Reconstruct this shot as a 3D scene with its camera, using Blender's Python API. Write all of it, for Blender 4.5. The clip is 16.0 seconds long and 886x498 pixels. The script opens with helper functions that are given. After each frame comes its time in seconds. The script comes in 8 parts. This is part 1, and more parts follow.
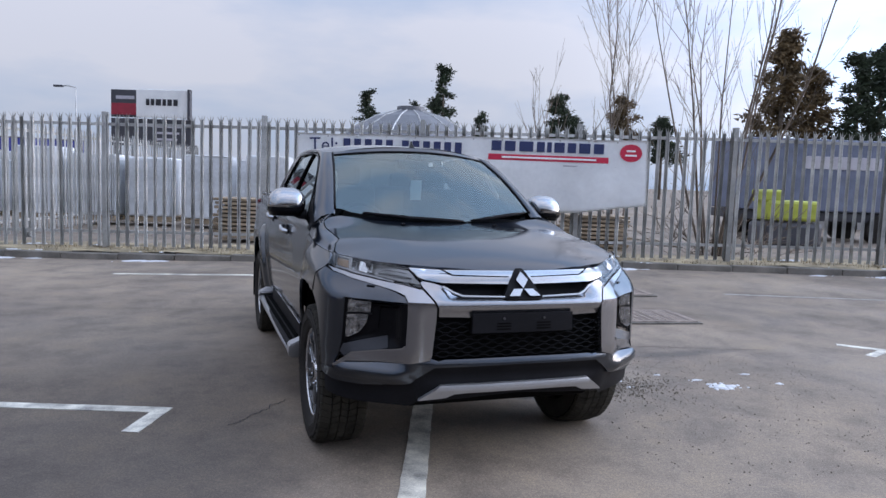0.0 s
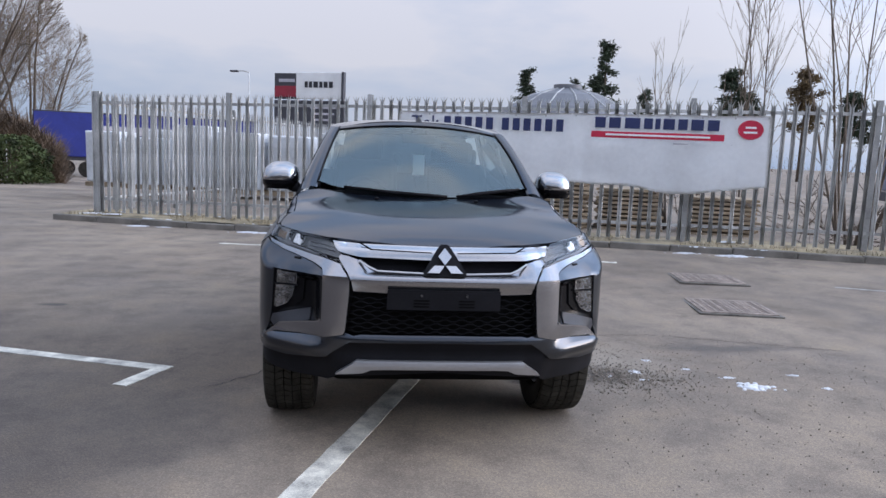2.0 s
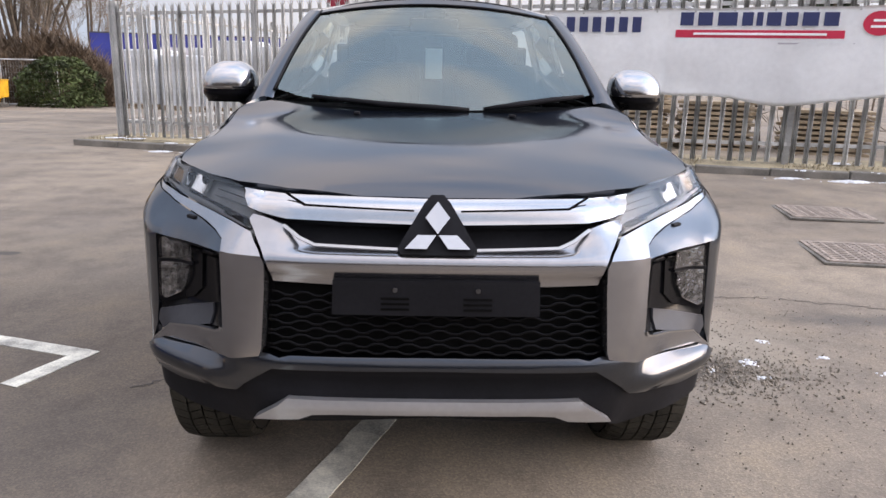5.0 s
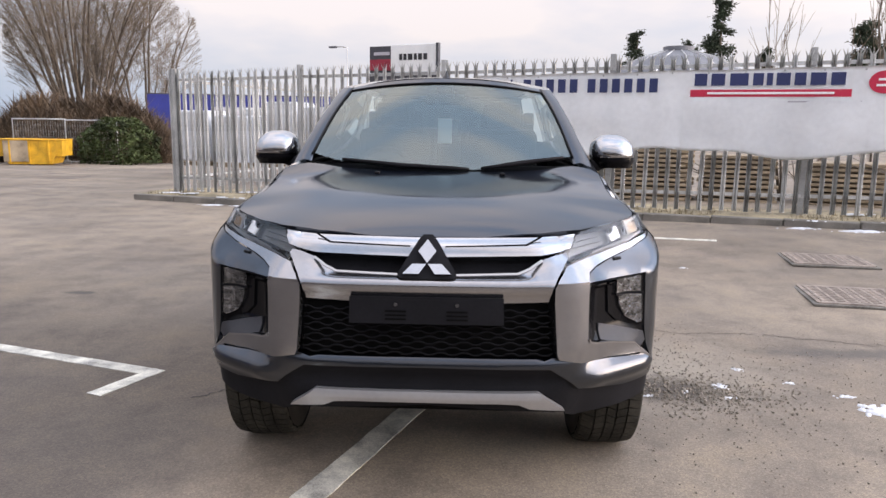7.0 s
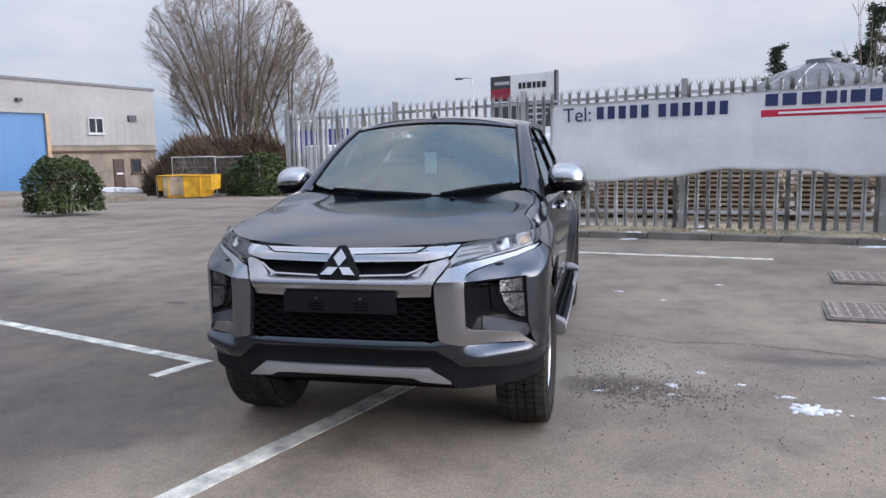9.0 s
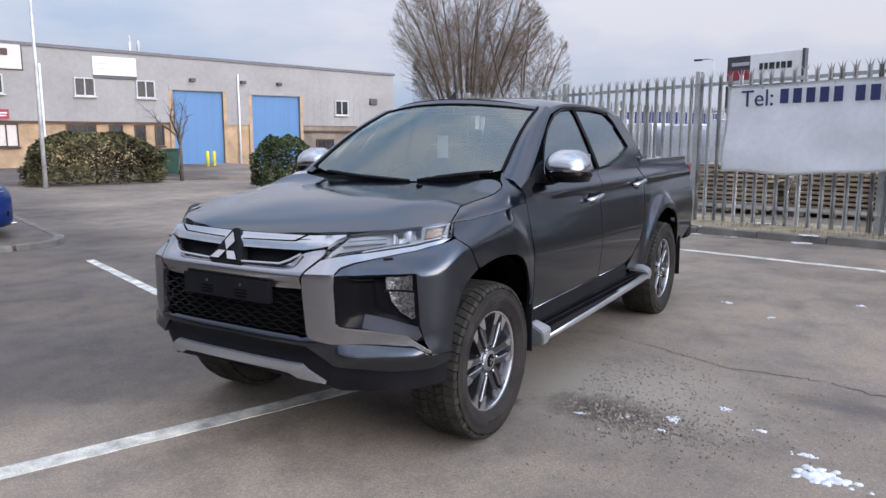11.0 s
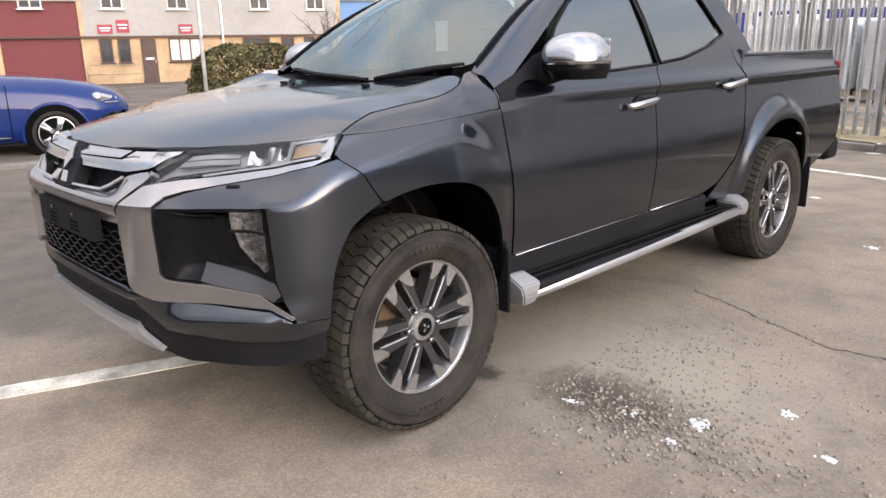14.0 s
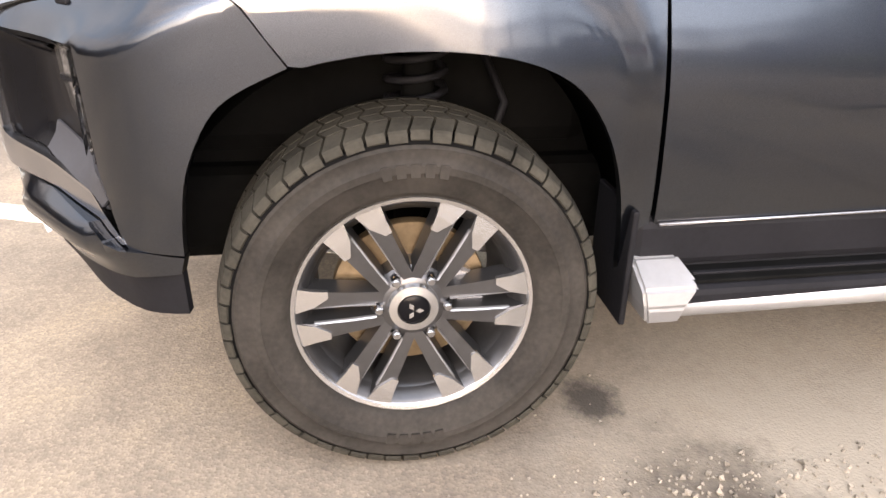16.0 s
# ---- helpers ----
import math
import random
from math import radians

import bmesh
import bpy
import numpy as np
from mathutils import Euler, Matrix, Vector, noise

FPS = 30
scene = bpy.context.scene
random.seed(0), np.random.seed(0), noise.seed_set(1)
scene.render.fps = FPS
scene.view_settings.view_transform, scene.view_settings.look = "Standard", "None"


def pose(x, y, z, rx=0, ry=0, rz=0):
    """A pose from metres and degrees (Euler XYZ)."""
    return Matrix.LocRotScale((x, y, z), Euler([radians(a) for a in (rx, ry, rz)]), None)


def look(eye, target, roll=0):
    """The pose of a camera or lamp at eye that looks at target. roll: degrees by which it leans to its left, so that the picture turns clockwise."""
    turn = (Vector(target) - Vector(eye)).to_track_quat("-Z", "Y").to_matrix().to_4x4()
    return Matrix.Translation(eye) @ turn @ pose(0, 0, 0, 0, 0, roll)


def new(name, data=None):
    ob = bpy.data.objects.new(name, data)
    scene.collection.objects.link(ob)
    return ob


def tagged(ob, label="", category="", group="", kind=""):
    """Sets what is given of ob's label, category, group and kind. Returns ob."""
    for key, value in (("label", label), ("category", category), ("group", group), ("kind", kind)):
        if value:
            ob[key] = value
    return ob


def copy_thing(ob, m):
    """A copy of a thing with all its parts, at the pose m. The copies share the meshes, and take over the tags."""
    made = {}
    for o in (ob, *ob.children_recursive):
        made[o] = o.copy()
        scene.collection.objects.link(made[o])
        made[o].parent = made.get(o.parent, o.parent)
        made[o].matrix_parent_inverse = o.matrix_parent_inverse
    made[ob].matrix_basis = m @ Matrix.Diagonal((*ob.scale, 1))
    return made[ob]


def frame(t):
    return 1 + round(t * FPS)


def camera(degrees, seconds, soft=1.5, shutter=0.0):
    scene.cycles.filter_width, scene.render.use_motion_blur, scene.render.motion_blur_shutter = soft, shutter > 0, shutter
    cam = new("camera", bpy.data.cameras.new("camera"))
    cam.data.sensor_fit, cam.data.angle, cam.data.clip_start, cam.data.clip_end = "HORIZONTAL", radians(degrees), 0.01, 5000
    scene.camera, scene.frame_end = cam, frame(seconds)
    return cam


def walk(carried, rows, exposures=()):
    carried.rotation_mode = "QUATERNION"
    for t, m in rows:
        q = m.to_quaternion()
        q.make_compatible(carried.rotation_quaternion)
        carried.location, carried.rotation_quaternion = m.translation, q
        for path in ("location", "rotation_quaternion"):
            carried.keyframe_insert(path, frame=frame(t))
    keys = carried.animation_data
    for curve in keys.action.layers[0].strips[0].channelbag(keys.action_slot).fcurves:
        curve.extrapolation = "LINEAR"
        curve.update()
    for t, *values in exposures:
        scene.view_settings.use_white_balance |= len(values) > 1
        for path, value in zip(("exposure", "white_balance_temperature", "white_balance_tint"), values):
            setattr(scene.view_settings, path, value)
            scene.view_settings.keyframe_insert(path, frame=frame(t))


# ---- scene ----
cam = camera(62.7, 16.0)
PATH = [
    (0, (-1.537, -3.994, 1.474), (-0.869, -2.118, 1.287), 2.1),
    (0.5, (-1.208, -4.095, 1.486), (-0.679, -2.178, 1.274), 2.8),
    (1, (-0.89, -4.078, 1.452), (-0.507, -2.126, 1.246), 2.8),
    (1.5, (-0.597, -4.077, 1.474), (-0.27, -2.115, 1.265), 2.7),
    (2, (-0.399, -4.155, 1.481), (-0.169, -2.185, 1.223), 2.4),
    (2.5, (-0.306, -4.024, 1.46), (-0.173, -2.05, 1.173), 1.4),
    (3, (-0.206, -3.653, 1.433), (-0.099, -1.682, 1.111), 1.2),
    (3.5, (-0.109, -3.265, 1.392), (-0.005, -1.308, 0.996), 1.3),
    (3.7, (-0.081, -3.133, 1.397), (-0.014, -1.18, 0.97), 1.5),
    (5.8, (0.005, -2.572, 1.363), (0.044, -0.631, 0.881), 1.0),
    (6, (0.03, -2.654, 1.378), (0.056, -0.708, 0.919), 0.8),
    (6.5, (0.088, -2.953, 1.445), (0.067, -0.998, 1.022), 0.8),
    (7, (0.13, -3.278, 1.439), (0.068, -1.308, 1.1), 0.7),
    (7.5, (0.26, -3.605, 1.469), (0.161, -1.637, 1.126), -0.6),
    (8, (0.503, -3.878, 1.479), (0.328, -1.915, 1.134), -0.8),
    (8.5, (0.794, -3.926, 1.47), (0.472, -1.972, 1.194), -1.5),
    (9, (1.179, -3.896, 1.477), (0.737, -1.964, 1.21), -1.2),
    (9.2, (1.355, -3.852, 1.496), (0.807, -1.949, 1.218), -0.9),
    (11.3, (2.591, -2.895, 1.45), (1.506, -1.238, 1.169), 0.1),
    (11.5, (2.661, -2.82, 1.449), (1.55, -1.178, 1.184), 0.3),
    (12, (2.808, -2.684, 1.458), (1.614, -1.109, 1.15), -0.1),
    (12.5, (2.855, -2.613, 1.449), (1.632, -1.064, 1.124), -1.5),
    (13, (2.849, -2.435, 1.421), (1.581, -0.931, 1.057), -2.7),
    (13.5, (2.768, -2.073, 1.384), (1.466, -0.624, 0.929), -2.2),
    (14, (2.663, -1.629, 1.334), (1.269, -0.295, 0.806), -1.2),
    (14.5, (2.515, -1.184, 1.304), (0.956, -0.091, 0.692), -0.7),
    (15, (2.366, -0.785, 1.25), (0.669, 0.051, 0.602), 0.6),
    (15.5, (2.279, -0.394, 1.164), (0.476, 0.053, 0.424), 1.2),
    (16, (2.117, -0.15, 1.126), (0.338, 0.142, 0.261), 1.1),
]
EXPOSURES = [(0.0, -0.17, 6300, 17), (2.0, -0.12, 6450, 17), (3.0, -0.05, 6450, 18), (3.5, 0.1, 7100, 19), (6.0, 0.4, 7600, 20), (7.0, 0.32, 7600, 20), (9.0, 0.0, 6650, 17), (11.5, 0.02, 6650, 17), (12.5, 0.13, 6750, 18), (13.5, 0.34, 7400, 19),
             (14.5, 0.74, 8500, 19), (15.2, 0.96, 8700, 20), (16.0, 1.26, 8600, 20)]
walk(cam, [(t, look(eye, target, roll)) for t, eye, target, roll in PATH], EXPOSURES)

# site grid: u runs along the fence, v runs away from the car park towards it
GRID = radians(-18.5)
GC, GS = math.cos(GRID), math.sin(GRID)


def site(u, v, z=0.0, turn=0.0):
    """A pose on the site grid."""
    return Matrix.Translation((u * GC - v * GS, u * GS + v * GC, z)) @ Matrix.Rotation(GRID + radians(turn), 4, "Z")


def smooth(a, b, x):
    k = min(1.0, max(0.0, (x - a) / (b - a)))
    return k * k * (3 - 2 * k)


def ground_z(u, v):
    """Height of the tarmac: it climbs a little along the fence and falls away down the side road."""
    rise = 0.15 * smooth(-7.5, 3.5, u) * smooth(2.0, 7.5, v)
    fall = -0.03 * max(0.0, v - 7.0) * smooth(-8.9, -12.0, u)
    return rise + max(fall, -2.2) - 0.012 * smooth(1.2, 4.0, v) * smooth(-2.0, -5.0, u)


# ---- world, sun ----
world = bpy.data.worlds.new("overcast_sky")
scene.world = world
world.use_nodes = True
wt = world.node_tree
for n in list(wt.nodes):
    wt.nodes.remove(n)
sky = wt.nodes.new("ShaderNodeTexSky")
sky.sky_type = "NISHITA"
sky.sun_disc = False
sky.sun_elevation = radians(15)
sky.sun_rotation = radians(95)
sky.altitude = 50
sky.air_density, sky.dust_density, sky.ozone_density = 1.0, 1.0, 1.4
wcoord = wt.nodes.new("ShaderNodeTexCoord")
wmap = wt.nodes.new("ShaderNodeMapping")
wmap.inputs["Scale"].default_value = (1.0, 1.0, 3.2)
wnoise = wt.nodes.new("ShaderNodeTexNoise")
wnoise.inputs["Scale"].default_value = 1.7
wnoise.inputs["Detail"].default_value = 6
wnoise.inputs["Roughness"].default_value = 0.52
wramp = wt.nodes.new("ShaderNodeValToRGB")
wramp.color_ramp.elements[0].position, wramp.color_ramp.elements[0].color = 0.40, (0.37, 0.52, 0.74, 1)
wramp.color_ramp.elements[1].position, wramp.color_ramp.elements[1].color = 0.62, (0.73, 0.77, 0.85, 1)
wmix = wt.nodes.new("ShaderNodeMix")
wmix.data_type = "RGBA"
wmix.inputs[0].default_value = 0.88
wskyk = wt.nodes.new("ShaderNodeMix")
wskyk.data_type, wskyk.blend_type = "RGBA", "MULTIPLY"
wskyk.inputs[0].default_value = 1.0
wskyk.inputs[7].default_value = (0.12, 0.12, 0.12, 1)
wbg = wt.nodes.new("ShaderNodeBackground")
wbg.inputs["Strength"].default_value = 0.95
wout = wt.nodes.new("ShaderNodeOutputWorld")
wt.links.new(wcoord.outputs["Generated"], wmap.inputs[0])
wt.links.new(wmap.outputs[0], wnoise.inputs["Vector"])
wt.links.new(wnoise.outputs["Fac"], wramp.inputs[0])
wt.links.new(sky.outputs[0], wskyk.inputs[6])
wt.links.new(wskyk.outputs[2], wmix.inputs[6])
wt.links.new(wramp.outputs[0], wmix.inputs[7])
# an overcast sky is brighter overhead than at the horizon
wsep = wt.nodes.new("ShaderNodeSeparateXYZ")
wpow = wt.nodes.new("ShaderNodeMath")
wpow.operation = "POWER"
wpow.inputs[1].default_value = 1.5
wpow.use_clamp = True
wfac = wt.nodes.new("ShaderNodeMath")
wfac.operation = "MULTIPLY_ADD"
wfac.inputs[1].default_value, wfac.inputs[2].default_value = 1.75, 0.94
wt.links.new(wcoord.outputs["Generated"], wsep.inputs[0])
wt.links.new(wsep.outputs["Z"], wpow.inputs[0])
wt.links.new(wpow.outputs[0], wfac.inputs[0])
# the cloud glows more widely round the veiled sun
wdir = wt.nodes.new("ShaderNodeVectorMath")
wdir.operation = "DOT_PRODUCT"
wdir.inputs[1].default_value = Vector((12, -1, 3.2)).normalized()
wt.links.new(wcoord.outputs["Generated"], wdir.inputs[0])
wglow = wt.nodes.new("ShaderNodeMath")
wglow.operation = "POWER"
wglow.inputs[1].default_value = 5.0
wmax = wt.nodes.new("ShaderNodeMath")
wmax.operation = "MAXIMUM"
wmax.inputs[1].default_value = 0.0
wt.links.new(wdir.outputs["Value"], wmax.inputs[0])
wt.links.new(wmax.outputs[0], wglow.inputs[0])
wsum = wt.nodes.new("ShaderNodeMath")
wsum.operation = "MULTIPLY_ADD"
wsum.inputs[1].default_value = 7.0
wt.links.new(wglow.outputs[0], wsum.inputs[0])
wt.links.new(wfac.outputs[0], wsum.inputs[2])
wt.links.new(wsum.outputs[0], wbg.inputs["Strength"])
wt.links.new(wmix.outputs[2], wbg.inputs["Color"])
wt.links.new(wbg.outputs[0], wout.inputs["Surface"])

sun = new("sun", bpy.data.lights.new("sun", "SUN"))
sun.data.energy = 1.0
sun.data.angle = radians(42)
sun.data.color = (1.0, 0.88, 0.72)
sun.matrix_world = look((12, -1, 3.2), (0, 0, 0))


# ---- materials ----
def material(name, color, rough=0.6, metal=0.0, var=0.15, scale=4.0, fine=60.0, bump=0.0, coat=0.0, dark=None, spec=0.5, rand=0.0):
    """A surface with a coarse and a fine variation of its colour, uneven gloss and a fine relief."""
    m = bpy.data.materials.new(name)
    m.use_nodes = True
    nt = m.node_tree
    b = nt.nodes["Principled BSDF"]
    co = nt.nodes.new("ShaderNodeTexCoord")
    n1 = nt.nodes.new("ShaderNodeTexNoise")
    n1.inputs["Scale"].default_value, n1.inputs["Detail"].default_value = scale, 5
    n2 = nt.nodes.new("ShaderNodeTexNoise")
    n2.inputs["Scale"].default_value, n2.inputs["Detail"].default_value = fine, 3
    for n in (n1, n2):
        nt.links.new(co.outputs["Object"], n.inputs["Vector"])
    mixf = nt.nodes.new("ShaderNodeMath")
    mixf.operation = "MULTIPLY_ADD"
    nt.links.new(n2.outputs["Fac"], mixf.inputs[0])
    mixf.inputs[1].default_value = 0.45
    nt.links.new(n1.outputs["Fac"], mixf.inputs[2])
    ramp = nt.nodes.new("ShaderNodeValToRGB")
    lo = dark if dark else tuple(c * (1 - 1.6 * var) for c in color)
    hi = tuple(min(1.0, c * (1 + var)) for c in color)
    ramp.color_ramp.elements[0].position, ramp.color_ramp.elements[0].color = 0.5, (*lo, 1)
    ramp.color_ramp.elements[1].position, ramp.color_ramp.elements[1].color = 0.95, (*hi, 1)
    nt.links.new(mixf.outputs[0], ramp.inputs[0])
    col = ramp.outputs[0]
    if rand:
        info = nt.nodes.new("ShaderNodeObjectInfo")
        hsv = nt.nodes.new("ShaderNodeHueSaturation")
        mr = nt.nodes.new("ShaderNodeMapRange")
        mr.inputs[3].default_value, mr.inputs[4].default_value = 1 - rand, 1 + rand
        nt.links.new(info.outputs["Random"], mr.inputs[0])
        nt.links.new(mr.outputs[0], hsv.inputs["Value"])
        nt.links.new(col, hsv.inputs["Color"])
        col = hsv.outputs[0]
    nt.links.new(col, b.inputs["Base Color"])
    rr = nt.nodes.new("ShaderNodeMapRange")
    rr.inputs[3].default_value, rr.inputs[4].default_value = max(0.02, rough * 0.85), min(1, rough * 1.15)
    nt.links.new(n1.outputs["Fac"], rr.inputs[0])
    nt.links.new(rr.outputs[0], b.inputs["Roughness"])
    b.inputs["Metallic"].default_value = metal
    b.inputs["Specular IOR Level"].default_value = spec
    b.inputs["Coat Weight"].default_value = coat
    b.inputs["Coat Roughness"].default_value = 0.04
    if bump:
        bp = nt.nodes.new("ShaderNodeBump")
        bp.inputs["Strength"].default_value = min(1.0, bump)
        bp.inputs["Distance"].default_value = 0.004
        nt.links.new(n2.outputs["Fac"], bp.inputs["Height"])
        nt.links.new(bp.outputs[0], b.inputs["Normal"])
    return m


def tarmac_material():
    """Worn tarmac: stone grains, broad stains, paler patches and damp dark ones."""
    m = bpy.data.materials.new("worn_tarmac")
    m.use_nodes = True
    nt = m.node_tree
    b = nt.nodes["Principled BSDF"]
    co = nt.nodes.new("ShaderNodeTexCoord")

    def noise_of(scale, detail=4, rough=0.55):
        n = nt.nodes.new("ShaderNodeTexNoise")
        n.inputs["Scale"].default_value, n.inputs["Detail"].default_value, n.inputs["Roughness"].default_value = scale, detail, rough
        nt.links.new(co.outputs["Object"], n.inputs["Vector"])
        return n.outputs["Fac"]

    def ramp_of(fac, stops):
        r = nt.nodes.new("ShaderNodeValToRGB")
        while len(r.color_ramp.elements) < len(stops):
            r.color_ramp.elements.new(0.5)
        for e, (p, c) in zip(r.color_ramp.elements, stops):
            e.position, e.color = p, (*c, 1)
        nt.links.new(fac, r.inputs[0])
        return r.outputs[0]

    def mix_of(kind, fac, a, c):
        x = nt.nodes.new("ShaderNodeMix")
        x.data_type, x.blend_type = "RGBA", kind
        if isinstance(fac, float):
            x.inputs[0].default_value = fac
        else:
            nt.links.new(fac, x.inputs[0])
        for sock, val in ((6, a), (7, c)):
            if isinstance(val, tuple):
                x.inputs[sock].default_value = (*val, 1)
            else:
                nt.links.new(val, x.inputs[sock])
        return x.outputs[2]

    base = ramp_of(noise_of(0.33, 6, 0.6), [(0.3, (0.15, 0.124, 0.102)), (0.5, (0.235, 0.194, 0.154)), (0.7, (0.32, 0.261, 0.2))])
    mid = ramp_of(noise_of(2.3, 5, 0.65), [(0.3, (0.66, 0.66, 0.68)), (0.52, (1, 1, 1)), (0.72, (1.16, 1.13, 1.06))])
    col = mix_of("MULTIPLY", 1.0, base, mid)
    vor = nt.nodes.new("ShaderNodeTexVoronoi")
    vor.inputs["Scale"].default_value = 140
    nt.links.new(co.outputs["Object"], vor.inputs["Vector"])
    grains = ramp_of(vor.outputs["Color"], [(0.15, (0.62, 0.62, 0.63)), (0.6, (1.0, 1.0, 1.0)), (0.93, (1.5, 1.46, 1.38))])
    col = mix_of("MULTIPLY", 0.5, col, grains)
    speck = ramp_of(noise_of(14, 4, 0.75), [(0.66, (0, 0, 0)), (0.74, (0.5, 0.5, 0.5))])
    col = mix_of("MIX", speck, col, (0.3, 0.275, 0.24))
    # an older, darker laying of tarmac on one side of the bay line
    turn = nt.nodes.new("ShaderNodeMapping")
    turn.inputs["Rotation"].default_value = (0, 0, -GRID)
    nt.links.new(co.outputs["Object"], turn.inputs[0])
    sep = nt.nodes.new("ShaderNodeSeparateXYZ")
    nt.links.new(turn.outputs[0], sep.inputs[0])
    edge_n = noise_of(0.9, 5, 0.6)
    sides = []
    for axis, lo, hi in (("X", 0.0, -0.9), ("Y", 3.2, 0.9)):
        wob = nt.nodes.new("ShaderNodeMath")
        wob.operation = "MULTIPLY_ADD"
        nt.links.new(edge_n, wob.inputs[0])
        wob.inputs[1].default_value = 1.0
        nt.links.new(sep.outputs[axis], wob.inputs[2])
        mrange = nt.nodes.new("ShaderNodeMapRange")
        mrange.interpolation_type = "SMOOTHSTEP"
        mrange.inputs[1].default_value, mrange.inputs[2].default_value = lo, hi
        nt.links.new(wob.outputs[0], mrange.inputs[0])
        sides.append(mrange.outputs[0])
    old = nt.nodes.new("ShaderNodeMath")
    old.operation = "MULTIPLY"
    for k in range(2):
        nt.links.new(sides[k], old.inputs[k])
    col = mix_of("MULTIPLY", old.outputs[0], col, (0.54, 0.54, 0.56))
    # a broad pale stretch along the bay, a crumbled patch and an oil spot beside the front wheel
    for (px, py), (rx, ry), tone, edge in (((1.05, 0.95), (0.95, 0.7), (0.31, 0.27, 0.22), 1.1), ((1.22, 0.62), (0.5, 0.3), (0.06, 0.048, 0.04), 0.5), ((0.71, 0.47), (0.17, 0.12), (0.035, 0.032, 0.03), 0.35), ((2.6, 1.35), (0.9, 0.16), (0.1, 0.088, 0.078), 0.5), ((-3.1, 2.6), (0.25, 0.1), (0.07, 0.065, 0.06), 0.4)):
        mp = nt.nodes.new("ShaderNodeMapping")
        mp.inputs["Location"].default_value = (-px / rx, -py / ry, 0)
        mp.inputs["Scale"].default_value = (1 / rx, 1 / ry, 0)
        nt.links.new(co.outputs["Object"], mp.inputs[0])
        ln = nt.nodes.new("ShaderNodeVectorMath")
        ln.operation = "LENGTH"
        nt.links.new(mp.outputs[0], ln.inputs[0])
        ad = nt.nodes.new("ShaderNodeMath")
        ad.operation = "MULTIPLY_ADD"
        nt.links.new(noise_of(9, 6, 0.75), ad.inputs[0])
        ad.inputs[1].default_value = 1.5
        nt.links.new(ln.outputs["Value"], ad.inputs[2])
        half = nt.nodes.new("ShaderNodeMath")
        half.operation = "MULTIPLY"
        half.inputs[1].default_value = 0.5
        nt.links.new(ad.outputs[0], half.inputs[0])
        mask = ramp_of(half.outputs[0], [(0.53, (0.82, 0.82, 0.82)), (0.55 + edge * 0.5, (0, 0, 0))])
        col = mix_of("MIX", mask, col, tone)
    nt.links.new(col, b.inputs["Base Color"])
    rough = nt.nodes.new("ShaderNodeMapRange")
    rough.inputs[1].default_value, rough.inputs[2].default_value = 0.35, 0.65
    rough.inputs[3].default_value, rough.inputs[4].default_value = 0.58, 0.88
    nt.links.new(noise_of(0.6, 3), rough.inputs[0])
    nt.links.new(rough.outputs[0], b.inputs["Roughness"])
    b.inputs["Specular IOR Level"].default_value = 0.22
    bp = nt.nodes.new("ShaderNodeBump")
    bp.inputs["Strength"].default_value, bp.inputs["Distance"].default_value = 0.3, 0.004
    nt.links.new(vor.outputs["Distance"], bp.inputs["Height"])
    nt.links.new(bp.outputs[0], b.inputs["Normal"])
    return m


def glass_material(name, tint, rough=0.0, alpha=0.35, gloss=(1, 1, 1)):
    """Thin tinted glass: it lets the view through, darkened, with a clear reflection over it."""
    m = bpy.data.materials.new(name)
    m.use_nodes = True
    nt = m.node_tree
    nt.nodes.remove(nt.nodes["Principled BSDF"])
    out = nt.nodes["Material Output"]
    tr = nt.nodes.new("ShaderNodeBsdfTransparent")
    tr.inputs[0].default_value = (*tint, 1)
    gl = nt.nodes.new("ShaderNodeBsdfGlossy")
    gl.inputs["Roughness"].default_value = rough
    gl.inputs["Color"].default_value = (*gloss, 1)
    fr = nt.nodes.new("ShaderNodeFresnel")
    fr.inputs["IOR"].default_value = 1.38
    mr = nt.nodes.new("ShaderNodeMapRange")
    mr.inputs[1].default_value, mr.inputs[2].default_value = 0.0, 1.0
    mr.inputs[3].default_value, mr.inputs[4].default_value = alpha * 0.12, 1.0
    mx = nt.nodes.new("ShaderNodeMixShader")
    nt.links.new(fr.outputs[0], mr.inputs[0])
    nt.links.new(mr.outputs[0], mx.inputs[0])
    nt.links.new(tr.outputs[0], mx.inputs[1])
    nt.links.new(gl.outputs[0], mx.inputs[2])
    nt.links.new(mx.outputs[0], out.inputs["Surface"])
    return m


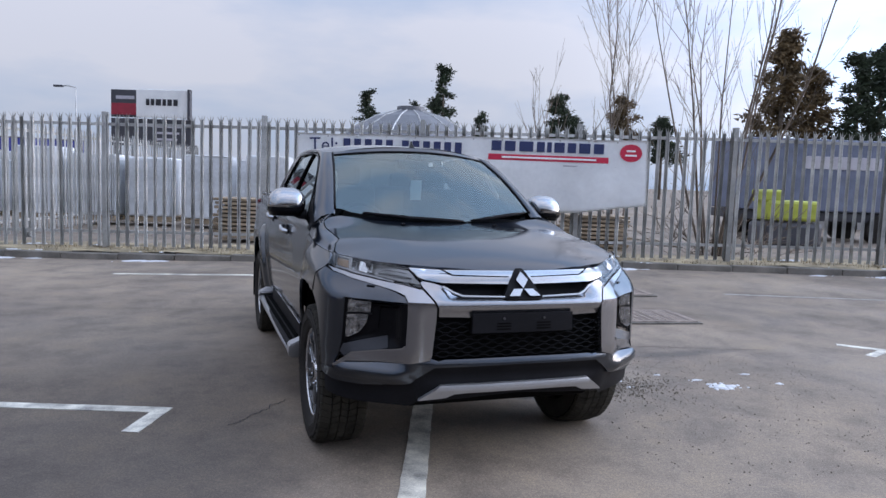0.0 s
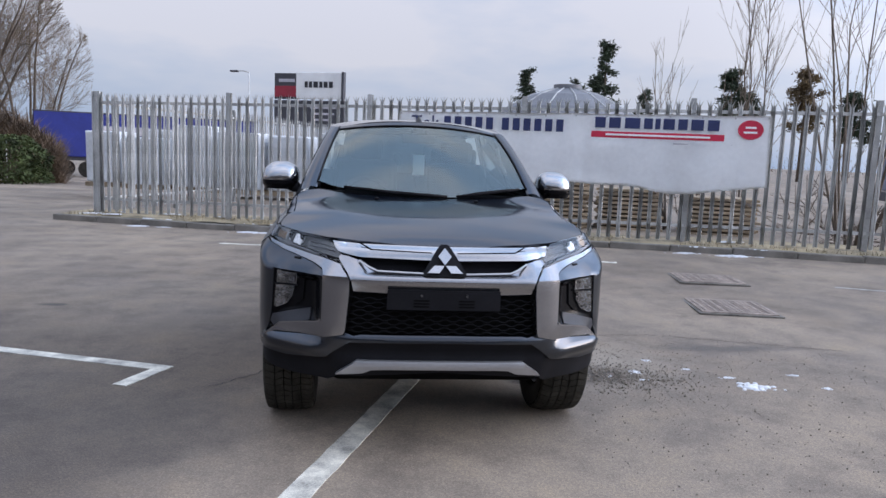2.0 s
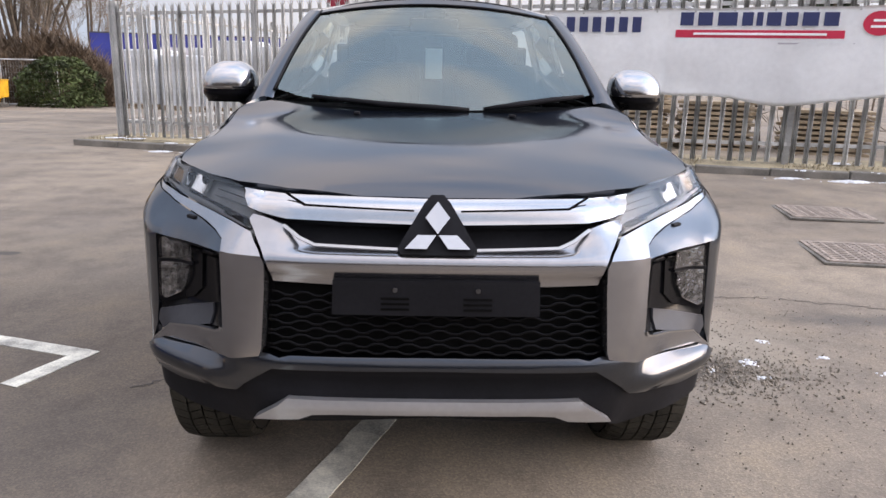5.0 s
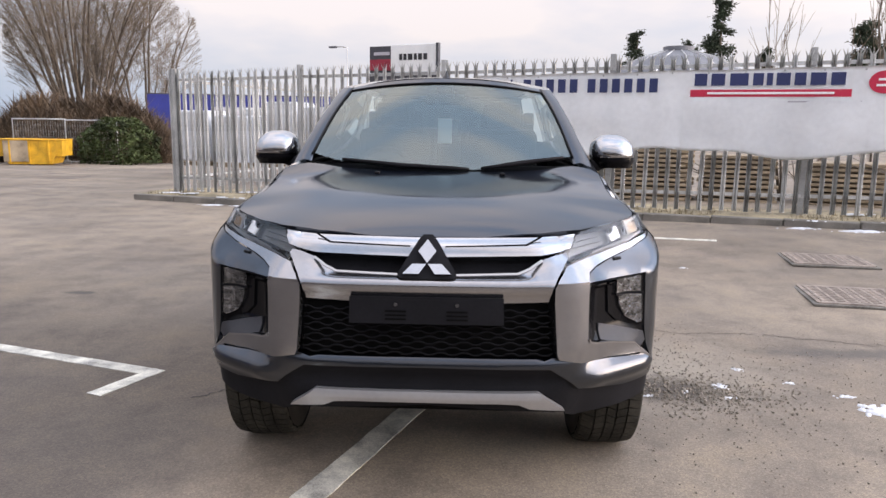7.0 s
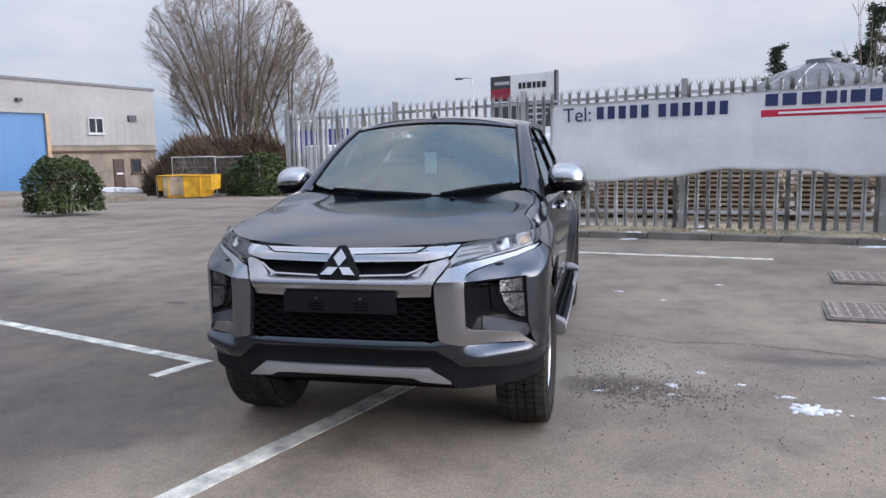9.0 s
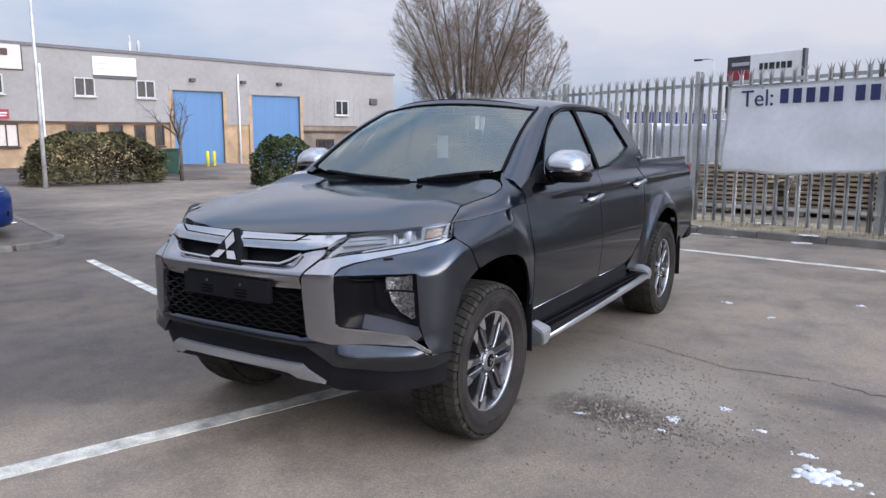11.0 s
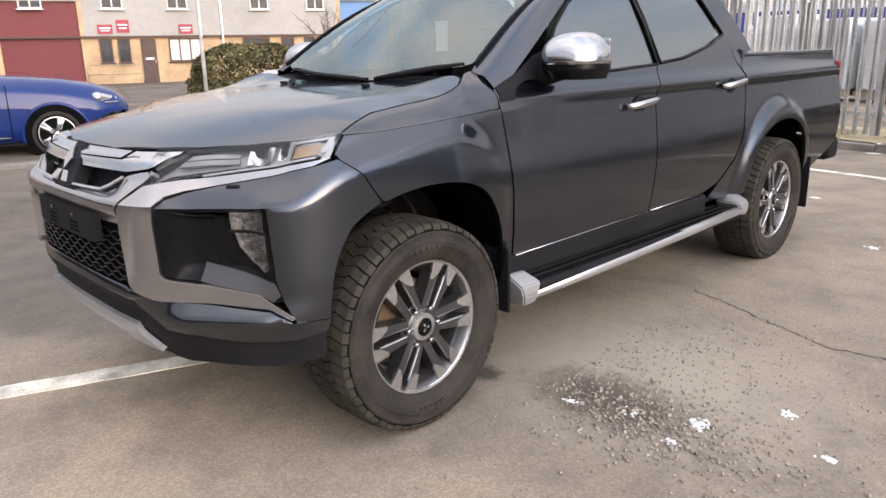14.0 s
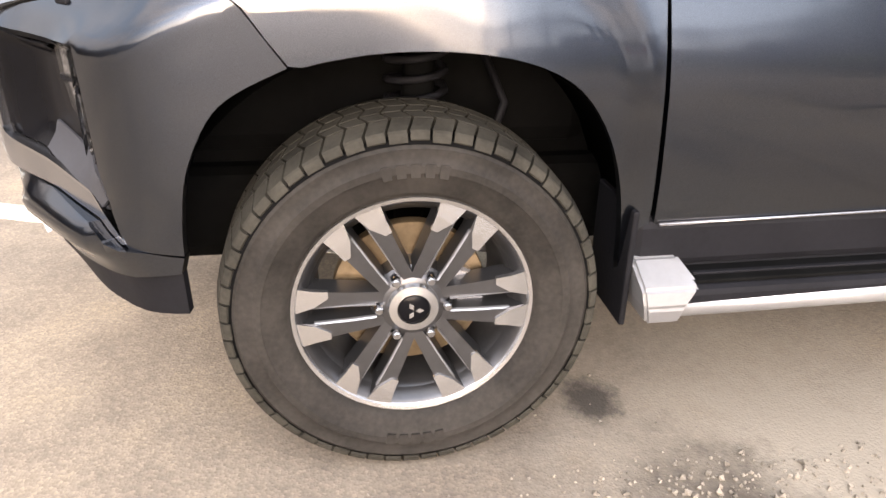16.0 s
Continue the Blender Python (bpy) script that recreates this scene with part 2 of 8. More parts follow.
M = {
    "tarmac": tarmac_material(),
    "line": material("worn_white_line_paint", (0.74, 0.71, 0.61), 0.7, var=0.14, scale=7, fine=130, bump=0.3, dark=(0.22, 0.21, 0.19)),
    "oldline": material("almost_gone_line_paint", (0.3, 0.29, 0.27), 0.8, var=0.3, scale=9, fine=130, dark=(0.17, 0.15, 0.13)),
    "kerb": material("weathered_concrete_kerb", (0.17, 0.155, 0.135), 0.9, var=0.35, scale=3, fine=70, bump=0.4),
    "verge": material("dead_grass_verge", (0.33, 0.27, 0.17), 0.95, var=0.4, scale=2.5, fine=40, bump=0.8),
    "snow": material("dirty_old_snow", (0.62, 0.63, 0.65), 0.8, var=0.12, scale=9, fine=60, bump=0.6),
    "galv": material("galvanised_steel", (0.52, 0.52, 0.51), 0.5, metal=0.35, var=0.25, scale=2.2, fine=45, rand=0.16),
    "banner": material("white_vinyl_banner", (0.86, 0.87, 0.88), 0.5, var=0.06, scale=1.2, fine=14, bump=0.1),
    "navy": material("navy_print", (0.022, 0.032, 0.11), 0.5, var=0.1),
    "redprint": material("crimson_print", (0.55, 0.02, 0.06), 0.5, var=0.08),
    "greyprint": material("pale_grey_print", (0.48, 0.46, 0.5), 0.5, var=0.1),
    "white": material("white_paint", (0.78, 0.78, 0.77), 0.55, var=0.08, scale=0.9, fine=20),
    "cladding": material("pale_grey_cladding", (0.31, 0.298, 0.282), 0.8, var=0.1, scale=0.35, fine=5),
    "brickwall": material("buff_brick", (0.44, 0.30, 0.18), 0.9, var=0.2, scale=1.2, fine=14, bump=0.4),
    # far-end brick: shade as well as staining is put into its colour
    "greybrick": material("weathered_grey_brown_brick", (0.25, 0.205, 0.155), 0.9, var=0.3, scale=0.9, fine=14, bump=0.4),
    "upvc": material("weathered_window_frame", (0.5, 0.5, 0.5), 0.5, var=0.1),
    "roofedge": material("dark_grey_fascia", (0.13, 0.13, 0.14), 0.6, var=0.15),
    "bluedoor": material("blue_roller_shutter", (0.09, 0.22, 0.42), 0.55, var=0.12, scale=0.6, fine=8),
    "reddoor": material("dark_red_roller_shutter", (0.14, 0.012, 0.018), 0.55, var=0.15, scale=0.6, fine=8),
    "dkglass": material("dark_window_glass", (0.035, 0.04, 0.045), 0.12, spec=0.12, var=0.3, scale=1.4, fine=6),
    "brownwood": material("dark_brown_timber", (0.06, 0.03, 0.022), 0.6, var=0.2, scale=3, fine=40),
    "cream": material("weathered_cream_board", (0.6, 0.55, 0.5), 0.6, var=0.1, scale=0.9, fine=20),
    "redsign": material("dark_red_sign", (0.3, 0.02, 0.04), 0.5, var=0.1),
    "charcoal": material("charcoal_panel", (0.05, 0.05, 0.06), 0.5, var=0.15),
    "blacktext": material("black_lettering", (0.015, 0.015, 0.02), 0.5, var=0.1),
    "bark": material("grey_brown_bark", (0.13, 0.1, 0.075), 0.95, var=0.35, scale=3, fine=30, bump=0.6),
    "twig": material("bare_twigs", (0.2, 0.16, 0.125), 0.95, var=0.3, scale=2, fine=20),
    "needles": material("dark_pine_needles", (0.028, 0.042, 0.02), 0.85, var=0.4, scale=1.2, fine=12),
    # pine needles again, with warm low sunlight put into their colour
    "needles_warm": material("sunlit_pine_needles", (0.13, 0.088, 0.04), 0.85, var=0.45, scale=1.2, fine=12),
    "hedge": material("laurel_leaves", (0.115, 0.105, 0.05), 0.85, spec=0.2, var=0.6, scale=1.6, fine=10),
    "shrub": material("evergreen_leaves", (0.06, 0.08, 0.03), 0.8, spec=0.25, var=0.6, scale=1.6, fine=10),
    "scrub": material("brown_brushwood", (0.15, 0.105, 0.07), 0.95, var=0.45, scale=0.9, fine=10),
    "yellow": material("yellow_skip_paint", (0.62, 0.33, 0.02), 0.6, var=0.25, scale=2, fine=25),
    "trailer": material("deep_blue_curtain", (0.02, 0.03, 0.2), 0.5, var=0.15, scale=0.8, fine=8),
    "rubber": material("tyre_rubber", (0.024, 0.021, 0.0185), 0.75, var=0.35, scale=9, fine=90, bump=0.15, spec=0.2),
    "tread": material("dusty_tyre_tread", (0.034, 0.031, 0.025), 0.85, var=0.35, scale=9, fine=90, bump=0.2, spec=0.2),
    "timber": material("sawn_timber", (0.36, 0.28, 0.19), 0.85, var=0.3, scale=2, fine=30, rand=0.25),
    "wrap": material("white_wrapped_goods", (0.62, 0.64, 0.66), 0.4, var=0.15, scale=1.1, fine=12),
    "bingreen": material("green_bin_plastic", (0.02, 0.07, 0.045), 0.5, var=0.15),
    "hivis": material("yellow_bollard_paint", (0.6, 0.55, 0.05), 0.5, var=0.15),
    "rust": material("rusty_cast_iron", (0.17, 0.135, 0.12), 0.85, var=0.35, scale=8, fine=70, bump=0.5),
    "gravel": material("loose_grit", (0.25, 0.215, 0.175), 0.9, var=0.4, scale=20, fine=90),
    "domegrey": material("grey_dome_sheeting", (0.16, 0.165, 0.18), 0.6, var=0.15, scale=0.4, fine=5),
    "crack": material("bitumen_crack_filler", (0.035, 0.032, 0.03), 0.8, var=0.3, scale=8, fine=60),
}


# ---- building blocks ----
def part(name, bm, mat, parent=None, label=""):
    """Links a bmesh as one mesh object, under its thing where one is given."""
    me = bpy.data.meshes.new(name)
    bm.normal_update()
    bm.to_mesh(me)
    bm.free()
    me.materials.append(mat)
    ob = new(name, me)
    if parent is not None:
        ob.parent = parent
    if label:
        tagged(ob, label)
    return ob


def share(name, ob, parent, m=None):
    """Another object on the mesh of ob."""
    o = new(name, ob.data)
    o.parent = parent
    o.matrix_basis = m if m is not None else Matrix()
    return o


def thing(name, label, category, m=None, group="", kind=""):
    ob = new(name)
    ob.empty_display_size = 0.1
    ob.matrix_basis = m if m is not None else Matrix()
    return tagged(ob, label, category, group, kind)


def add_box(bm, c, s, bevel=0.0, m=None):
    r = bmesh.ops.create_cube(bm, size=1.0)
    vs = r["verts"]
    for v in vs:
        v.co = Vector((c[0] + v.co.x * s[0], c[1] + v.co.y * s[1], c[2] + v.co.z * s[2]))
    if bevel:
        es = list({e for v in vs for e in v.link_edges})
        vs = list({v for f in bmesh.ops.bevel(bm, geom=es, offset=bevel, segments=2, affect="EDGES", profile=0.5)["faces"] for v in f.verts} | {v for v in vs if v.is_valid})
    if m is not None:
        for v in vs:
            v.co = m @ v.co
    return vs


def box(c, s, bevel=0.0, m=None):
    bm = bmesh.new()
    add_box(bm, c, s, bevel, m)
    return bm


def add_tube(bm, pts, radii, sides=6, cap=True):
    """A tapered tube through points."""
    rings = []
    pts = [Vector(p) for p in pts]
    for i, p in enumerate(pts):
        d = (pts[min(i + 1, len(pts) - 1)] - pts[max(i - 1, 0)]).normalized()
        a = d.orthogonal().normalized() if i == 0 else (a - d * a.dot(d)).normalized()
        b = d.cross(a)
        r = radii[i] if isinstance(radii, (list, tuple)) else radii
        rings.append([bm.verts.new(p + (a * math.cos(k * math.tau / sides) + b * math.sin(k * math.tau / sides)) * r) for k in range(sides)])
    for r0, r1 in zip(rings, rings[1:]):
        for k in range(sides):
            f = bm.faces.new((r0[k], r0[(k + 1) % sides], r1[(k + 1) % sides], r1[k]))
            f.smooth = True
    if cap:
        bm.faces.new(rings[0][::-1])
        bm.faces.new(rings[-1])


def tube(pts, radii, sides=6):
    bm = bmesh.new()
    add_tube(bm, pts, radii, sides)
    return bm


def add_prism(bm, outline, lo, hi, axis="z", m=None):
    """A flat outline given thickness along one axis."""
    def put(p, h):
        v = {"x": (h, p[0], p[1]), "y": (p[0], h, p[1]), "z": (p[0], p[1], h)}[axis]
        return bm.verts.new(m @ Vector(v) if m is not None else v)
    a = [put(p, lo) for p in outline]
    b = [put(p, hi) for p in outline]
    fs = [bm.faces.new(a[::-1]), bm.faces.new(b)]
    n = len(a)
    for i in range(n):
        fs.append(bm.faces.new((a[i], a[(i + 1) % n], b[(i + 1) % n], b[i])))
    bmesh.ops.recalc_face_normals(bm, faces=fs)
    return fs


def text_mesh(words, height, mat, name, parent, m, depth=0.004, wide=1.0):
    """Raised lettering as a mesh, standing in the xz plane of m and starting at its origin."""
    cu = bpy.data.curves.new(name, "FONT")
    cu.body, cu.size, cu.extrude = words, height * 1.38, depth
    tmp = bpy.data.objects.new(name, cu)
    scene.collection.objects.link(tmp)
    me = bpy.data.meshes.new_from_object(tmp.evaluated_get(bpy.context.evaluated_depsgraph_get()))
    bpy.data.objects.remove(tmp)
    bpy.data.curves.remove(cu)
    me.transform(Matrix.Rotation(radians(90), 4, "X") @ Matrix.Diagonal((wide, 1, 1, 1)))
    me.materials.clear()
    me.materials.append(mat)
    ob = new(name, me)
    ob.parent = parent
    ob.matrix_basis = m
    return ob


# ---- ground ----
def spread(lo, hi, dense_lo, dense_hi, step, grow=1.35):
    xs = [dense_lo + i * step for i in range(int((dense_hi - dense_lo) / step) + 1)]
    d = step
    while xs[-1] < hi:
        d *= grow
        xs.append(xs[-1] + d)
    d = step
    while xs[0] > lo:
        d *= grow
        xs.insert(0, xs[0] - d)
    return xs


def build_ground():
    us, vs = spread(-900, 900, -40, 18, 0.5), spread(-700, 1200, -8, 48, 0.5)
    bm = bmesh.new()
    grid = [[bm.verts.new(site(u, v, ground_z(u, v)).translation) for v in vs] for u in us]
    for i in range(len(us) - 1):
        for j in range(len(vs) - 1):
            bm.faces.new((grid[i][j], grid[i + 1][j], grid[i + 1][j + 1], grid[i][j + 1])).smooth = True
    tagged(part("ground", bm, M["tarmac"]), "worn grey-brown tarmac of the car park and road", "ground", kind="structure")


build_ground()


def strip(name, pts, width, mat, label, lift=0.004, holes=0.0, seed=1):
    """A painted strip on the tarmac along world points, with slightly ragged edges."""
    rng = random.Random(seed)
    bm = bmesh.new()
    rows = []
    for (x0, y0), (x1, y1) in zip(pts, pts[1:]):
        d = Vector((x1 - x0, y1 - y0))
        n = max(2, int(d.length / 0.08))
        side = Vector((-d.y, d.x)).normalized() * width / 2
        for i in range(n + 1):
            p = Vector((x0, y0)) + d * i / n
            rows.append((p + side * (1 + rng.uniform(-0.06, 0.04)), p - side * (1 + rng.uniform(-0.06, 0.04))))
    vr = []
    for a, b in rows:
        pair = []
        for p in (a, b):
            u, v = p.x * GC + p.y * GS, -p.x * GS + p.y * GC
            pair.append((bm.verts.new((p.x, p.y, ground_z(u, v) + lift)), bm.verts.new((p.x, p.y, ground_z(u, v) - 0.01))))
        vr.append(pair)
    for (a, b), (c, d) in zip(vr, vr[1:]):
        bm.faces.new((a[0], c[0], d[0], b[0]))
        bm.faces.new((a[1], c[1], c[0], a[0]))
        bm.faces.new((b[0], d[0], d[1], b[1]))
    ob = part(name, bm, mat)
    bpy.context.view_layer.update()
    return tagged(ob, label, "road marking", kind="structure")


def wpt(u, v):
    p = site(u, v).translation
    return (p.x, p.y)


strip("line_bay_divider", [wpt(-0.33, -4.6), wpt(-0.18, 0.9)], 0.13, M["line"], "worn white bay line running under the pickup", seed=2)
strip("line_bay_end", [wpt(-6.1, 0.15), wpt(-1.85, 0.13)], 0.1, M["line"], "white bay marking on the tarmac", seed=3)
strip("line_bay_stub", [wpt(-1.80, 0.18), wpt(-1.84, -0.27)], 0.1, M["line"], "short white return of the bay marking", seed=4)
strip("line_worn_mark", [(4.51, 1.34), (4.81, 1.05), (4.43, 0.90)], 0.09, M["line"], "worn white paint mark on the tarmac", seed=6)
strip("line_faint_mark", [(5.26, 3.83), (7.3, 3.09)], 0.07, M["oldline"], "faint worn streak of old white paint", lift=0.003, seed=8)
strip("line_back", [wpt(-4.6, 5.9), wpt(1.25, 6.05)], 0.1, M["line"], "white bay line in front of the fence", seed=5)


# ---- kerb, verge and fence ----
def fence_z(u):
    return 0.06 + 0.0125 * max(0.0, min(u + 8.5, 14.5))


def build_kerb_and_verge():
    # kerb stones, each a little off
    run = thing("kerb", "weathered concrete kerb along the foot of the fence", "kerb", kind="structure")
    rng = random.Random(5)
    stone = part("kerb_stone", box((0.4525, 0, 0), (0.905, 0.14, 0.26), 0.015), M["kerb"], run)
    u, first = -8.9, True
    while u < 17:
        z = ground_z(u + 0.45, 7.6)
        m = site(u, 7.62 + rng.uniform(-0.008, 0.008), z - 0.03 + rng.uniform(-0.008, 0.008))
        if first:
            stone.matrix_basis, first = m, False
        else:
            share("kerb_stone", stone, run, m)
        u += 0.915
    bm = bmesh.new()
    us = [-9.0 + 0.25 * i for i in range(int(27 / 0.25))]
    vs = [7.68 + 0.12 * j for j in range(14)]
    grid = [[bm.verts.new(site(u, v, fence_z(u) + 0.02 + 0.035 * noise.noise((u * 1.7, v * 2.3, 0))).translation) for v in vs] for u in us]
    for i in range(len(us) - 1):
        for j in range(len(vs) - 1):
            bm.faces.new((grid[i][j], grid[i + 1][j], grid[i + 1][j + 1], grid[i][j + 1])).smooth = True
    tagged(part("verge", bm, M["verge"]), "narrow verge of dead grass and dirt under the fence", "verge", kind="structure")
    # dead grass blades on the verge
    bm = bmesh.new()
    for i in range(5200):
        u, v = rng.uniform(-8.9, 10), rng.uniform(7.7, 8.6)
        if noise.noise((u * 0.9, v * 1.5, 3)) < -0.05:
            continue
        z, h, a = fence_z(u) + 0.01, rng.uniform(0.03, 0.11), rng.uniform(0, 6.28)
        m = site(u, v, z)
        w = 0.006
        d = Vector((math.cos(a), math.sin(a), 0))
        q = [m @ Vector((-d.y * w, d.x * w, 0)), m @ Vector((d.y * w, -d.x * w, 0)), m @ (d * h * 0.5 + Vector((0, 0, h)))]
        bm.faces.new([bm.verts.new(c) for c in q])
    tagged(part("verge_grass", bm, M["verge"]), "sparse dead grass blades on the verge", "grass", kind="stuff")


build_kerb_and_verge()


def pale_mesh(height):
    """A W-section palisade pale with a splayed triple point."""
    bm = bmesh.new()
    prof = [(-0.034, 0.004), (-0.025, -0.012), (-0.011, -0.012), (0, 0.008), (0.011, -0.012), (0.025, -0.012), (0.034, 0.004)]
    zs = [0.0, height - 0.17, height - 0.10]
    rows = [[bm.verts.new((x, y, z)) for x, y in prof] for z in zs]
    for r0, r1 in zip(rows, rows[1:]):
        for k in range(6):
            bm.faces.new((r0[k], r0[k + 1], r1[k + 1], r1[k]))
    top = rows[-1]
    # outer prongs bend forward and out, the middle one stands up
    for ks, tip in (((0, 1, 2), (-0.062, -0.03, height - 0.012)), ((2, 3, 4), (0, 0.0, height)), ((4, 5, 6), (0.062, -0.03, height - 0.012))):
        t = bm.verts.new(tip)
        for a, b in zip(ks, ks[1:]):
            bm.faces.new((top[a], top[b], t))
    r = bmesh.ops.solidify(bm, geom=bm.faces[:], thickness=0.003)
    return bm


def build_fence(name, label, base, bays, bay=2.71, height=2.3, zfun=None):
    """A galvanised palisade fence: I-section posts, two angle rails, bolted pales."""
    f = thing(name, label, "fence", base)
    rng = random.Random(len(name))
    zf = zfun or (lambda a: 0.0)
    post = pale = rail = None
    for i in range(bays + 1):
        z = zf(i * bay)
        if post is None:
            bm = bmesh.new()
            for y in (0.0, 0.09):
                add_box(bm, (0, 0.03 + y, 1.18), (0.08, 0.008, 2.42))
            add_box(bm, (0, 0.075, 1.18), (0.006, 0.082, 2.42))
            post = part("post", bm, M["galv"], f)
            post.matrix_basis = Matrix.Translation((0, 0, z - 0.05))
        else:
            share("post", post, f, Matrix.Translation((i * bay, 0, z - 0.05)))
    for i in range(bays):
        z0, z1 = zf(i * bay), zf((i + 1) * bay)
        tilt = Matrix.Rotation(-math.atan2(z1 - z0, bay), 4, "Y")
        for h in (0.3, height - 0.17):
            if rail is None:
                bm = bmesh.new()
                add_box(bm, (bay / 2, 0.013, 0), (bay - 0.01, 0.006, 0.05))
                add_box(bm, (bay / 2, 0.035, -0.022), (bay - 0.01, 0.04, 0.006))
                rail = part("rail", bm, M["galv"], f)
                rail.matrix_basis = Matrix.Translation((i * bay, 0, z0 + h)) @ tilt
            else:
                share("rail", rail, f, Matrix.Translation((i * bay, 0, z0 + h)) @ tilt)
        n = 17
        for k in range(n):
            a = i * bay + (k + 0.5) * bay / n
            m = Matrix.Translation((a + rng.uniform(-0.006, 0.006), -0.005, zf(a) + 0.05 + rng.uniform(-0.008, 0.008))) @ Matrix.Rotation(radians(rng.uniform(-0.4, 0.4)), 4, "Y")
            if pale is None:
                pale = part("pale", pale_mesh(height - 0.03), M["galv"], f)
                pale.matrix_basis = m
            else:
                share("pale", pale, f, m)
    return f


build_fence("palisade_fence", "grey galvanised steel palisade fence with triple-pointed pales", site(-8.5, 8.3, 0), 9, zfun=lambda a: fence_z(a - 8.5))
build_fence("palisade_fence_return", "galvanised palisade fence running back from the corner post", site(-8.5, 8.36, 0.06, 90), 5)


# ---- banner on the fence ----
def build_banner():
    u0, u1 = -2.5, 3.5
    b = thing("advertising_banner", "long white vinyl banner with navy and crimson print on fence", "banner", site(0, 8.24, 0))
    bm = bmesh.new()
    nu, nz = 120, 24

    def top(u):
        return 2.2 + 0.014 * (u - u0) - 0.012 * math.sin((u - u0) / 6 * math.pi * 4) ** 2

    def low(u):
        k = (u - u0) / (u1 - u0)
        return 0.95 + 0.17 * smooth(0.2, 0.52, k) - 0.1 * smooth(0.55, 0.78, k) + 0.16 * smooth(0.82, 1.0, k) + 0.02 * math.sin(k * 31)

    def bulge(u, h):
        k = (u - u0) / (u1 - u0)
        loose = (1 - h) * smooth(0.0, 0.6, 1 - h)
        fold = 0.5 + 0.5 * noise.noise((u * 1.3, h * 2.2, 1.0))
        seam = math.exp(-((k - 0.53) / 0.018) ** 2) * 0.05 * (1 - h)
        return -0.02 - 0.2 * loose * fold + seam - 0.012 * noise.noise((u * 5, h * 6, 4)) * (1 - h)

    rows = []
    for i in range(nu + 1):
        u = u0 + (u1 - u0) * i / nu
        rows.append([bm.verts.new((u, bulge(u, j / nz), low(u) + (top(u) - low(u)) * j / nz)) for j in range(nz + 1)])
    for a, c in zip(rows, rows[1:]):
        for j in range(nz):
            bm.faces.new((a[j], c[j], c[j + 1], a[j + 1])).smooth = True
    bmesh.ops.solidify(bm, geom=bm.faces[:], thickness=0.002)
    part("sheet", bm, M["banner"], b)
    y = -0.045
    # lettering of the phone line: one readable word, then plain bars
    text_mesh("Tel:", 0.24, M["navy"], "lettering", b, Matrix.Translation((-2.28, y, 1.9)) @ Matrix.Rotation(radians(-1), 4, "Y"), wide=0.98)
    x = -1.72
    for w, gap in ((0.15, 0.03),) * 4 + ((0.15, 0.12),) + ((0.15, 0.03),) * 6:
        bm = bmesh.new()
        add_box(bm, (x + w / 2, y, 2.03), (w * 0.78, 0.008, 0.2), 0.003)
        part("digit_bar", bm, M["navy"], b)
        x += w + gap
    # trade name as a row of plain navy blocks over a crimson band
    x = 0.79
    for w in (0.21, 0.23, 0.3, 0.17, 0.1, 0.22, 0.18, 0.24, 0.22):
        bm = bmesh.new()
        add_box(bm, (x + w / 2, y - 0.004, 2.105), (w * 0.8, 0.008, 0.17), 0.003)
        part("name_bar", bm, M["navy"], b)
        x += w + 0.012
    part("red_band", box((1.79, y - 0.004, 1.915), (2.06, 0.008, 0.1), 0.003), M["redprint"], b, "crimson band under the name")
    part("web_bar", box((1.8, y - 0.014, 1.915), (1.62, 0.008, 0.03), 0.003), M["banner"], b)
    part("slogan_bar", box((2.5, y - 0.004, 1.8), (0.9, 0.006, 0.022), 0.002), M["greyprint"], b)
    bm = bmesh.new()
    add_prism(bm, [(3.2 + 0.19 * math.cos(a / 24 * math.tau), 2.055 + 0.15 * math.sin(a / 24 * math.tau)) for a in range(24)], y - 0.009, y, "y")
    part("round_emblem", bm, M["redprint"], b, "round crimson emblem")
    for dz, w in ((0.035, 0.16), (-0.04, 0.2)):
        part("emblem_bar", box((3.2, y - 0.012, 2.055 + dz), (w, 0.006, 0.03), 0.002), M["banner"], b)
    eye = None
    for i in range(13):
        u = u0 + 0.04 + (u1 - u0 - 0.08) * i / 12
        m = Matrix.Translation((u, -0.03, top(u) - 0.04))
        if eye is None:
            eye = part("eyelet", tube([(0, 0.01, 0), (0, -0.008, 0)], 0.014, 8), M["galv"], b)
            eye.matrix_basis = m
        else:
            share("eyelet", eye, b, m)


build_banner()


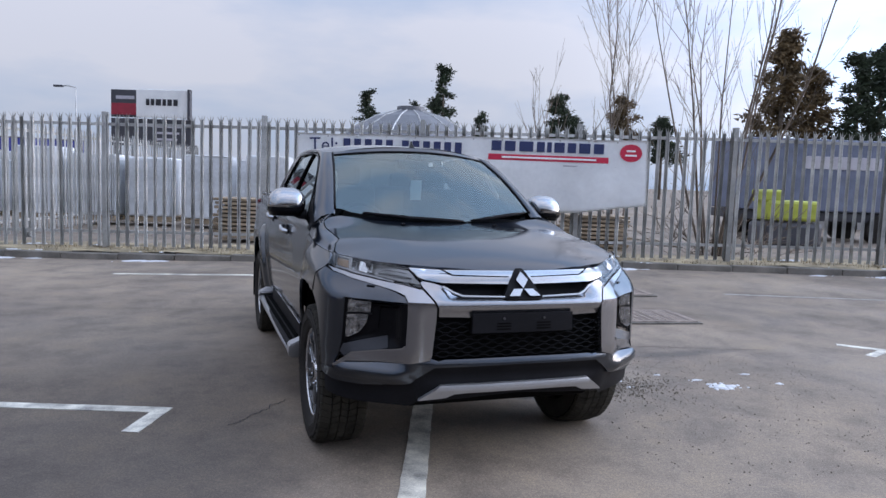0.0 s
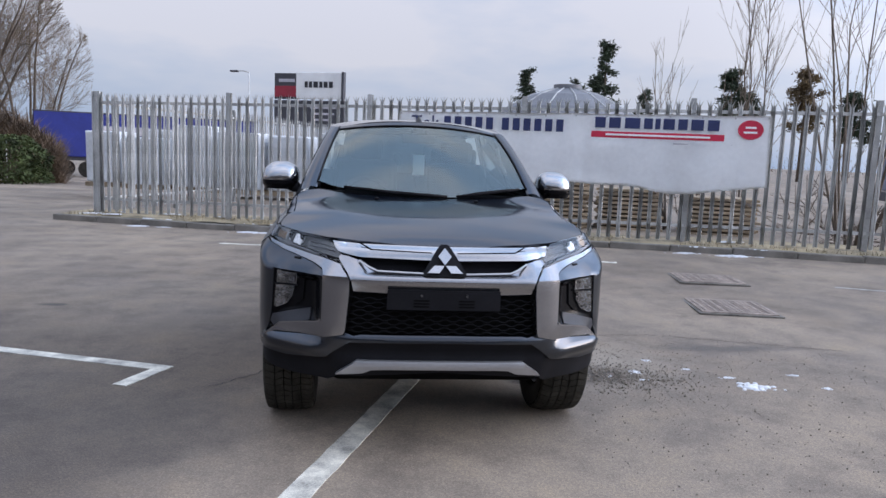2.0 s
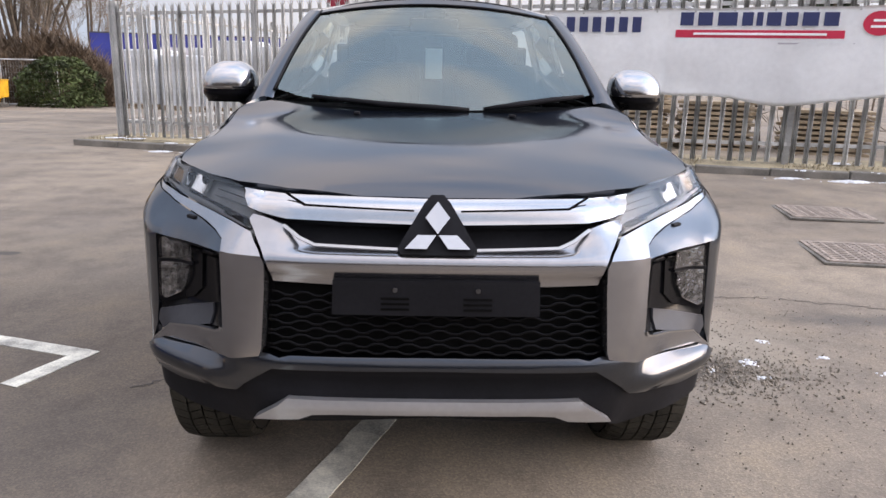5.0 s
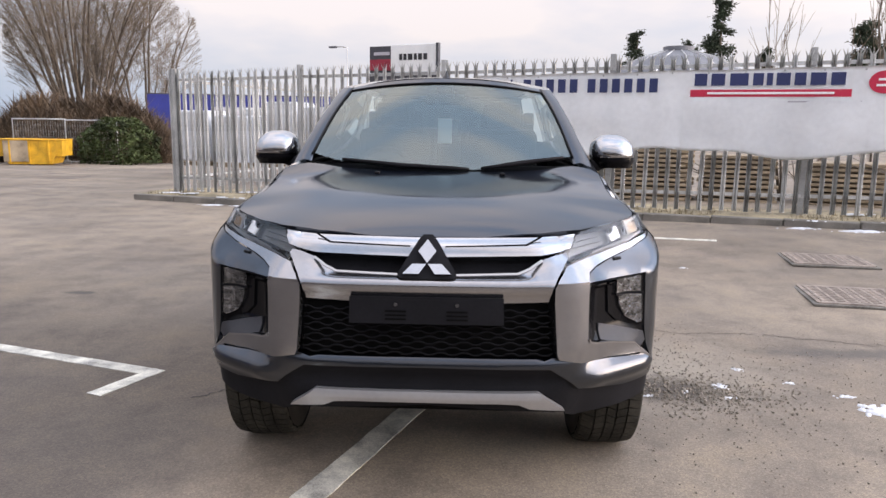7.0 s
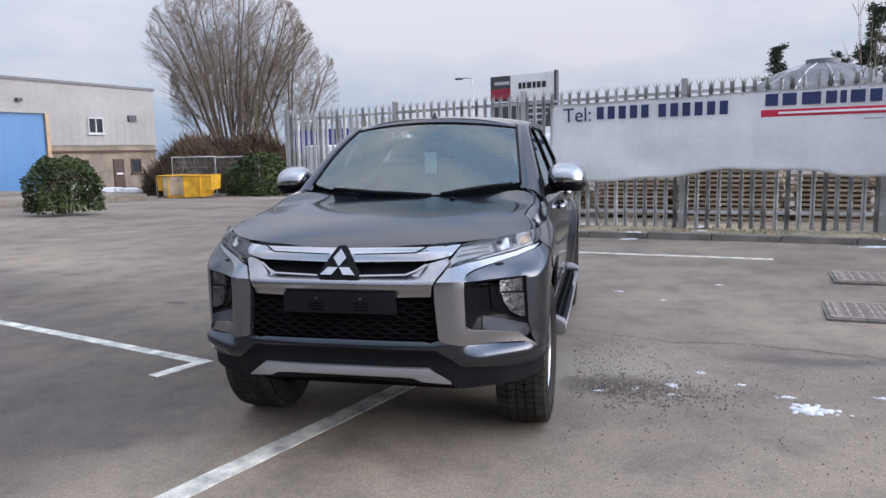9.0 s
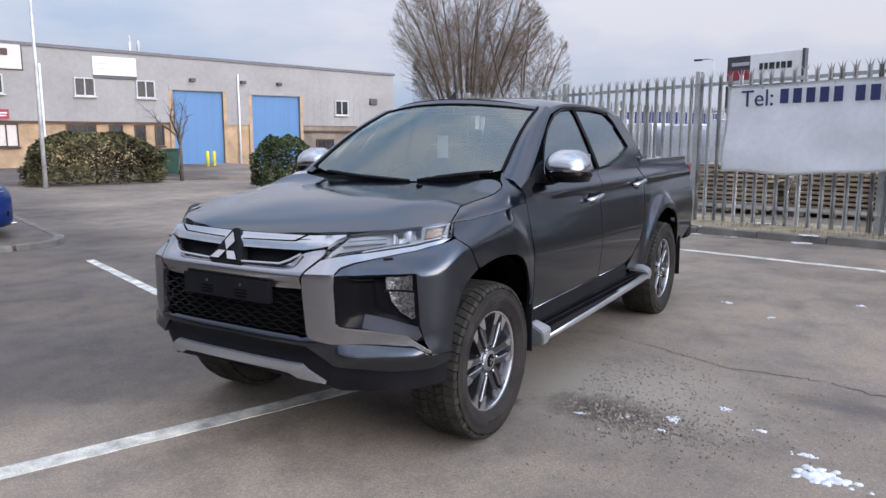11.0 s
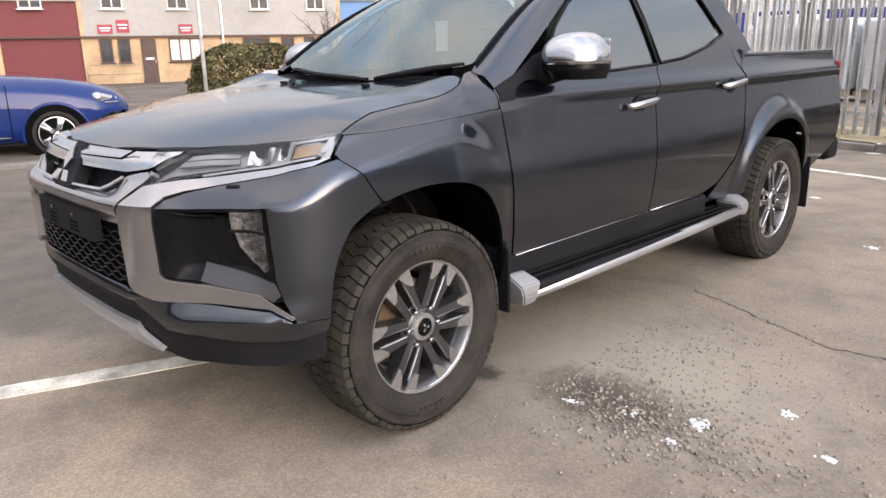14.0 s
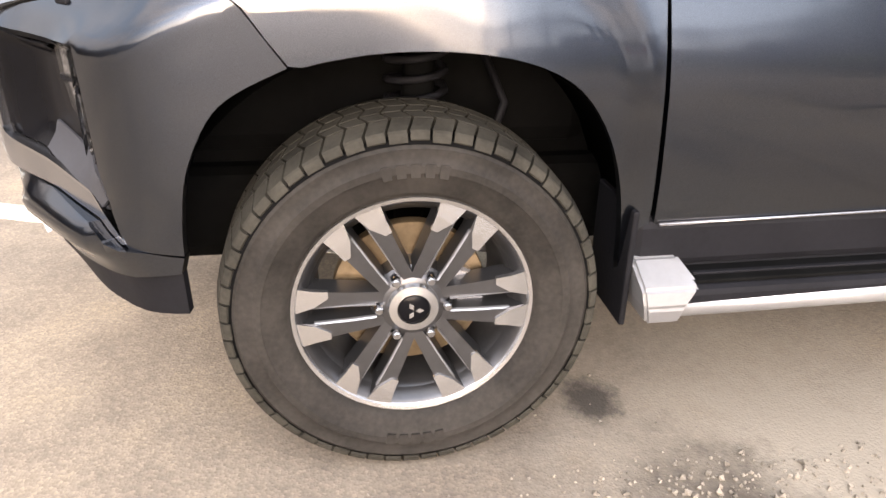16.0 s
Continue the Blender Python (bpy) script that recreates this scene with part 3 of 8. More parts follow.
# ---- industrial unit across the road ----
def window_unit(parent, x, z, w, h, lights=2, frame_mat=None, name="window", back=0.0, pale_panes=False):
    """A framed window with its panes set back in the wall."""
    fm = frame_mat or M["upvc"]
    bm = bmesh.new()
    t = 0.06
    xs = [x, x + t]
    for k in range(1, lights):
        xs += [x + w * k / lights - t / 2, x + w * k / lights + t / 2]
    xs += [x + w - t, x + w]
    zs = [z, z + t, z + h - t, z + h]
    grid = [[bm.verts.new((px, -0.07 - back, pz)) for pz in zs] for px in xs]
    cells = []
    for i in range(len(xs) - 1):
        for j in range(3):
            if i % 2 == 0 or j != 1:
                cells.append(bm.faces.new((grid[i][j], grid[i + 1][j], grid[i + 1][j + 1], grid[i][j + 1])))
    ext = bmesh.ops.extrude_face_region(bm, geom=cells)
    bmesh.ops.translate(bm, verts=[g for g in ext["geom"] if isinstance(g, bmesh.types.BMVert)], vec=(0, 0.1, 0))
    bmesh.ops.recalc_face_normals(bm, faces=bm.faces[:])
    win = part(name, bm, fm, parent)
    # panes are dark glass, or the cream board colour where asked
    for k in range(lights):
        part("pane", box((x + w * (k + 0.5) / lights, -back, z + h / 2), (w / lights - t, 0.02, h - 2 * t)), M["cream" if pale_panes else "dkglass"], win)
    part("sill", box((x + w / 2, -0.08 - back, z - 0.04), (w + 0.16, 0.16, 0.06), 0.01), fm, win)
    return win


def shutter(parent, x, w, h, mat, z=0.0):
    n = int(h / 0.115)
    d = part("roller_shutter", box((x + w / 2, 0.13, z + h / 2), (w, 0.02, h)), mat, parent)
    slat = None
    for i in range(n):
        m = Matrix.Translation((x + w / 2, 0.1, z + (i + 0.5) * h / n))
        if slat is None:
            slat = part("slat", box((0, 0, 0), (w, 0.03, h / n - 0.012), 0.006), mat, d)
            slat.matrix_basis = m
        else:
            share("slat", slat, d, m)
    for sx in (x - 0.1, x + w + 0.1):
        part("shutter_guide", box((sx, -0.02, z + h / 2), (0.2, 0.14, h)), M["brickwall"], d)
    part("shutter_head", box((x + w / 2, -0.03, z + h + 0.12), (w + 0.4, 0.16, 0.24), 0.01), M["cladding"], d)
    return d


def build_unit():
    b = thing("industrial_unit", "long two-storey industrial unit in grey cladding over buff brick", "building", site(-38.6, 0, 0, 90))
    x0, x1 = -26.0, 28.0
    # brick ground storey, broken by the shutter openings
    gaps = [(-12.4, -8.6), (-4.2, -0.7), (12.75, 15.7), (17.5, 20.75)]
    x = x0
    for g0, g1 in gaps + [(x1, x1)]:
        if g0 > x:
            part("brick_wall", box(((x + g0) / 2, 0.17, 0.45), (g0 - x, 0.3, 3.7)), M["greybrick" if x > 20 else "brickwall"], b)
        x = g1
    x = x0
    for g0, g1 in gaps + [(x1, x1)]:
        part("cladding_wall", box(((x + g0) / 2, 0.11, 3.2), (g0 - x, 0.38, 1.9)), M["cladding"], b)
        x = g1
    bm = bmesh.new()
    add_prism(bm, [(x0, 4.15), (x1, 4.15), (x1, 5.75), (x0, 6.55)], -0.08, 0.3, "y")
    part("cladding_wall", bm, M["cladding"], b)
    bm = bmesh.new()
    for i in range(int((x1 - x0) / 0.5)):
        xx = x0 + 0.5 * i + 0.25
        if not any(g0 - 0.35 < xx < g1 + 0.35 for g0, g1 in gaps):
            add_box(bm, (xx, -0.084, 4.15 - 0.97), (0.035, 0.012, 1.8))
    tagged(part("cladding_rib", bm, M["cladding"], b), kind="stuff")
    bm = bmesh.new()
    add_prism(bm, [(x0, 6.5), (x1 + 0.1, 5.7), (x1 + 0.1, 5.86), (x0, 6.66)], -0.16, 0.42, "y")
    part("roof_fascia", bm, M["roofedge"], b)
    bm = bmesh.new()
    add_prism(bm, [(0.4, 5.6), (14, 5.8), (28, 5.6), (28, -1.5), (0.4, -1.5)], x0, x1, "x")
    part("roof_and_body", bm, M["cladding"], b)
    part("brick_course", box(((x0 + 12.5) / 2, -0.0, 2.3), (12.5 - x0, 0.36, 0.09)), M["brownwood"], b)
    part("brick_course", box(((20.95 + x1) / 2, -0.0, 1.9), (x1 - 20.95, 0.36, 0.09)), M["brownwood"], b)
    for g, mat, h in zip(gaps, (M["reddoor"], M["reddoor"], M["bluedoor"], M["bluedoor"]), (4.0, 4.0, 4.15, 4.05)):
        shutter(b, g[0], g[1] - g[0], h + 0.6, mat, -0.6)
    for x in (-6.6, -3.2, 0.4, 3.5, 7.7, 10.8, 23.3):
        window_unit(b, x, 3.65 if x < 20 else 2.95, 1.0, 0.95, back=0.088)
    for x, w, n in ((-1.0, 0.0, 0), (3.4, 1.6, 3), (0.1, 0.6, 1), (0.95, 0.58, 1), (7.2, 1.45, 3), (9.3, 0.7, 1), (10.6, 0.6, 1), (11.7, 0.5, 1), (-7.5, 1.5, 3), (21.9, 1.3, 2), (26.1, 0.7, 1)):
        if n:
            window_unit(b, x, 1.05 if x < 20 else 0.5, w, 1.15 if x < 20 else 0.9, n, M["brownwood"], pale_panes=x == 3.4)
    for x, z, h in ((2.05, 0.0, 2.2), (24.85, -0.6, 2.0), (-5.6, 0.0, 2.2)):
        d = part("door", box((x + 0.35, -0.02, z + h / 2), (0.72, 0.1, h), 0.01), M["brownwood"], b, "dark brown timber door")
        part("door_panel", box((x + 0.35, -0.08, z + h * 0.55), (0.4, 0.02, 0.1), 0.004), M["white"], d)
        part("door_handle", tube([(x + 0.62, -0.1, z + 1.0), (x + 0.62, -0.1, z + 1.14)], 0.015, 6), M["galv"], d)
    for x, z, w, h in ((0.98, 2.5, 0.6, 0.62), (3.95, 2.42, 0.7, 0.48), (0.1, 2.45, 0.7, 0.45)):
        s = part("wall_sign", box((x + w / 2, -0.12, z + h / 2), (w, 0.04, h), 0.005), M["redsign"], b, "small dark red sign")
        part("sign_bar", box((x + w / 2, -0.145, z + h * 0.62), (w * 0.75, 0.01, 0.06)), M["white"], s)
        part("sign_bar", box((x + w / 2, -0.145, z + h * 0.35), (w * 0.6, 0.01, 0.05)), M["white"], s)
    for x in (6.15, 16.65):
        part("downpipe", tube([(x, -0.15, -0.4), (x, -0.15, 5.2)], 0.055, 8), M["white"], b)
    for x in (13.9, 16.95, 19.3):
        part("flood_light", box((x, -0.22, 4.75), (0.3, 0.24, 0.18), 0.02), M["charcoal"], b)
    for x in (11.0, 11.45):
        part("roof_flue", tube([(x, 1.2, 5.7), (x, 1.2, 7.1 if x < 11.2 else 6.9)], 0.09, 8), M["galv"], b)
    part("extract_vent", box((26.3, -0.12, 3.9), (0.55, 0.2, 0.4), 0.02), M["charcoal"], b)
    part("handrail", tube([(-0.6, -1.4, 0.0), (-0.6, -1.4, 0.95), (1.9, -1.4, 0.95), (1.9, -1.4, 0.0)], 0.03, 6), M["timber"], b)
    part("handrail", tube([(-0.6, -1.4, 0.5), (1.9, -1.4, 0.5)], 0.025, 6), M["timber"], b)
    # shop sign: the trade line is lettered, the name stays a row of blocks
    s = thing("shop_sign", "cream shop sign board with dark lettering on the cladding", "sign", site(-38.6, 0, 0, 90))
    part("board", box((2.95, -0.12, 5.45), (4.85, 0.06, 1.18), 0.01), M["cream"], s)
    part("border", box((2.95, -0.115, 5.45), (4.97, 0.04, 1.3), 0.01), M["brownwood"], s)
    x = 0.95
    for i in range(9):
        part("name_bar", box((x + 0.17, -0.16, 5.66), (0.32, 0.02, 0.34), 0.01), M["brownwood"], s)
        x += 0.44
    text_mesh("Kitchens and Joinery", 0.26, M["brownwood"], "lettering", s, Matrix.Translation((1.0, -0.165, 5.06)), depth=0.006, wide=1.12)
    s = thing("blank_sign", "faded white sign board with a dark lower strip", "sign", site(-38.6, 0, 0, 90))
    part("board", box((9.75, -0.12, 5.25), (2.2, 0.06, 0.95), 0.01), M["white"], s)
    part("strip", box((9.75, -0.13, 4.68), (2.2, 0.06, 0.16), 0.01), M["charcoal"], s)
    part("text_bar", box((9.1, -0.16, 5.35), (0.5, 0.02, 0.08)), M["greyprint"], s)
    part("text_bar", box((9.3, -0.16, 5.1), (0.8, 0.02, 0.08)), M["greyprint"], s)


build_unit()


# ---- plants ----
def bush(name, label, m, sx, sy, h, mat, leaves=2600, seed=1, leaf=0.07):
    """A clipped, uneven bush: stems inside, a crown of many small leaves."""
    rng = random.Random(seed)
    t = thing(name, label, "bush", m)
    bm = bmesh.new()
    for i in range(14):
        x, y = rng.uniform(-sx, sx) * 0.4, rng.uniform(-sy, sy) * 0.4
        add_tube(bm, [(x * 0.5, y * 0.5, 0), (x, y, h * 0.4), (x * 1.5, y * 1.5, h * 0.8)], [0.03, 0.02, 0.008], 5)
    part("stem", bm, M["bark"], t)
    bm = bmesh.new()
    for i in range(leaves):
        a, e = rng.uniform(0, math.tau), rng.uniform(0.0, 1.0)
        r = rng.uniform(0.62, 1.0) ** 0.5
        wob = 1 + 0.16 * noise.noise((math.cos(a) * 1.7, math.sin(a) * 1.7, e * 3 + seed))
        k = (1 - max(0, e - 0.45) ** 2 * 2.0) * wob * r
        p = Vector((max(-1, min(1, math.cos(a) * 1.25)) * sx * k, max(-1, min(1, math.sin(a) * 1.25)) * sy * k, (0.04 + 0.96 * e * (1 + 0.09 * noise.noise((p_x(a), 5, seed)))) * h))
        q = Euler((rng.uniform(-1.1, 1.1), rng.uniform(-1.1, 1.1), rng.uniform(0, 6.3))).to_matrix()
        s = leaf * rng.uniform(0.6, 1.4)
        vs = [bm.verts.new(p + q @ Vector(c)) for c in ((-s * 0.45, 0, 0), (0, -s, 0.1 * s), (s * 0.45, 0, 0), (0, s, 0.1 * s))]
        bm.faces.new(vs)
    part("foliage", bm, mat, t)
    return t


def p_x(a):
    return 2.2 * math.cos(a)


bush("hedge", "clipped brown-green laurel hedge beside the road", site(-22.4, 4.4, 0.0), 1.0, 2.05, 1.65, M["hedge"], 9000, 3, 0.075)
bush("shrub", "dense rounded green shrub at the roadside", site(-16.8, 8.3, 0.0), 0.72, 0.85, 1.5, M["shrub"], 4600, 7, 0.065)
bush("ivy_shrub", "dark evergreen shrub by the scrub bank", site(-23.3, 22.1, -0.5), 1.3, 1.3, 2.0, M["shrub"], 5200, 9, 0.09)


def grow(bm, rng, p, d, length, radius, depth, spread_a, up, sides=4, segs=3):
    pts, rad = [p], [radius]
    q = Vector(d)
    for i in range(segs):
        q = (q + Vector((rng.gauss(0, 0.09), rng.gauss(0, 0.09), up))).normalized()
        pts.append(pts[-1] + q * length / segs)
        rad.append(radius * (1 - 0.45 * (i + 1) / segs))
    add_tube(bm, pts, rad, sides if depth > 2 else 3, cap=False)
    if depth == 0:
        return
    for i in range(3 if depth > 1 else 4):
        k = rng.uniform(0.3, 1.0)
        at = pts[0].lerp(pts[-1], k) if segs < 2 else pts[min(segs, int(k * segs + 0.5))]
        a = rng.uniform(0, math.tau)
        side = q.orthogonal().normalized()
        side = Matrix.Rotation(a, 3, q) @ side
        nd = (q * math.cos(spread_a) + side * math.sin(spread_a)).normalized()
        grow(bm, rng, at, nd, length * rng.uniform(0.5, 0.78), max(radius * 0.52, 0.012), depth - 1, spread_a, up, sides, segs)


def bare_tree(name, label, m, height, width, stems, seed, limbs=26, twigs=7, radius=0.16):
    """A winter tree: stems fan up from the ground, side limbs sweep outward, fine twigs fill a rounded crown."""
    rng = random.Random(seed)
    t = thing(name, label, "tree", m)
    bm, bt = bmesh.new(), bmesh.new()
    mid, wide, tall = height * 0.56, width * 0.5, height * 0.44

    def inside(p):
        return (p.x / wide) ** 2 + (p.y / wide) ** 2 + ((p.z - mid) / (tall if p.z > mid else mid * 1.05)) ** 2

    def held(p, d, l):
        """The length, no more than l, for which a shoot from p stays within the crown."""
        while l > 0.15 and inside(p + d * l) > 1.0:
            l *= 0.85
        return l
    for i in range(stems):
        a, f = i * 2.399 + rng.uniform(-0.3, 0.3), math.sqrt((i + 0.3) / stems)
        out = Vector((math.cos(a), math.sin(a), 0))
        lean = f * rng.uniform(0.9, 1.1)
        pts = [out * f * radius * 6 + Vector((0, 0, -0.3))]
        # each stem starts steep and bends outward as it climbs, until it leaves the dome
        for k in range(1, 9):
            q = k / 8
            tilt = lean * (0.28 + 0.42 * q)
            d = (out * math.sin(tilt) + Vector((rng.gauss(0, 0.05), rng.gauss(0, 0.05), math.cos(tilt)))).normalized()
            p = pts[-1] + d * height / 8
            if inside(p) > 1.0 and k > 3:
                p = pts[-1] + d * held(pts[-1], d, height / 8)
                pts.append(p)
                break
            pts.append(p)
        n = len(pts) - 1
        rad = [radius * (1 - 0.9 * k / n) * (1.15 - 0.35 * f) + 0.012 for k in range(n + 1)]
        add_tube(bm, pts, rad, 6, cap=False)
        for j in range(limbs):
            q = 0.32 + 0.66 * rng.random() ** 0.8
            k = min(n - 1, int(q * n))
            p = pts[k].lerp(pts[k + 1], q * n - k)
            rise = (pts[k + 1] - pts[k]).normalized()
            b = a + rng.gauss(0, 1.5)
            d = (rise * 0.8 + Vector((math.cos(b), math.sin(b), 0.1)) * rng.uniform(0.45, 1.0)).normalized()
            l = held(p, d, height * rng.uniform(0.12, 0.30) * (1.2 - 0.6 * q))
            limb = [p, p + d * l * 0.5, p + (d + Vector((0, 0, 0.16))).normalized() * l]
            add_tube(bt, limb, [radius * 0.26 * (1.2 - q), radius * 0.15 * (1.2 - q), 0.009], 3, cap=False)
            for w in range(twigs):
                o = limb[0].lerp(limb[2], rng.uniform(0.3, 1.0))
                nd = (d + out * 0.25 * f + Vector((rng.gauss(0, 0.5), rng.gauss(0, 0.5), rng.gauss(0.1, 0.3)))).normalized()
                tl = held(o, nd, 0.7 + l * rng.uniform(0.2, 0.6))
                tip = o + nd * tl
                add_tube(bt, [o, tip], [0.013, 0.006], 3, cap=False)
                for h in range(3):
                    c = o.lerp(tip, rng.uniform(0.25, 0.95))
                    fd = (nd + Vector((rng.gauss(0, 0.4), rng.gauss(0, 0.4), rng.gauss(0.15, 0.3)))).normalized()
                    add_tube(bt, [c, c + fd * held(c, fd, 0.2 + tl * 0.45)], [0.008, 0.004], 3, cap=False)
    part("trunk", bm, M["bark"], t)
    part("crown", bt, M["twig"], t)
    return t


bare_tree("bare_tree", "large bare winter tree with a rounded crown of fine twigs", site(-40.2, 36.5, -1.2), 15.8, 13.5, 20, 11, 24, 6, 0.13)
bare_tree("bare_tree", "tall bare winter tree behind the scrub", site(-43.5, 38.6, -1.0), 13.0, 8.5, 9, 12, 22, 6, 0.11)
bare_tree("bare_tree", "bare winter tree with thin grey limbs", site(-36.6, 38.4, -1.2), 12.4, 8.0, 8, 13, 22, 6, 0.11)


def street_tree():
    """A pollarded street tree: one trunk that forks into a few crooked limbs with short shoots."""
    rng = random.Random(21)
    t = thing("young_tree", "small bare street tree in front of a blue shutter", "tree", site(-22.4, 7.2, 0.0))
    part("trunk", tube([(0, 0, -0.1), (0.02, 0.01, 0.8), (-0.03, 0.02, 1.5)], [0.075, 0.06, 0.055], 8), M["bark"], t)
    bm = bmesh.new()
    for i in range(7):
        a = i * 0.9 + rng.uniform(-0.2, 0.2)
        d = Vector((math.cos(a) * 0.75, math.sin(a) * 0.75, 0.75)).normalized()
        p = Vector((-0.03, 0.02, 1.2 + 0.05 * i))
        pts = [p]
        for k in range(4):
            d = (d + Vector((rng.gauss(0, 0.25), rng.gauss(0, 0.25), 0.1))).normalized()
            pts.append(pts[-1] + d * rng.uniform(0.28, 0.42))
        add_tube(bm, pts, [0.04, 0.032, 0.026, 0.018, 0.009], 5, cap=False)
        for k in range(1, 5):
            for j in range(3):
                nd = (d + Vector((rng.gauss(0, 0.6), rng.gauss(0, 0.6), rng.gauss(0.2, 0.4)))).normalized()
                add_tube(bm, [pts[k], pts[k] + nd * rng.uniform(0.2, 0.6)], [0.011, 0.005], 3, cap=False)
    part("crown", bm, M["bark"], t)


street_tree()


def willow(label, m, stems, lean, hmin, hmax, brush, seed, shoots=11):
    """Slender stems fanning up from one stool, with long fine shoots."""
    rng = random.Random(seed)
    t = thing("willow_clump", label, "tree", m)
    bm, bt = bmesh.new(), bmesh.new()
    for i in range(stems):
        a = i * math.tau / stems + rng.uniform(-0.4, 0.4)
        l = rng.uniform(0.25, 1.0) * lean
        d = Vector((math.cos(a) * l, math.sin(a) * l * 0.7, 1)).normalized()
        h = rng.uniform(hmin, hmax)
        p = Vector((math.cos(a) * 0.2, math.sin(a) * 0.16, 0))
        pts = [p + d * h * k + Vector((rng.gauss(0, 0.05), rng.gauss(0, 0.05), 0)) * (k * 3) for k in (0, 0.25, 0.5, 0.75, 1)]
        r = rng.uniform(0.02, 0.036)
        add_tube(bm, pts, [r, r * 0.85, r * 0.6, r * 0.38, 0.004], 5, cap=False)
        part("stem", bm, M["bark"], t)
        bm = bmesh.new()
        for k in range(shoots):
            s = rng.uniform(0.2, 0.96)
            j = min(3, int(s * 4))
            q = pts[j].lerp(pts[j + 1], s * 4 - j)
            b = rng.uniform(0, math.tau)
            nd = (d * 0.9 + Vector((math.cos(b), math.sin(b), 0)) * rng.uniform(0.25, 0.6)).normalized()
            le = rng.uniform(0.5, 1.5)
            mid, tip = q + nd * le * 0.5, q + nd * le + Vector((0, 0, le * 0.2))
            add_tube(bt, [q, mid, tip], [0.007, 0.005, 0.003], 3, cap=False)
            for e in range(3):
                c = q.lerp(tip, rng.uniform(0.3, 0.9))
                fd = (nd + Vector((rng.gauss(0, 0.35), rng.gauss(0, 0.35), 0.2))).normalized()
                add_tube(bt, [c, c + fd * le * rng.uniform(0.2, 0.45)], [0.004, 0.0025], 3, cap=False)
    for i in range(brush):
        a = rng.uniform(0, math.tau)
        nd = Vector((math.cos(a), math.sin(a) * 0.5, rng.uniform(0.3, 1.0))).normalized()
        grow(bt, rng, Vector((rng.uniform(-1.0, 1.0), rng.uniform(-0.25, 0.5), 0.05)), nd, rng.uniform(0.5, 1.1), 0.007, 1, 0.5, 0.03, 3, 2)
    bm.free()
    part("crown", bt, M["twig"], t)


willow("bare multi-stemmed willow growing behind the fence", site(5.2, 9.5, 0.1), 9, 0.42, 5.0, 7.5, 26, 31)
willow("slender bare tree with upswept shoots behind the fence", site(3.9, 12.0, 0.1), 3, 0.12, 5.6, 6.6, 4, 32, 26)
willow("low bare sapling behind the long banner", site(2.4, 11.5, 0.1), 3, 0.4, 2.9, 3.5, 3, 33, 9)


def pine(label, m, h, r, seed, mat, bare=0.35):
    """A pine: one straight trunk, whorls of limbs with tufts of needles and gaps between them."""
    rng = random.Random(seed)
    t = thing("pine_tree", label, "tree", m, group="pines behind the yard")
    part("trunk", tube([(0, 0, -1), (0, 0, h * 0.5), (0.1, 0, h * 0.98)], [h * 0.022, h * 0.015, 0.02], 6), M["bark"], t)
    bm = bmesh.new()
    bl = bmesh.new()
    n = int(16 + h)
    for i in range(n):
        k = bare + (1 - bare) * (i + rng.uniform(0, 0.8)) / n
        reach = r * (1.12 - k) / (1.12 - bare) * rng.uniform(0.45, 1.15) + 0.18
        a = rng.uniform(0, math.tau)
        tip = Vector((math.cos(a) * reach, math.sin(a) * reach, h * k + reach * rng.uniform(-0.05, 0.3)))
        add_tube(bl, [(0, 0, h * k), tip], [0.04, 0.012], 3, cap=False)
        for j in range(rng.randint(4, 6)):
            c = Vector((0, 0, h * k)).lerp(tip, rng.uniform(0.4, 1.02)) + Vector((rng.gauss(0, 0.12), rng.gauss(0, 0.12), rng.gauss(0, 0.08))) * r * 0.6
            for q in range(24):
                o = Vector((rng.gauss(0, 1), rng.gauss(0, 1), rng.gauss(0, 0.6))) * r * 0.12
                s = r * 0.12
                e = Euler((rng.uniform(0, 6), rng.uniform(0, 6), rng.uniform(0, 6))).to_matrix()
                bm.faces.new([bm.verts.new(c + o + e @ Vector(w)) for w in ((-s * 0.3, 0, 0), (s * 0.3, 0, 0), (0, s * 1.6, 0))])
    part("limbs", bl, M["bark"], t)
    part("crown", bm, mat, t)
    return t


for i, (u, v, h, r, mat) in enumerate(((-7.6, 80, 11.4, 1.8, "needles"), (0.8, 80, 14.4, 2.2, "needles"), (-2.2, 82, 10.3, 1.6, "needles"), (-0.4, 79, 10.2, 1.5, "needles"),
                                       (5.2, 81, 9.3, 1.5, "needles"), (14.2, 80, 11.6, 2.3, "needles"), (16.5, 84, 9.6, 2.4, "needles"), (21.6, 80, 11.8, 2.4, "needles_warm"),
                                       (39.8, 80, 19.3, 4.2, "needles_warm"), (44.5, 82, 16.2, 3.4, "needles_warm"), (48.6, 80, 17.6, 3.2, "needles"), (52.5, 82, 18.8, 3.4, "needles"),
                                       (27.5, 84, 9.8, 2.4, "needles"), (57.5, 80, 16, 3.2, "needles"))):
    pine("dark evergreen pine far behind the yard" if mat == "needles" else "broad far pine tinted olive-brown as if in low sun", site(u, v, 0, 40 * i), h, r, 100 + i, M[mat], 0.45 if h < 13 else 0.3)


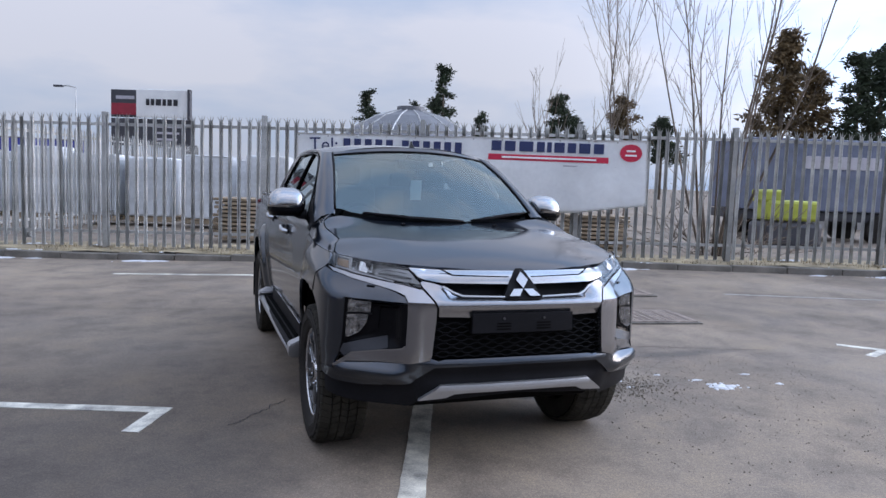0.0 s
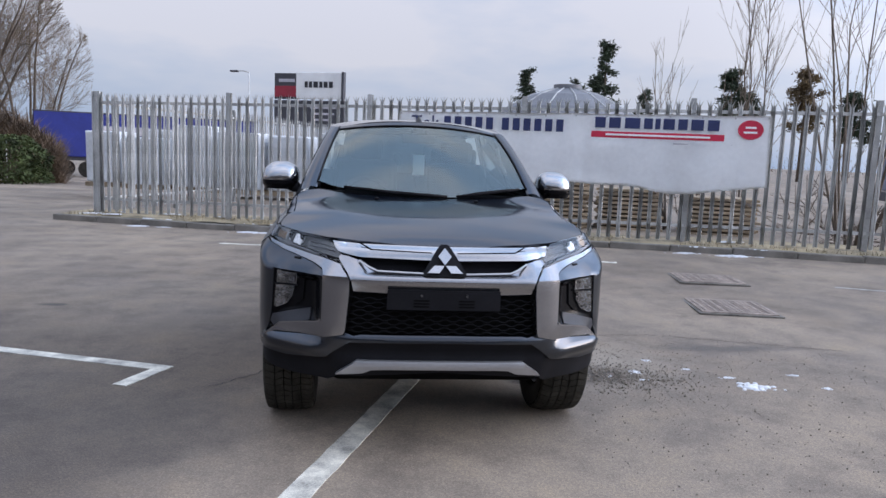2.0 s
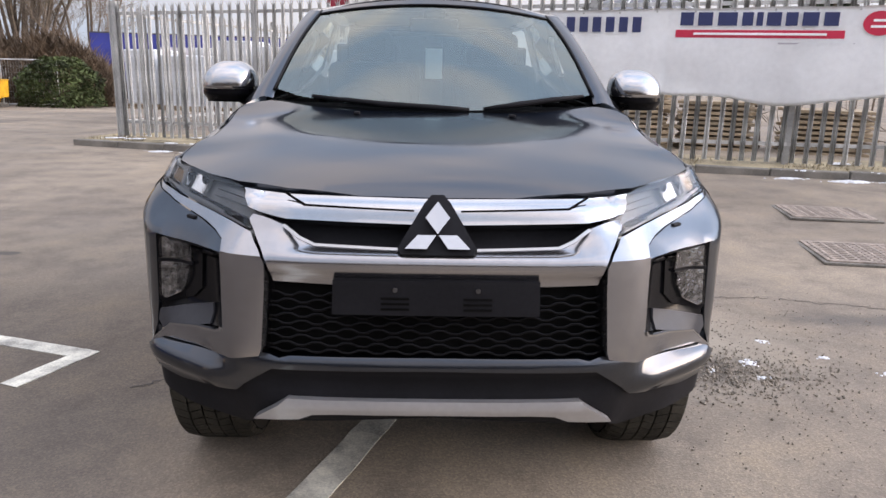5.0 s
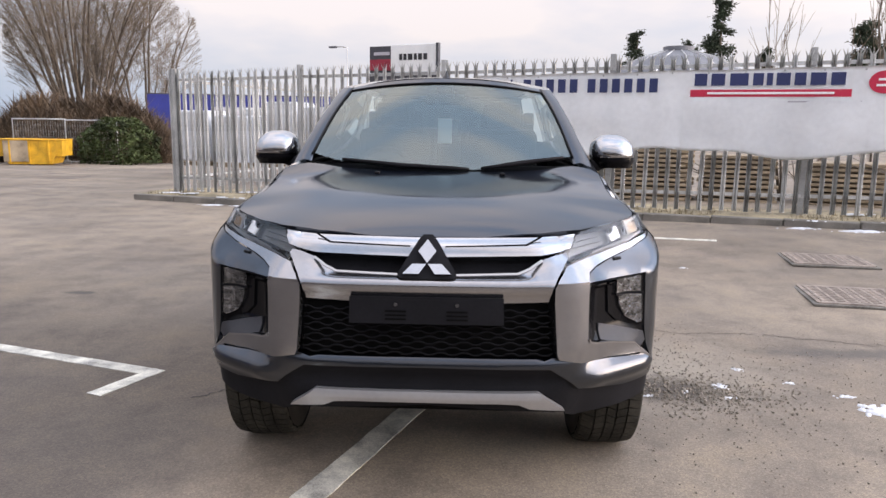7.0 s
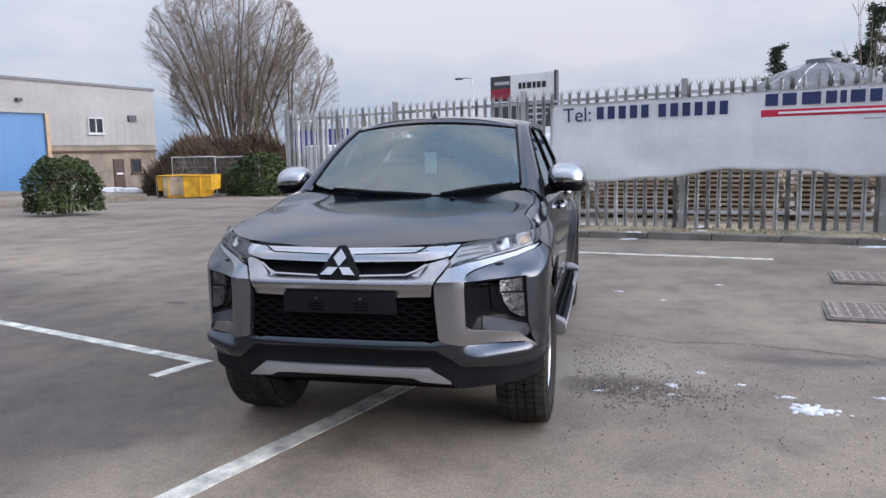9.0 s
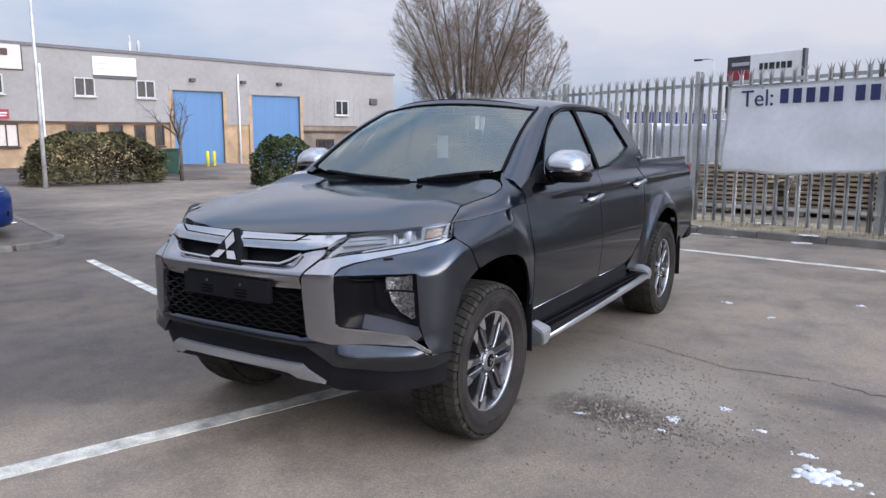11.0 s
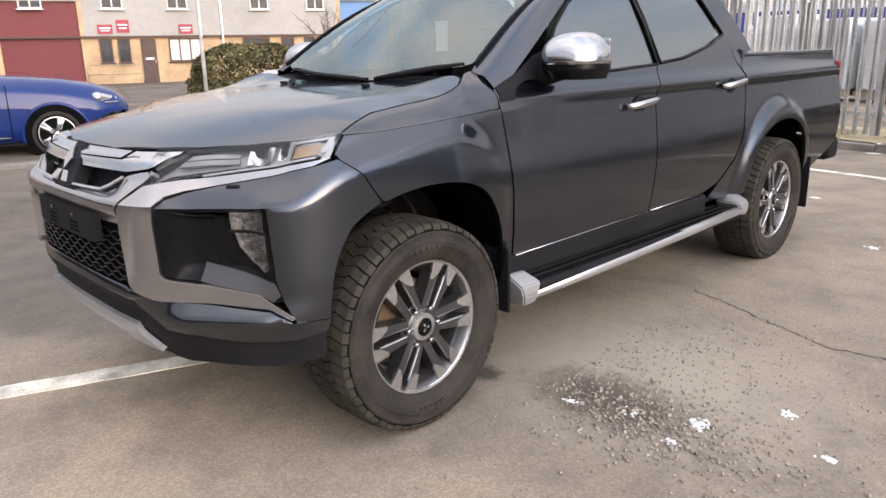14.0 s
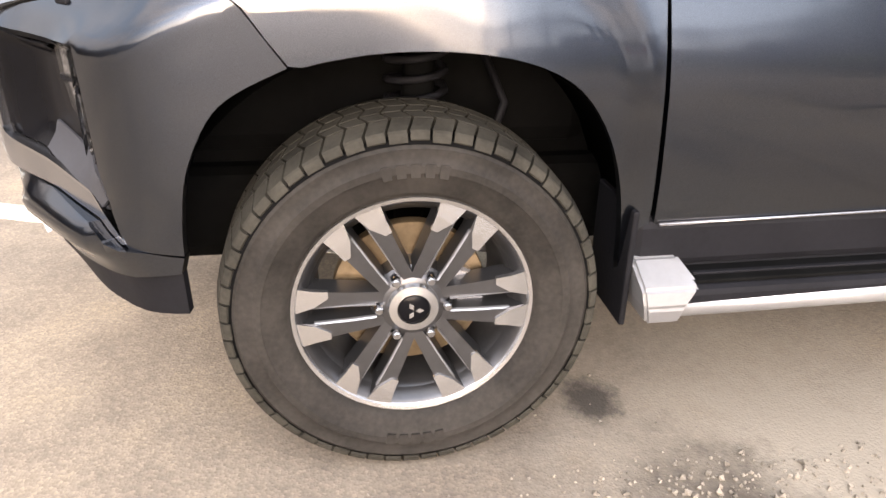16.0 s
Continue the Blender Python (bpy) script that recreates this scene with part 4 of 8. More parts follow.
def scrub_bank(name, label, m, length, depth, h, n, seed, mat, width=0.034, reach=1.0):
    """A tangled bank of thin brown stems."""
    rng = random.Random(seed)
    bm = bmesh.new()
    for i in range(n):
        x, y = rng.uniform(-length, length), rng.uniform(-depth, depth)
        k = h * (0.75 + 0.3 * noise.noise((x * 0.35, y * 0.3, seed))) * (1 - 0.6 * abs(y / depth) ** 2) * (1 - 0.5 * abs(x / length) ** 4)
        z = rng.uniform(0, max(0.2, k))
        a = rng.uniform(0, math.tau)
        d = Vector((math.cos(a) * 0.7, math.sin(a) * 0.7, rng.uniform(0.2, 1.1))).normalized() * rng.uniform(0.4, 1.1) * reach
        p = Vector((x, y, z))
        w = Vector((-d.y, d.x, 0.02)).normalized() * width
        bm.faces.new([bm.verts.new(c) for c in (p - w, p + w, p + d)])
    ob = part(name, bm, mat)
    ob.matrix_basis = m
    return tagged(ob, label, "scrub", kind="stuff")


scrub_bank("brushwood_bank", "tangled brown brushwood bank below the bare trees", site(-27.0, 23.6, -0.75, 41), 3.9, 2.2, 3.9, 30000, 5, M["scrub"])
scrub_bank("tree_belt", "dark belt of scrub across the open side of the car park", site(52, -8, -0.5, 80), 45.0, 4.0, 3.2, 6000, 16, M["scrub"], 0.22, 3.0)
# added out of view behind the viewpoint, to darken what the nose reflects
scrub_bank("tree_belt", "unseen belt of scrub added to darken the pickup's reflections", site(3, -30, -0.5, 0), 46.0, 4.0, 8.5, 12000, 17, M["scrub"], 0.22, 3.0)
scrub_bank("far_woods", "hazy far line of bare woods", site(-10, 150, -2), 130.0, 9.0, 9.0, 9000, 6, M["scrub"])


# ---- skip, mesh panels, rubble and trailer down the side road ----
def build_skip():
    s = thing("builders_skip", "yellow steel builders' skip with rusty end", "skip", site(-24.4, 18.8, ground_z(-24.4, 18.8), 31) @ Matrix.Diagonal((0.78, 0.8, 0.8, 1)))
    bm = bmesh.new()
    add_prism(bm, [(-1.0, 0.06), (1.0, 0.06), (1.55, 1.25), (-1.55, 1.25)], -0.85, 0.85, "y")
    for f in [f for f in bm.faces if f.normal.z > 0.9]:
        bmesh.ops.inset_region(bm, faces=[f], thickness=0.06)
        bmesh.ops.translate(bm, verts=f.verts, vec=(0, 0, -0.8))
        break
    part("body", bm, M["yellow"], s)
    for x in (-0.9, 0, 0.9):
        part("side_rib", box((x, -0.88, 0.66), (0.08, 0.06, 1.15), 0.01), M["yellow"], s)
    part("patched_side", box((-0.62, -0.885, 0.7), (1.15, 0.03, 1.02), 0.006), M["timber"], s, "tan board over half of the side")
    part("rim", tube([(-1.55, -0.87, 1.25), (1.55, -0.87, 1.25), (1.55, 0.87, 1.25), (-1.55, 0.87, 1.25), (-1.55, -0.87, 1.25)], 0.035, 6), M["yellow"], s)
    part("end_plate", box((-1.6, 0, 0.66), (0.05, 1.6, 1.15), 0.01), M["rust"], s)


def build_mesh_panels():
    base = None
    for u, v, a in ((-25.6, 20.1, 36), (-23.9, 21.2, 40)):
        m = site(u, v, ground_z(u, v), a)
        if base is None:
            base = thing("mesh_panel", "temporary galvanised mesh fence panel on block feet", "fence panel", m, group="site fence panels")
            part("frame", tube([(-1.0, 0, 0.1), (-1.0, 0, 1.85), (1.0, 0, 1.85), (1.0, 0, 0.1), (-1.0, 0, 0.1)], 0.035, 6), M["galv"], base)
            bm = bmesh.new()
            for i in range(22):
                add_tube(bm, [(-1.0 + 2.0 * i / 21, 0, 0.1), (-1.0 + 2.0 * i / 21, 0, 1.85)], 0.004, 3)
            for i in range(8):
                add_tube(bm, [(-1.0, 0, 0.1 + 1.75 * i / 7), (1.0, 0, 0.1 + 1.75 * i / 7)], 0.004, 3)
            part("mesh", bm, M["galv"], base)
            for x in (-0.95, 0.95):
                part("block_foot", box((x, 0, 0.06), (0.22, 0.6, 0.13), 0.02), M["kerb"], base)
        else:
            copy_thing(base, m)


def build_trailer():
    t = thing("lorry_trailer", "deep blue curtain-sided lorry trailer parked down the road", "trailer", site(-31.95, 37.4, ground_z(-33.0, 36.8), 35))
    part("curtain", box((4.2, 0, 2.65), (13.4, 2.5, 2.75), 0.04), M["trailer"], t)
    part("chassis", box((4.2, 0, 1.15), (13.2, 2.2, 0.22), 0.02), M["charcoal"], t)
    part("roof_rail", box((4.2, 0, 4.05), (13.5, 2.54, 0.08), 0.02), M["charcoal"], t)
    wheel = None
    for x in (-0.9, 0.4, 1.7):
        for y in (-1.05, 1.05):
            m = Matrix.Translation((x, y, 0.5))
            if wheel is None:
                wheel = part("wheel", tube([(0, -0.15, 0), (0, 0.15, 0)], 0.5, 18), M["rubber"], t)
                wheel.matrix_basis = m
            else:
                share("wheel", wheel, t, m)
    part("side_guard", box((6.2, -1.15, 0.75), (5.0, 0.05, 0.12), 0.01), M["galv"], t)
    part("landing_leg", box((9.3, -0.8, 0.6), (0.14, 0.14, 1.2), 0.01), M["charcoal"], t)
    part("name_bar", box((4.0, -1.27, 3.0), (5.2, 0.02, 0.55), 0.01), M["greyprint"], t)
    part("slogan_bar", box((4.0, -1.27, 2.3), (3.6, 0.02, 0.16), 0.01), M["greyprint"], t)


build_skip()
build_mesh_panels()
build_trailer()
rng0 = random.Random(8)
for i in range(7):
    bm = bmesh.new()
    add_box(bm, (0, 0, 0.16), (rng0.uniform(0.6, 1.5), rng0.uniform(0.4, 0.9), rng0.uniform(0.2, 0.42)), 0.04)
    u, v = -31.5 - i * 0.95, 21.5 + rng0.uniform(-1, 1)
    ob = part("rubble_sack", bm, M["white"])
    ob.matrix_basis = site(u, v, ground_z(u, v), rng0.uniform(0, 90))
    tagged(ob, "white sack of building rubble on the ground", "rubble", group="rubble by the skip")


# ---- beyond the fence: sign tower, dome, stock ----
def build_sign_tower():
    s = thing("sign_tower", "tall totem sign with a white name panel and dark side", "sign", site(-13.1, 31, 0, -4))
    part("front_panel", box((0, 0, 4.62), (2.5, 0.14, 1.3), 0.02), M["white"], s, "white name panel")
    part("side_panel", box((-1.95, 0.35, 4.62), (1.42, 0.14, 1.3), 0.02, Matrix.Rotation(0, 4, "Z")), M["charcoal"], s, "dark side panel")
    part("side_band", box((-1.95, 0.27, 4.35), (1.38, 0.04, 0.55), 0.01), M["redsign"], s)
    part("side_bar", box((-1.95, 0.27, 4.9), (0.9, 0.03, 0.16), 0.01), M["greyprint"], s)
    part("edge_post", box((1.32, 0, 4.6), (0.13, 0.26, 1.42), 0.01), M["charcoal"], s)
    part("lower_panel", box((-0.6, 0.12, 3.25), (3.9, 0.1, 1.3), 0.02), M["charcoal"], s)
    for x in (-2.3, 1.2):
        part("leg", box((x, 0.2, 1.7), (0.22, 0.22, 3.6), 0.01), M["charcoal"], s)
    x = -0.78
    for w in (0.2, 0.2, 0.3, 0.2, 0.25, 0.25):
        part("name_bar", box((x + w / 2, -0.08, 4.68), (w * 0.84, 0.03, 0.3), 0.01), M["blacktext"], s)
        x += w + 0.035
    for j, z in enumerate((3.55, 3.25, 2.95)):
        part("text_bar", box((0.2, 0.055, z), (1.4 - 0.2 * j, 0.02, 0.1)), M["greyprint"], s)


build_sign_tower()


def build_dome():
    d = thing("storage_dome", "grey ribbed storage dome behind the yard", "dome", site(-2.2, 60, 0))
    bm = bmesh.new()
    seg, rings = 28, 7
    prof = [(8.5, 0), (8.2, 2.0), (7.0, 4.0), (5.2, 5.7), (3.2, 6.8), (1.2, 7.4), (1.2, 7.75), (0.0, 7.8)]
    rows = [[bm.verts.new((r * math.cos(k * math.tau / seg), r * math.sin(k * math.tau / seg), z)) for k in range(seg)] for r, z in prof[:-1]]
    for a, b in zip(rows, rows[1:]):
        for k in range(seg):
            bm.faces.new((a[k], a[(k + 1) % seg], b[(k + 1) % seg], b[k]))
    bm.faces.new(rows[-1])
    part("shell", bm, M["domegrey"], d)
    for k in range(0, seg, 2):
        a = k * math.tau / seg
        part("rib", tube([((r + 0.03) * math.cos(a), (r + 0.03) * math.sin(a), z) for r, z in prof[:6]], 0.07, 4), M["galv"], d)


build_dome()


def pallet_goods(u, v, w, d, h, seed):
    p = thing("wrapped_pallet", "white-wrapped pallet load of building goods", "pallet load", site(u, v, 0.1), group="goods in the yard")
    board = None
    for z in (0.02, 0.13):
        for i in range(6):
            m = Matrix.Translation((-w / 2 + (i + 0.5) * w / 6, 0, z))
            if board is None:
                board = part("pallet_board", box((0, 0, 0), (w / 6 * 0.75, d, 0.022)), M["timber"], p)
                board.matrix_basis = m
            else:
                share("pallet_board", board, p, m)
    for y in (-d / 2 + 0.06, 0, d / 2 - 0.06):
        part("pallet_bearer", box((0, y, 0.075), (w, 0.09, 0.09)), M["timber"], p)
    rng = random.Random(seed)
    bm = box((0, 0, 0.15 + h / 2), (w * 0.97, d * 0.97, h), 0.05)
    for vtx in bm.verts:
        vtx.co += Vector((rng.gauss(0, 0.012), rng.gauss(0, 0.012), 0))
    part("wrapped_load", bm, M["wrap"], p)
    return p


rng0 = random.Random(3)
for row, v in enumerate((15.5, 18.5)):
    u = -13.5
    i = 0
    while u < (-2.5 if row else -3.2):
        w = rng0.uniform(1.0, 1.35)
        pallet_goods(u, v + rng0.uniform(-0.2, 0.2), w, 1.1, rng0.uniform(1.35, 1.75), 40 + i)
        u += w + rng0.uniform(0.06, 0.5)
        i += 1


def timber_stack(u, v, w, layers, seed, label="stack of grey sawn timber lengths on bearers"):
    t = thing("timber_stack", label, "timber stack", site(u, v, 0.08), group="timber in the yard")
    rng = random.Random(seed)
    base = None
    for j in range(layers):
        for k in range(5):
            m = Matrix.Translation((rng.uniform(-0.08, 0.08), -0.5 + k * 0.22, 0.08 + j * 0.085))
            if base is None:
                base = part("plank", box((0, 0, 0), (w, 0.19, 0.05), 0.004), M["timber"], t)
                base.matrix_basis = m
            else:
                share("plank", base, t, m)
    for x in (-w * 0.35, 0, w * 0.35):
        part("bearer", box((x, -0.06, 0.025), (0.09, 1.1, 0.06)), M["timber"], t)


timber_stack(-0.1, 11.2, 1.7, 12, 1)
timber_stack(1.55, 11.4, 1.2, 10, 2)
timber_stack(-2.0, 11.6, 1.6, 9, 3)
timber_stack(3.3, 11.3, 1.3, 9, 4)
timber_stack(-3.9, 11.5, 1.6, 10, 5)


def wheelie_bin(label, m):
    b = thing("wheeled_bin", label, "bin", m, group="bins by the unit")
    bm = bmesh.new()
    lo = [bm.verts.new((x * 0.24, y * 0.26, 0.08)) for x, y in ((-1, -1), (1, -1), (1, 1), (-1, 1))]
    hi = [bm.verts.new((x * 0.3, y * 0.36, 1.0)) for x, y in ((-1, -1), (1, -1), (1, 1), (-1, 1))]
    for k in range(4):
        bm.faces.new((lo[k], lo[(k + 1) % 4], hi[(k + 1) % 4], hi[k]))
    bm.faces.new(lo[::-1])
    bm.faces.new(hi)
    bmesh.ops.bevel(bm, geom=bm.edges[:], offset=0.02, segments=2, affect="EDGES")
    part("body", bm, M["bingreen"], b)
    part("lid", box((0, 0, 1.04), (0.64, 0.78, 0.06), 0.025), M["bingreen"], b)
    for x in (-0.26, 0.26):
        part("wheel", tube([(x - 0.03, 0.28, 0.1), (x + 0.03, 0.28, 0.1)], 0.1, 12), M["rubber"], b)


wheelie_bin("green plastic wheeled bin beside the hedge", site(-25.6, 7.3, 0, 20))
wheelie_bin("green plastic wheeled bin beside the hedge", site(-25.9, 8.1, 0, 70))
for u, v in ((-33.5, 12.6), (-34.6, 13.4)):
    ob = part("bollard", tube([(0, 0, -0.1), (0, 0, 0.95), (0, 0, 1.0)], [0.09, 0.09, 0.05], 12), M["hivis"])
    ob.matrix_basis = site(u, v, ground_z(u, v))
    tagged(ob, "yellow steel bollard guarding a shutter opening", "bollard", group="bollards")


def build_yard_right():
    b = thing("yard_lorry", "blue panelled lorry body parked beyond the fence", "lorry", site(11.0, 17.0, 0.1))
    part("body", box((0, 0, 1.9), (5.2, 2.2, 2.0), 0.05), material("faded_blue_panel", (0.15, 0.17, 0.24), 0.5), b)
    part("name_bar", box((0.2, -1.12, 2.25), (2.2, 0.03, 0.35), 0.01), M["greyprint"], b)
    part("chassis", box((0, 0, 0.75), (5.2, 1.9, 0.25), 0.02), M["charcoal"], b)
    wheel = None
    for x in (-1.6, 1.5):
        for y in (-0.95, 0.95):
            m = Matrix.Translation((x, y, 0.42))
            if wheel is None:
                wheel = part("wheel", tube([(0, -0.14, 0), (0, 0.14, 0)], 0.42, 16), M["rubber"], b)
                wheel.matrix_basis = m
            else:
                share("wheel", wheel, b, m)
    y = thing("yellow_machine", "small yellow-green machine behind the fence", "machine", site(8.6, 13.6, 0.1))
    mat = material("lime_yellow_paint", (0.42, 0.46, 0.06), 0.5)
    part("body", box((0, 0, 0.95), (1.3, 0.8, 0.5), 0.08), mat, y)
    part("bonnet", box((-0.5, 0, 1.3), (0.5, 0.7, 0.3), 0.06), mat, y)
    part("track", box((0, 0, 0.35), (1.5, 0.9, 0.65), 0.12), M["charcoal"], y)
    w = thing("low_building", "long low building with a rusty roof edge", "building", site(24, 24, 0))
    part("wall", box((0, 2, 1.35), (20, 4, 2.7)), M["cladding"], w)
    part("roof", box((0, 1.9, 2.85), (20.6, 4.8, 0.22), 0.03), M["rust"], w)
    for i in range(7):
        part("window", box((-8.5 + i * 2.8, -0.03, 1.6), (1.2, 0.08, 0.9), 0.01), M["dkglass"], w)


build_yard_right()


def lamp_post(name, label, m, h, arm):
    p = thing(name, label, "street lamp", m)
    part("pole", tube([(0, 0, 0), (0, 0, h * 0.3), (0, 0, h)], [0.065, 0.05, 0.035], 10), M["galv"], p)
    part("arm", tube([(0, 0, h), (arm * 0.5, 0, h + 0.08), (arm, 0, h + 0.06)], 0.035, 8), M["galv"], p)
    part("lantern", box((arm * 1.15, 0, h + 0.05), (0.55, 0.2, 0.12), 0.03), M["charcoal"], p)
    return p


lamp_post("lamp_post", "tall grey steel lamp post beside the hedge", site(-20.9, 2.6, 0.0), 9.5, 1.2)
lamp_post("lamp_post", "far grey street lamp behind the fence", site(-21.5, 40, 0.0, 180), 6.2, 0.9)


# ---- pavement corner, patches, drains, snow ----
def build_pavement():
    bm = bmesh.new()
    pts = [(-7.55, -14.0), (-7.55, -0.35)] + [(-8.15 + 0.6 * math.cos(a), -0.35 + 0.6 * math.sin(a)) for a in [radians(15 * i) for i in range(7)]] + [(-16.5, 0.25), (-16.5, -14.0)]
    add_prism(bm, pts, -0.3, 0.06)
    es = [e for e in bm.edges if e.calc_length() > 0.01 and all(v.co.z > 0.03 for v in e.verts)]
    bmesh.ops.bevel(bm, geom=es, offset=0.025, segments=2, affect="EDGES")
    ob = part("pavement", bm, M["tarmac"])
    ob.matrix_basis = site(0, 0, 0)
    tagged(ob, "raised tarmac pavement with a rounded kerb corner", "pavement", kind="structure")
    k = thing("pavement_kerb", "pale concrete kerb edging the raised pavement", "kerb", kind="structure")
    stone = None
    for i in range(14):
        m = site(-7.52, -0.9 - i * 0.92, -0.035, 90)
        if stone is None:
            stone = part("kerb_stone", box((0, 0, 0), (0.905, 0.13, 0.215), 0.02), M["kerb"], k)
            stone.matrix_basis = m
        else:
            share("kerb_stone", stone, k, m)
    for i in range(9):
        share("kerb_stone", stone, k, site(-8.7 - i * 0.92, 0.28, -0.035))
    bm = bmesh.new()
    n = 8
    for i in range(n):
        a0, a1 = radians(90 * i / n), radians(90 * (i + 1) / n)
        q = [(r * math.cos(a), r * math.sin(a)) for r, a in ((0.56, a0), (0.69, a0), (0.69, a1), (0.56, a1))]
        add_prism(bm, q, -0.1, 0.073)
    ob = part("kerb_corner", bm, M["kerb"], k)
    ob.matrix_basis = site(-8.18, -0.4, 0)
    # far pavement in front of the unit
    bm = box((-30.5, 8, -0.125), (15.0, 15.0, 0.3), 0.02)
    ob = part("far_pavement", bm, M["tarmac"])
    ob.matrix_basis = site(0, 0, 0)
    tagged(ob, "tarmac forecourt in front of the industrial unit", "pavement", kind="structure")


build_pavement()


GRATE = material("rusty_worn_grate", (0.27, 0.22, 0.185), 0.8, var=0.35, scale=8, fine=70, bump=0.4)
GRIT = material("grit_in_grate", (0.15, 0.122, 0.1), 0.95, var=0.35, scale=12, fine=120, bump=0.5)


def drain(label, m, w, d):
    g = thing("drain_grate", label, "drain cover", m, group="drain grates in the tarmac")
    part("surround", box((0, 0, -0.003), (w + 0.1, d + 0.1, 0.02), 0.004), M["kerb"], g)
    bm = bmesh.new()
    for x, y, sx, sy in ((0, -d / 2, w, 0.035), (0, d / 2, w, 0.035), (-w / 2, 0, 0.035, d), (w / 2, 0, 0.035, d), (0, 0, 0.035, d)):
        add_box(bm, (x, y, 0.008), (sx, sy, 0.02), 0.003)
    part("frame", bm, GRATE, g)
    part("pit", box((0, 0, 0.0045), (w - 0.03, d - 0.03, 0.012)), GRIT, g)
    bar = None
    n = 11
    for i in range(n):
        mm = Matrix.Translation((0, -d / 2 + (i + 0.5) * d / n, 0.012))
        if bar is None:
            bar = part("bar", box((0, 0, 0), (w - 0.04, d / n * 0.52, 0.012), 0.002), GRATE, g)
            bar.matrix_basis = mm
        else:
            share("bar", bar, g, mm)
    rib = None
    for i in range(8):
        mm = Matrix.Translation((-w / 2 + (i + 0.5) * w / 8, 0, 0.0125))
        if rib is None:
            rib = part("cross_bar", box((0, 0, 0), (0.022, d - 0.04, 0.014), 0.002), GRATE, g)
            rib.matrix_basis = mm
        else:
            share("cross_bar", rib, g, mm)


drain("square rusty iron drain grate set in the tarmac", Matrix.Translation((3.42, 2.83, 0.036)) @ Matrix.Rotation(radians(-10), 4, "Z"), 0.72, 0.66)
drain("square rusty iron drain grate nearer the fence", Matrix.Translation((3.86, 4.24, 0.094)) @ Matrix.Rotation(radians(-10), 4, "Z"), 0.72, 0.6)


def snow_patch(x, y, r, seed, flat=0.5):
    """Old snow gone to a cluster of thin ragged flakes, thicker towards the middle."""
    rng = random.Random(seed)
    bm = bmesh.new()
    for q in range(int(10 + r * 130)):
        d, a0 = r * min(1.0, abs(rng.gauss(0, 0.45))), rng.uniform(0, math.tau)
        cx, cy = x + d * math.cos(a0), y + d * math.sin(a0) * flat
        u, v = cx * GC + cy * GS, -cx * GS + cy * GC
        z = ground_z(u, v) if v < 7.5 else fence_z(u) + 0.045
        f = rng.uniform(0.06, 0.24) * r * (1.25 - d / r) + 0.006
        h = 0.003 + 0.12 * f
        n, ph = 9, rng.uniform(0, 9)
        top = bm.verts.new((cx, cy, z + h))
        rows = [[], []]
        for i in range(n):
            a = i * math.tau / n
            k = f * (0.75 + 0.6 * noise.noise((math.cos(a) * 2.2 + ph, math.sin(a) * 2.2, ph)))
            rows[0].append(bm.verts.new((cx + math.cos(a) * k * 0.7, cy + math.sin(a) * k * 0.7, z + h * 0.8)))
            rows[1].append(bm.verts.new((cx + math.cos(a) * k, cy + math.sin(a) * k, z - 0.004)))
        for i in range(n):
            j = (i + 1) % n
            bm.faces.new((top, rows[0][i], rows[0][j])).smooth = True
            bm.faces.new((rows[0][i], rows[1][i], rows[1][j], rows[0][j])).smooth = True
    tagged(part("snow_patch", bm, M["snow"]), "small patch of dirty melting snow on the ground", "snow", kind="stuff")


for i, (x, y, r, fl) in enumerate(((2.3, 0.35, 0.2, 0.7), (1.58, 0.68, 0.1, 0.8), (2.22, 0.56, 0.07, 0.7), (2.81, 0.33, 0.06, 0.7), (1.78, 0.98, 0.05, 0.7), (1.36, 0.6, 0.05, 0.8), (2.75, 0.62, 0.06, 0.6), (1.57, 0.5, 0.05, 0.7), (2.0, 0.76, 0.05, 0.6), (1.13, 0.51, 0.04, 0.8), (1.3, 3.56, 0.07, 0.7), (0.45, 4.9, 0.09, 0.7), (1.7, 3.2, 0.05, 0.8), (2.3, 3.9, 0.06, 0.7))):
    snow_patch(x, y, r, 60 + i, fl)
rng0 = random.Random(12)
for i in range(26):
    u, v = rng0.uniform(-8.6, 9.5), rng0.choice((7.42, 7.48, 7.95, 8.5))
    p = site(u, v).translation
    snow_patch(p.x, p.y, rng0.uniform(0.1, 0.42), 90 + i, 0.35)


